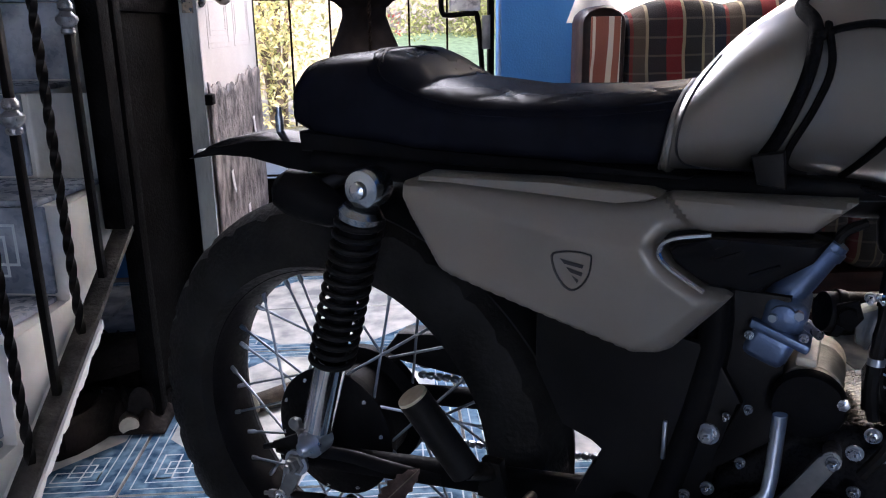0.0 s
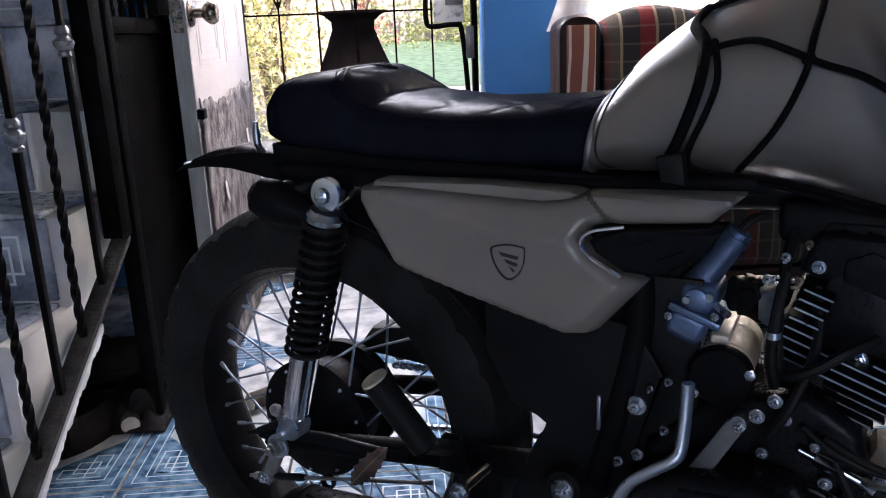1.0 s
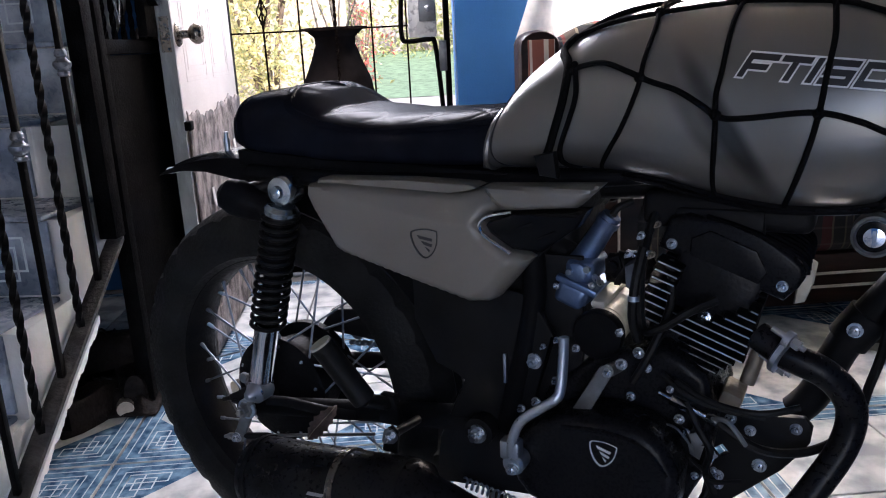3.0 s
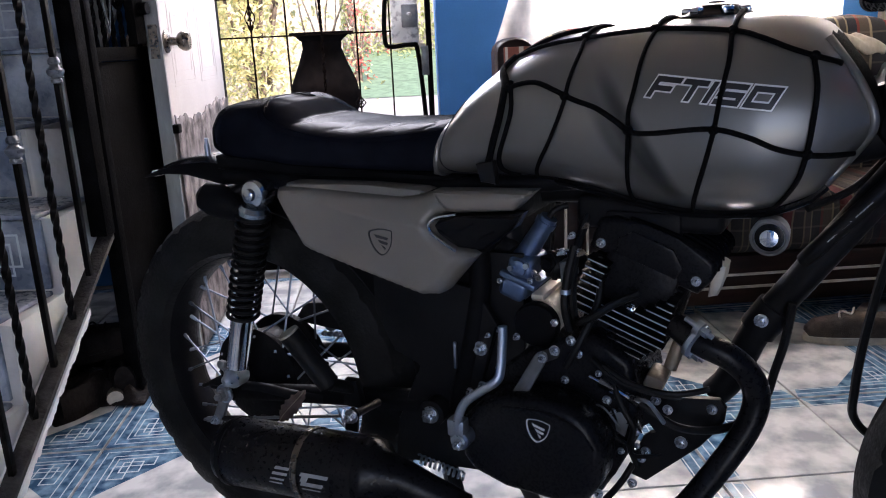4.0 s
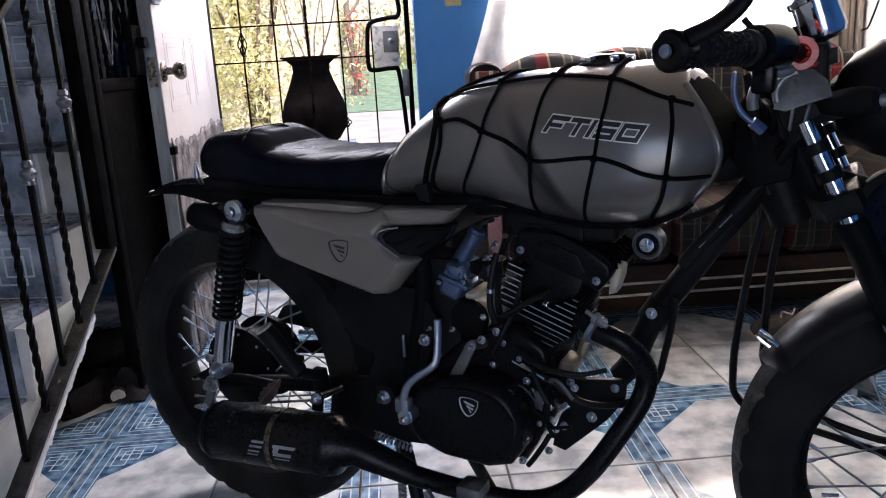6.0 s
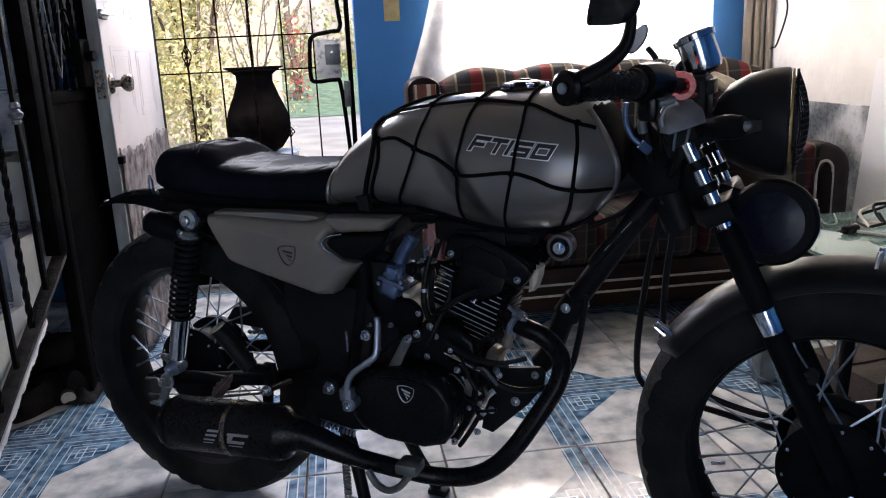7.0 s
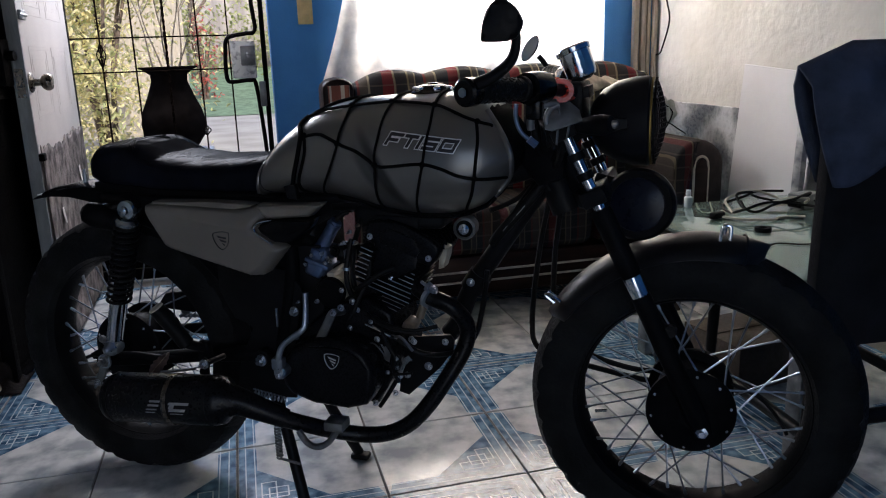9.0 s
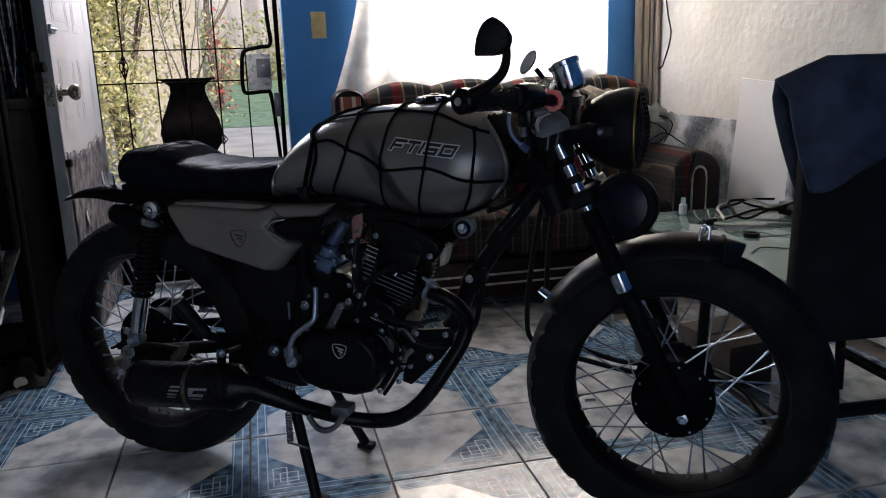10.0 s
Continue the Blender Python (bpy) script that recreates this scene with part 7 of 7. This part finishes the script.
for k in range(9):
    x0, z0 = rng.uniform(0.6, 0.66), rng.uniform(0.36, 0.425)
    pts = [(x0, -0.11, z0), (x0 + rng.uniform(0.0, 0.025), -0.118 - rng.uniform(0, 0.008), z0 - rng.uniform(-0.01, 0.02)), (x0 + rng.uniform(0.02, 0.05), -0.112, z0 - rng.uniform(0.0, 0.045))]
    part("linkage", Geo().add(tube(smooth(pts, 4), rng.choice((0.0015, 0.002, 0.003)), 6)), rng.choice(("black", "hose", "zinc", "hose")), bike)
part("shift_gasket", Geo().add(prism([(0.632, 0.402), (0.646, 0.408), (0.654, 0.396), (0.648, 0.372), (0.637, 0.378)], -0.1155, -0.1135, 0.0008)), "zinc", bike, "grey metal bracket plate")
part("tyre_valve", Geo().add(rod((1.045, -0.012, 0.262), (1.068, -0.012, 0.266), 0.003)), "chrome", bike)

loom = part("printed_hose", Geo().add(tube(smooth([(0.95, -0.015, 0.733), (0.9074, -0.02, 0.6819), (0.8607, -0.02, 0.628), (0.84, -0.01, 0.6)], 6), 0.0105, 12)), "hose", bike, "black hose with pale printed marks")
for k in range(13):
    if k not in (3, 7):
        x, z = 0.864 + 0.0034 * k, 0.6312 + 0.00395 * k
        part("print_bar", Geo().add(box(x, x + 0.0013, -0.0312, -0.031, z, z + 0.0045), Matrix.Translation((x, 0, z)) @ Matrix.Rotation(radians(40), 4, "Y") @ Matrix.Translation((-x, 0, -z))), "muted", loom)

ign = part("ignition_lock", Geo().add(lathe([(0.02, -0.03), (0.0215, 0), (0.0215, 0.004), (0.0185, 0.006), (0.0165, 0.002)], 36, facing(0.806, -0.095, 0.648, SIDE))), "zinc", bike, "round ignition lock with a grey bezel")
part("lock_barrel", Geo().add(lathe([(0.0162, 0.0), (0.0162, 0.003), (0.0105, 0.004)], 30, facing(0.806, -0.095, 0.648, SIDE))), "gloss", ign)
part("key_slot", Geo().add(lathe([(0.0103, 0.003), (0.01, 0.008), (0.004, 0.0092)], 24, facing(0.806, -0.095, 0.648, SIDE))).add(box(0.804, 0.808, -0.1065, -0.1045, 0.64, 0.656)), "chrome", ign)

# ---- exhaust ----
pipe = smooth([(0.7, -0.078, 0.522), (0.733, -0.091, 0.507), (0.77, -0.09, 0.492), (0.793, -0.08, 0.466), (0.801, -0.072, 0.434), (0.792, -0.08, 0.395), (0.764, -0.1, 0.345), (0.728, -0.116, 0.29), (0.69, -0.125, 0.249), (0.645, -0.13, 0.225), (0.59, -0.14, 0.22), (0.53, -0.165, 0.236), (0.49, -0.192, 0.257), (0.45, -0.215, 0.277)], 7)
ex = part("exhaust_pipe", Geo().add(tube(pipe, 0.0165, 20)), "exhaust", bike, "satin black bent exhaust pipe")
FLANGE = facing(0.727, -0.089, 0.509, (0.86, -0.3, -0.42))
across = Vector((0.012, -0.028, 0.038)).normalized()
fl = part("exhaust_flange", Geo().add(lathe([(0.0205, -0.004), (0.0235, -0.002), (0.0235, 0.004), (0.0195, 0.006)], 28, FLANGE)), "steel", ex, "dull steel exhaust flange")
for k in (-1, 1):
    p = Vector((0.727, -0.089, 0.509)) + across * (0.029 * k)
    out = Vector((0.86, -0.3, -0.42)).normalized()
    part("flange_lug", Geo().add(rod(p - out * 0.004, p + out * 0.004, 0.0095, n=16)), "steel", fl)
    part("flange_stud", Geo().add(rod(p - out * 0.02, p + out * 0.02, 0.0035)).add(rod(p + out * 0.005, p + out * 0.014, 0.0065, n=6)), "steel", fl)
def muffler_axis(x):
    return Vector((x, -0.2525 + 0.03 * x, 0.297 + 0.055 * x))


muf = part("muffler", Geo().add(tube([muffler_axis(x) for x in (0.082, 0.086, 0.097, 0.33, 0.346, 0.358)] + [(0.38, -0.238, 0.314), (0.41, -0.232, 0.302), (0.46, -0.21, 0.274)], [0.03, 0.046, 0.05, 0.05, 0.047, 0.033, 0.027, 0.024, 0.0195], 40)), "exhaust", bike, "satin black slip-on muffler")
bandm = Matrix.Translation(muffler_axis(0.238)) @ (muffler_axis(1.0) - muffler_axis(0.0)).to_track_quat("Z", "Y").to_matrix().to_4x4()
band = part("muffler_band", Geo().add(ring([(0.0503, -0.005), (0.0517, -0.005), (0.0517, 0.005), (0.0503, 0.005)], 48, bandm)), "bronze", muf, "bare metal muffler strap with slots")
part("end_ring", Geo().add(ring([(0.0503, -0.14), (0.0515, -0.14), (0.0515, -0.133), (0.0503, -0.133)], 48, bandm)), "black", muf)
part("end_ring", Geo().add(ring([(0.0503, 0.086), (0.0515, 0.086), (0.0515, 0.092), (0.0503, 0.092)], 48, bandm)), "black", muf)
part("muffler_hanger", Geo().add(prism([(0.262, 0.345), (0.284, 0.345), (0.288, 0.375), (0.278, 0.384), (0.266, 0.375)], -0.2, -0.194, 0.002)).add(rod((0.277, -0.2, 0.37), (0.277, -0.13, 0.36), 0.006)), "black", muf)
bolt(muf, 0.277, -0.2, 0.37, 0.009, h=0.012)
def on_muffler(x, z, lift):
    r = 0.05 + lift
    return muffler_axis(x) + Vector((0, -math.sqrt(r * r - z * z), z))


for z0 in (-0.018, 0.004):
    part("strap_slot", Geo().add(sheet(3, 6, lambda i, j: on_muffler(0.2365 + 0.003 * i - 0.002, z0 + 0.016 * j, 0.0021), 0.0002)), "ink", band)
# slanted printed marks on both sides of the strap: (start, height, width, thickness)
for a0, h0, w0, h1 in ((0.207, 0.013, 0.024, 0.004), (0.203, 0.005, 0.025, 0.004), (0.199, -0.003, 0.024, 0.003), (0.197, -0.009, 0.022, 0.002), (0.25, 0.009, 0.045, 0.005), (0.25, 0.001, 0.011, 0.008), (0.25, -0.005, 0.036, 0.006), (0.252, -0.011, 0.03, 0.002)):
    part("print_bar", Geo().add(sheet(6, 3, lambda i, j: on_muffler(a0 + w0 * i + 0.5 * (h1 * j), h0 + h1 * j, 0.0004), 0.0003)), "muted", muf, "plain pale printed bar")

# ---- pedal, stand ----
part("brake_pedal", Geo().add(tube(smooth([(0.49, -0.218, 0.255), (0.51, -0.225, 0.236), (0.535, -0.23, 0.232), (0.56, -0.23, 0.246), (0.58, -0.228, 0.275)], 6), 0.0065, 10)), "zinc", bike, "curved steel brake pedal arm")
part("pedal_pad", Geo().add(box(0.562, 0.602, -0.255, -0.215, 0.28, 0.3, 0.005)), "zinc", bike, "grey steel pedal pad")
stand = part("centre_stand", Geo().add(tube(smooth([(0.35, -0.07, 0.29), (0.385, -0.09, 0.2), (0.42, -0.115, 0.1), (0.452, -0.14, 0.012)], 5), 0.0125, 12)).add(tube(smooth([(0.35, 0.07, 0.29), (0.385, 0.09, 0.2), (0.42, 0.115, 0.1), (0.452, 0.14, 0.012)], 5), 0.0125, 12)).add(rod((0.366, -0.08, 0.25), (0.366, 0.08, 0.25), 0.011)), "black", bike, "black centre stand")
for y in (-0.137, 0.137):
    part("stand_foot", Geo().add(box(0.435, 0.48, y - 0.014, y + 0.014, 0.0, 0.014, 0.004)), "black", stand)
coil = [(0.405 + 0.006 * math.cos(math.tau * k / 10), -0.155 + 0.006 * math.sin(math.tau * k / 10), 0.225 - 0.075 * k / 110) for k in range(111)]
part("stand_spring", Geo().add(tube(coil, 0.0022, 6)).add(rod((0.405, -0.155, 0.15), (0.44, -0.135, 0.13), 0.003)).add(rod((0.405, -0.155, 0.225), (0.39, -0.14, 0.28), 0.003)), "zinc", stand, "coil return spring")
part("side_stand", Geo().add(tube([(0.52, 0.12, 0.29), (0.46, 0.13, 0.235), (0.36, 0.14, 0.2)], [0.012, 0.011, 0.009], 10)), "black", bike)
sp = [(0.36 + 0.075 * k / 90, -0.16 + 0.006 * math.sin(math.tau * k / 9), 0.3 - 0.012 * k / 90 + 0.006 * math.cos(math.tau * k / 9)) for k in range(91)]
part("brake_spring", Geo().add(tube(sp, 0.0016, 5)), "steel", bike)
part("sprocket_cover", Geo().add(prism([(0.38, 0.3), (0.46, 0.29), (0.48, 0.36), (0.44, 0.42), (0.38, 0.4)], 0.09, 0.13, 0.008)), "engine", bike)

# ---- dry leaf caught on the brake rod ----
def curled(i, j):
    w = 0.013 * math.sin(math.pi * min(1.0, 0.06 + 0.94 * i)) ** 0.8 * (1 + 0.18 * math.sin(i * 40))
    x, z = 0.094 + 0.052 * i, 0.3 + 0.06 * i
    d = (2 * j - 1) * w
    return x - 0.75 * d, -0.146 - 0.006 * math.sin(i * 5) + 0.004 * (2 * j - 1) ** 2, z + 0.65 * d


dry = thing("dry_leaf", "curled brown dry leaf caught on the brake rod", "leaf", pose(-0.47, 0.84, 0))
part("blade", Geo().add(sheet(18, 6, curled, 0.0006)), "dryleaf", dry, sharp=60)
part("midrib", Geo().add(tube([Vector(curled(k / 10, 0.5)) + Vector((0, -0.001, 0)) for k in range(11)], 0.0007, 5)), "twig", dry)

# ---- elastic net over the tank ----
net = thing("cargo_net", "black elastic cargo net stretched over the fuel tank", "cargo net", pose(-0.47, 0.84, 0))
CORDS = (((0.49, 0.855), (0.484, 0.842), (0.498, 0.826), (0.496, 0.79), (0.479, 0.743), (0.462, 0.718)), ((0.506, 0.83), (0.512, 0.8), (0.504, 0.77), (0.487, 0.732), (0.487, 0.714), (0.512, 0.707), (0.55, 0.705)),
         ((0.501, 0.821), (0.518, 0.827), (0.542, 0.829), (0.569, 0.82), (0.593, 0.81), (0.621, 0.801), (0.645, 0.787), (0.663, 0.775), (0.688, 0.774), (0.746, 0.779), (0.783, 0.771), (0.813, 0.758), (0.843, 0.751), (0.876, 0.748), (0.884, 0.744)),
         ((0.585, 0.876), (0.588, 0.86), (0.584, 0.83), (0.58, 0.802), (0.561, 0.758), (0.526, 0.711)), ((0.67, 0.882), (0.666, 0.86), (0.663, 0.821), (0.659, 0.795), (0.66, 0.767), (0.658, 0.728), (0.652, 0.685)),
         ((0.756, 0.877), (0.759, 0.847), (0.755, 0.813), (0.751, 0.778), (0.743, 0.741), (0.73, 0.7), (0.72, 0.674)), ((0.84, 0.848), (0.846, 0.82), (0.845, 0.786), (0.841, 0.752), (0.832, 0.719), (0.81, 0.683)),
         ((0.49, 0.855), (0.53, 0.868), (0.585, 0.876), (0.659, 0.882), (0.692, 0.882), (0.758, 0.877), (0.788, 0.869), (0.818, 0.857), (0.841, 0.849), (0.86, 0.843), (0.866, 0.84)),
         ((0.45, 0.705), (0.482, 0.706), (0.512, 0.706), (0.587, 0.701), (0.629, 0.693), (0.655, 0.686), (0.699, 0.679), (0.735, 0.673), (0.776, 0.674), (0.808, 0.682)))
for c in CORDS:
    ps = [tank_skin(p.x, p.z, 0.003) for p in smooth([(x, 0, z) for x, z in c], 8)]
    part("cord", Geo().add(tube(ps, 0.0034 if c is not CORDS[0] else 0.0062, 8, flat=0.7)), "cord", net, sharp=60)
for x0, z0, shift in ((0.498, 0.858, 0.02), (0.585, 0.876, 0.0), (0.67, 0.882, 0.0), (0.757, 0.877, 0.0)):
    p = tank_skin(x0, z0, 0.003)
    over = []
    for k in range(21):
        y = p.y * (1 - k / 10)
        x = p.x + shift * (1 - abs(k / 10 - 1)) * 4
        zc, h, w = tank_at(x)
        lo, hi = 0.0, 1.0
        for _ in range(30):
            mid = (lo + hi) / 2
            lo, hi = (mid, hi) if w * (1 - mid ** POW) ** (1 / POW) * crown(x, mid) > abs(y) else (lo, mid)
        over.append(Vector((x, y, zc + h * lo + 0.003)))
    part("cord", Geo().add(tube(over, 0.003, 8)), "cord", net, sharp=60)
for x, z in ((0.582, 0.814), (0.66, 0.777), (0.751, 0.778), (0.842, 0.752), (0.502, 0.822), (0.841, 0.849), (0.757, 0.877), (0.668, 0.882), (0.586, 0.876)):
    part("knot", Geo().add(lathe([(0.002, -0.004), (0.0055, -0.002), (0.0055, 0.002), (0.002, 0.005)], 10, facing(*tank_skin(x, z, 0.004), SIDE))), "cord", net)
part("hook", Geo().add(prism([(0.462, 0.73), (0.486, 0.735), (0.49, 0.705), (0.468, 0.708)], -0.15, -0.135, 0.003)), "hose", net, "black plastic hook")

# ---- floor tiles: pale marble with a blue corner, bands and a knot print ----
S = 0.333
H = S - 0.005


def line(p, q, w, z):
    p, q = Vector((*p, z)), Vector((*q, z))
    n = Vector((-(q - p).y, (q - p).x, 0)).normalized() * (w / 2)
    d = (q - p).normalized() * (w / 2)
    return [p - d - n, q + d - n, q + d + n, p - d + n], [[0, 1, 2, 3]]


g = Geo().add(box(0.0025, H + 0.0025, 0.0025, H + 0.0025, -0.0085, 0.0, 0.0012, 1))
flat = lambda pts, z: ([Vector((a * S, b * S, z)) for a, b in pts], [list(range(len(pts)))])
g.add(flat(((0.012, 0.012), (0.14, 0.012), (0.14, 0.95), (0.012, 0.988)), 0.0003), slot=1)
g.add(flat(((0.14, 0.012), (0.988, 0.012), (0.95, 0.14), (0.14, 0.14)), 0.0003), slot=1)
g.add(flat(((0.14, 0.14), (0.62, 0.14), (0.14, 0.62)), 0.0003), slot=1)
for a in (0.06, 0.125):
    g.add(line((a * S, a * S), (a * S, 0.985 * S), 0.0028, 0.0006), slot=2)
    g.add(line((a * S, a * S), (0.985 * S, a * S), 0.0028, 0.0006), slot=2)
for dx, dy, w, h in ((0.165, 0.165, 0.26, 0.1), (0.165, 0.165, 0.1, 0.26), (0.215, 0.215, 0.13, 0.13)):
    c = [(dx * S, dy * S), ((dx + w) * S, dy * S), ((dx + w) * S, (dy + h) * S), (dx * S, (dy + h) * S)]
    for k in range(4):
        g.add(line(c[k], c[(k + 1) % 4], 0.0034, 0.0006 + 0.00004 * k), slot=2)
tile_mesh = g.mesh("tile", mats_of("tile tileblue tileline"))
for i in range(-6, 5):
    for j in range(-9, 6):
        a = {(1, 0): 0, (0, 0): 1, (0, 1): 2, (1, 1): 3}[(i % 2, j % 2)]
        corner = {0: (i, j), 1: (i + 1, j), 2: (i + 1, j + 1), 3: (i, j + 1)}[a]
        repeat("tile", tile_mesh, floor, pose(corner[0] * S, corner[1] * S, 0, 0, 0, 90 * a))
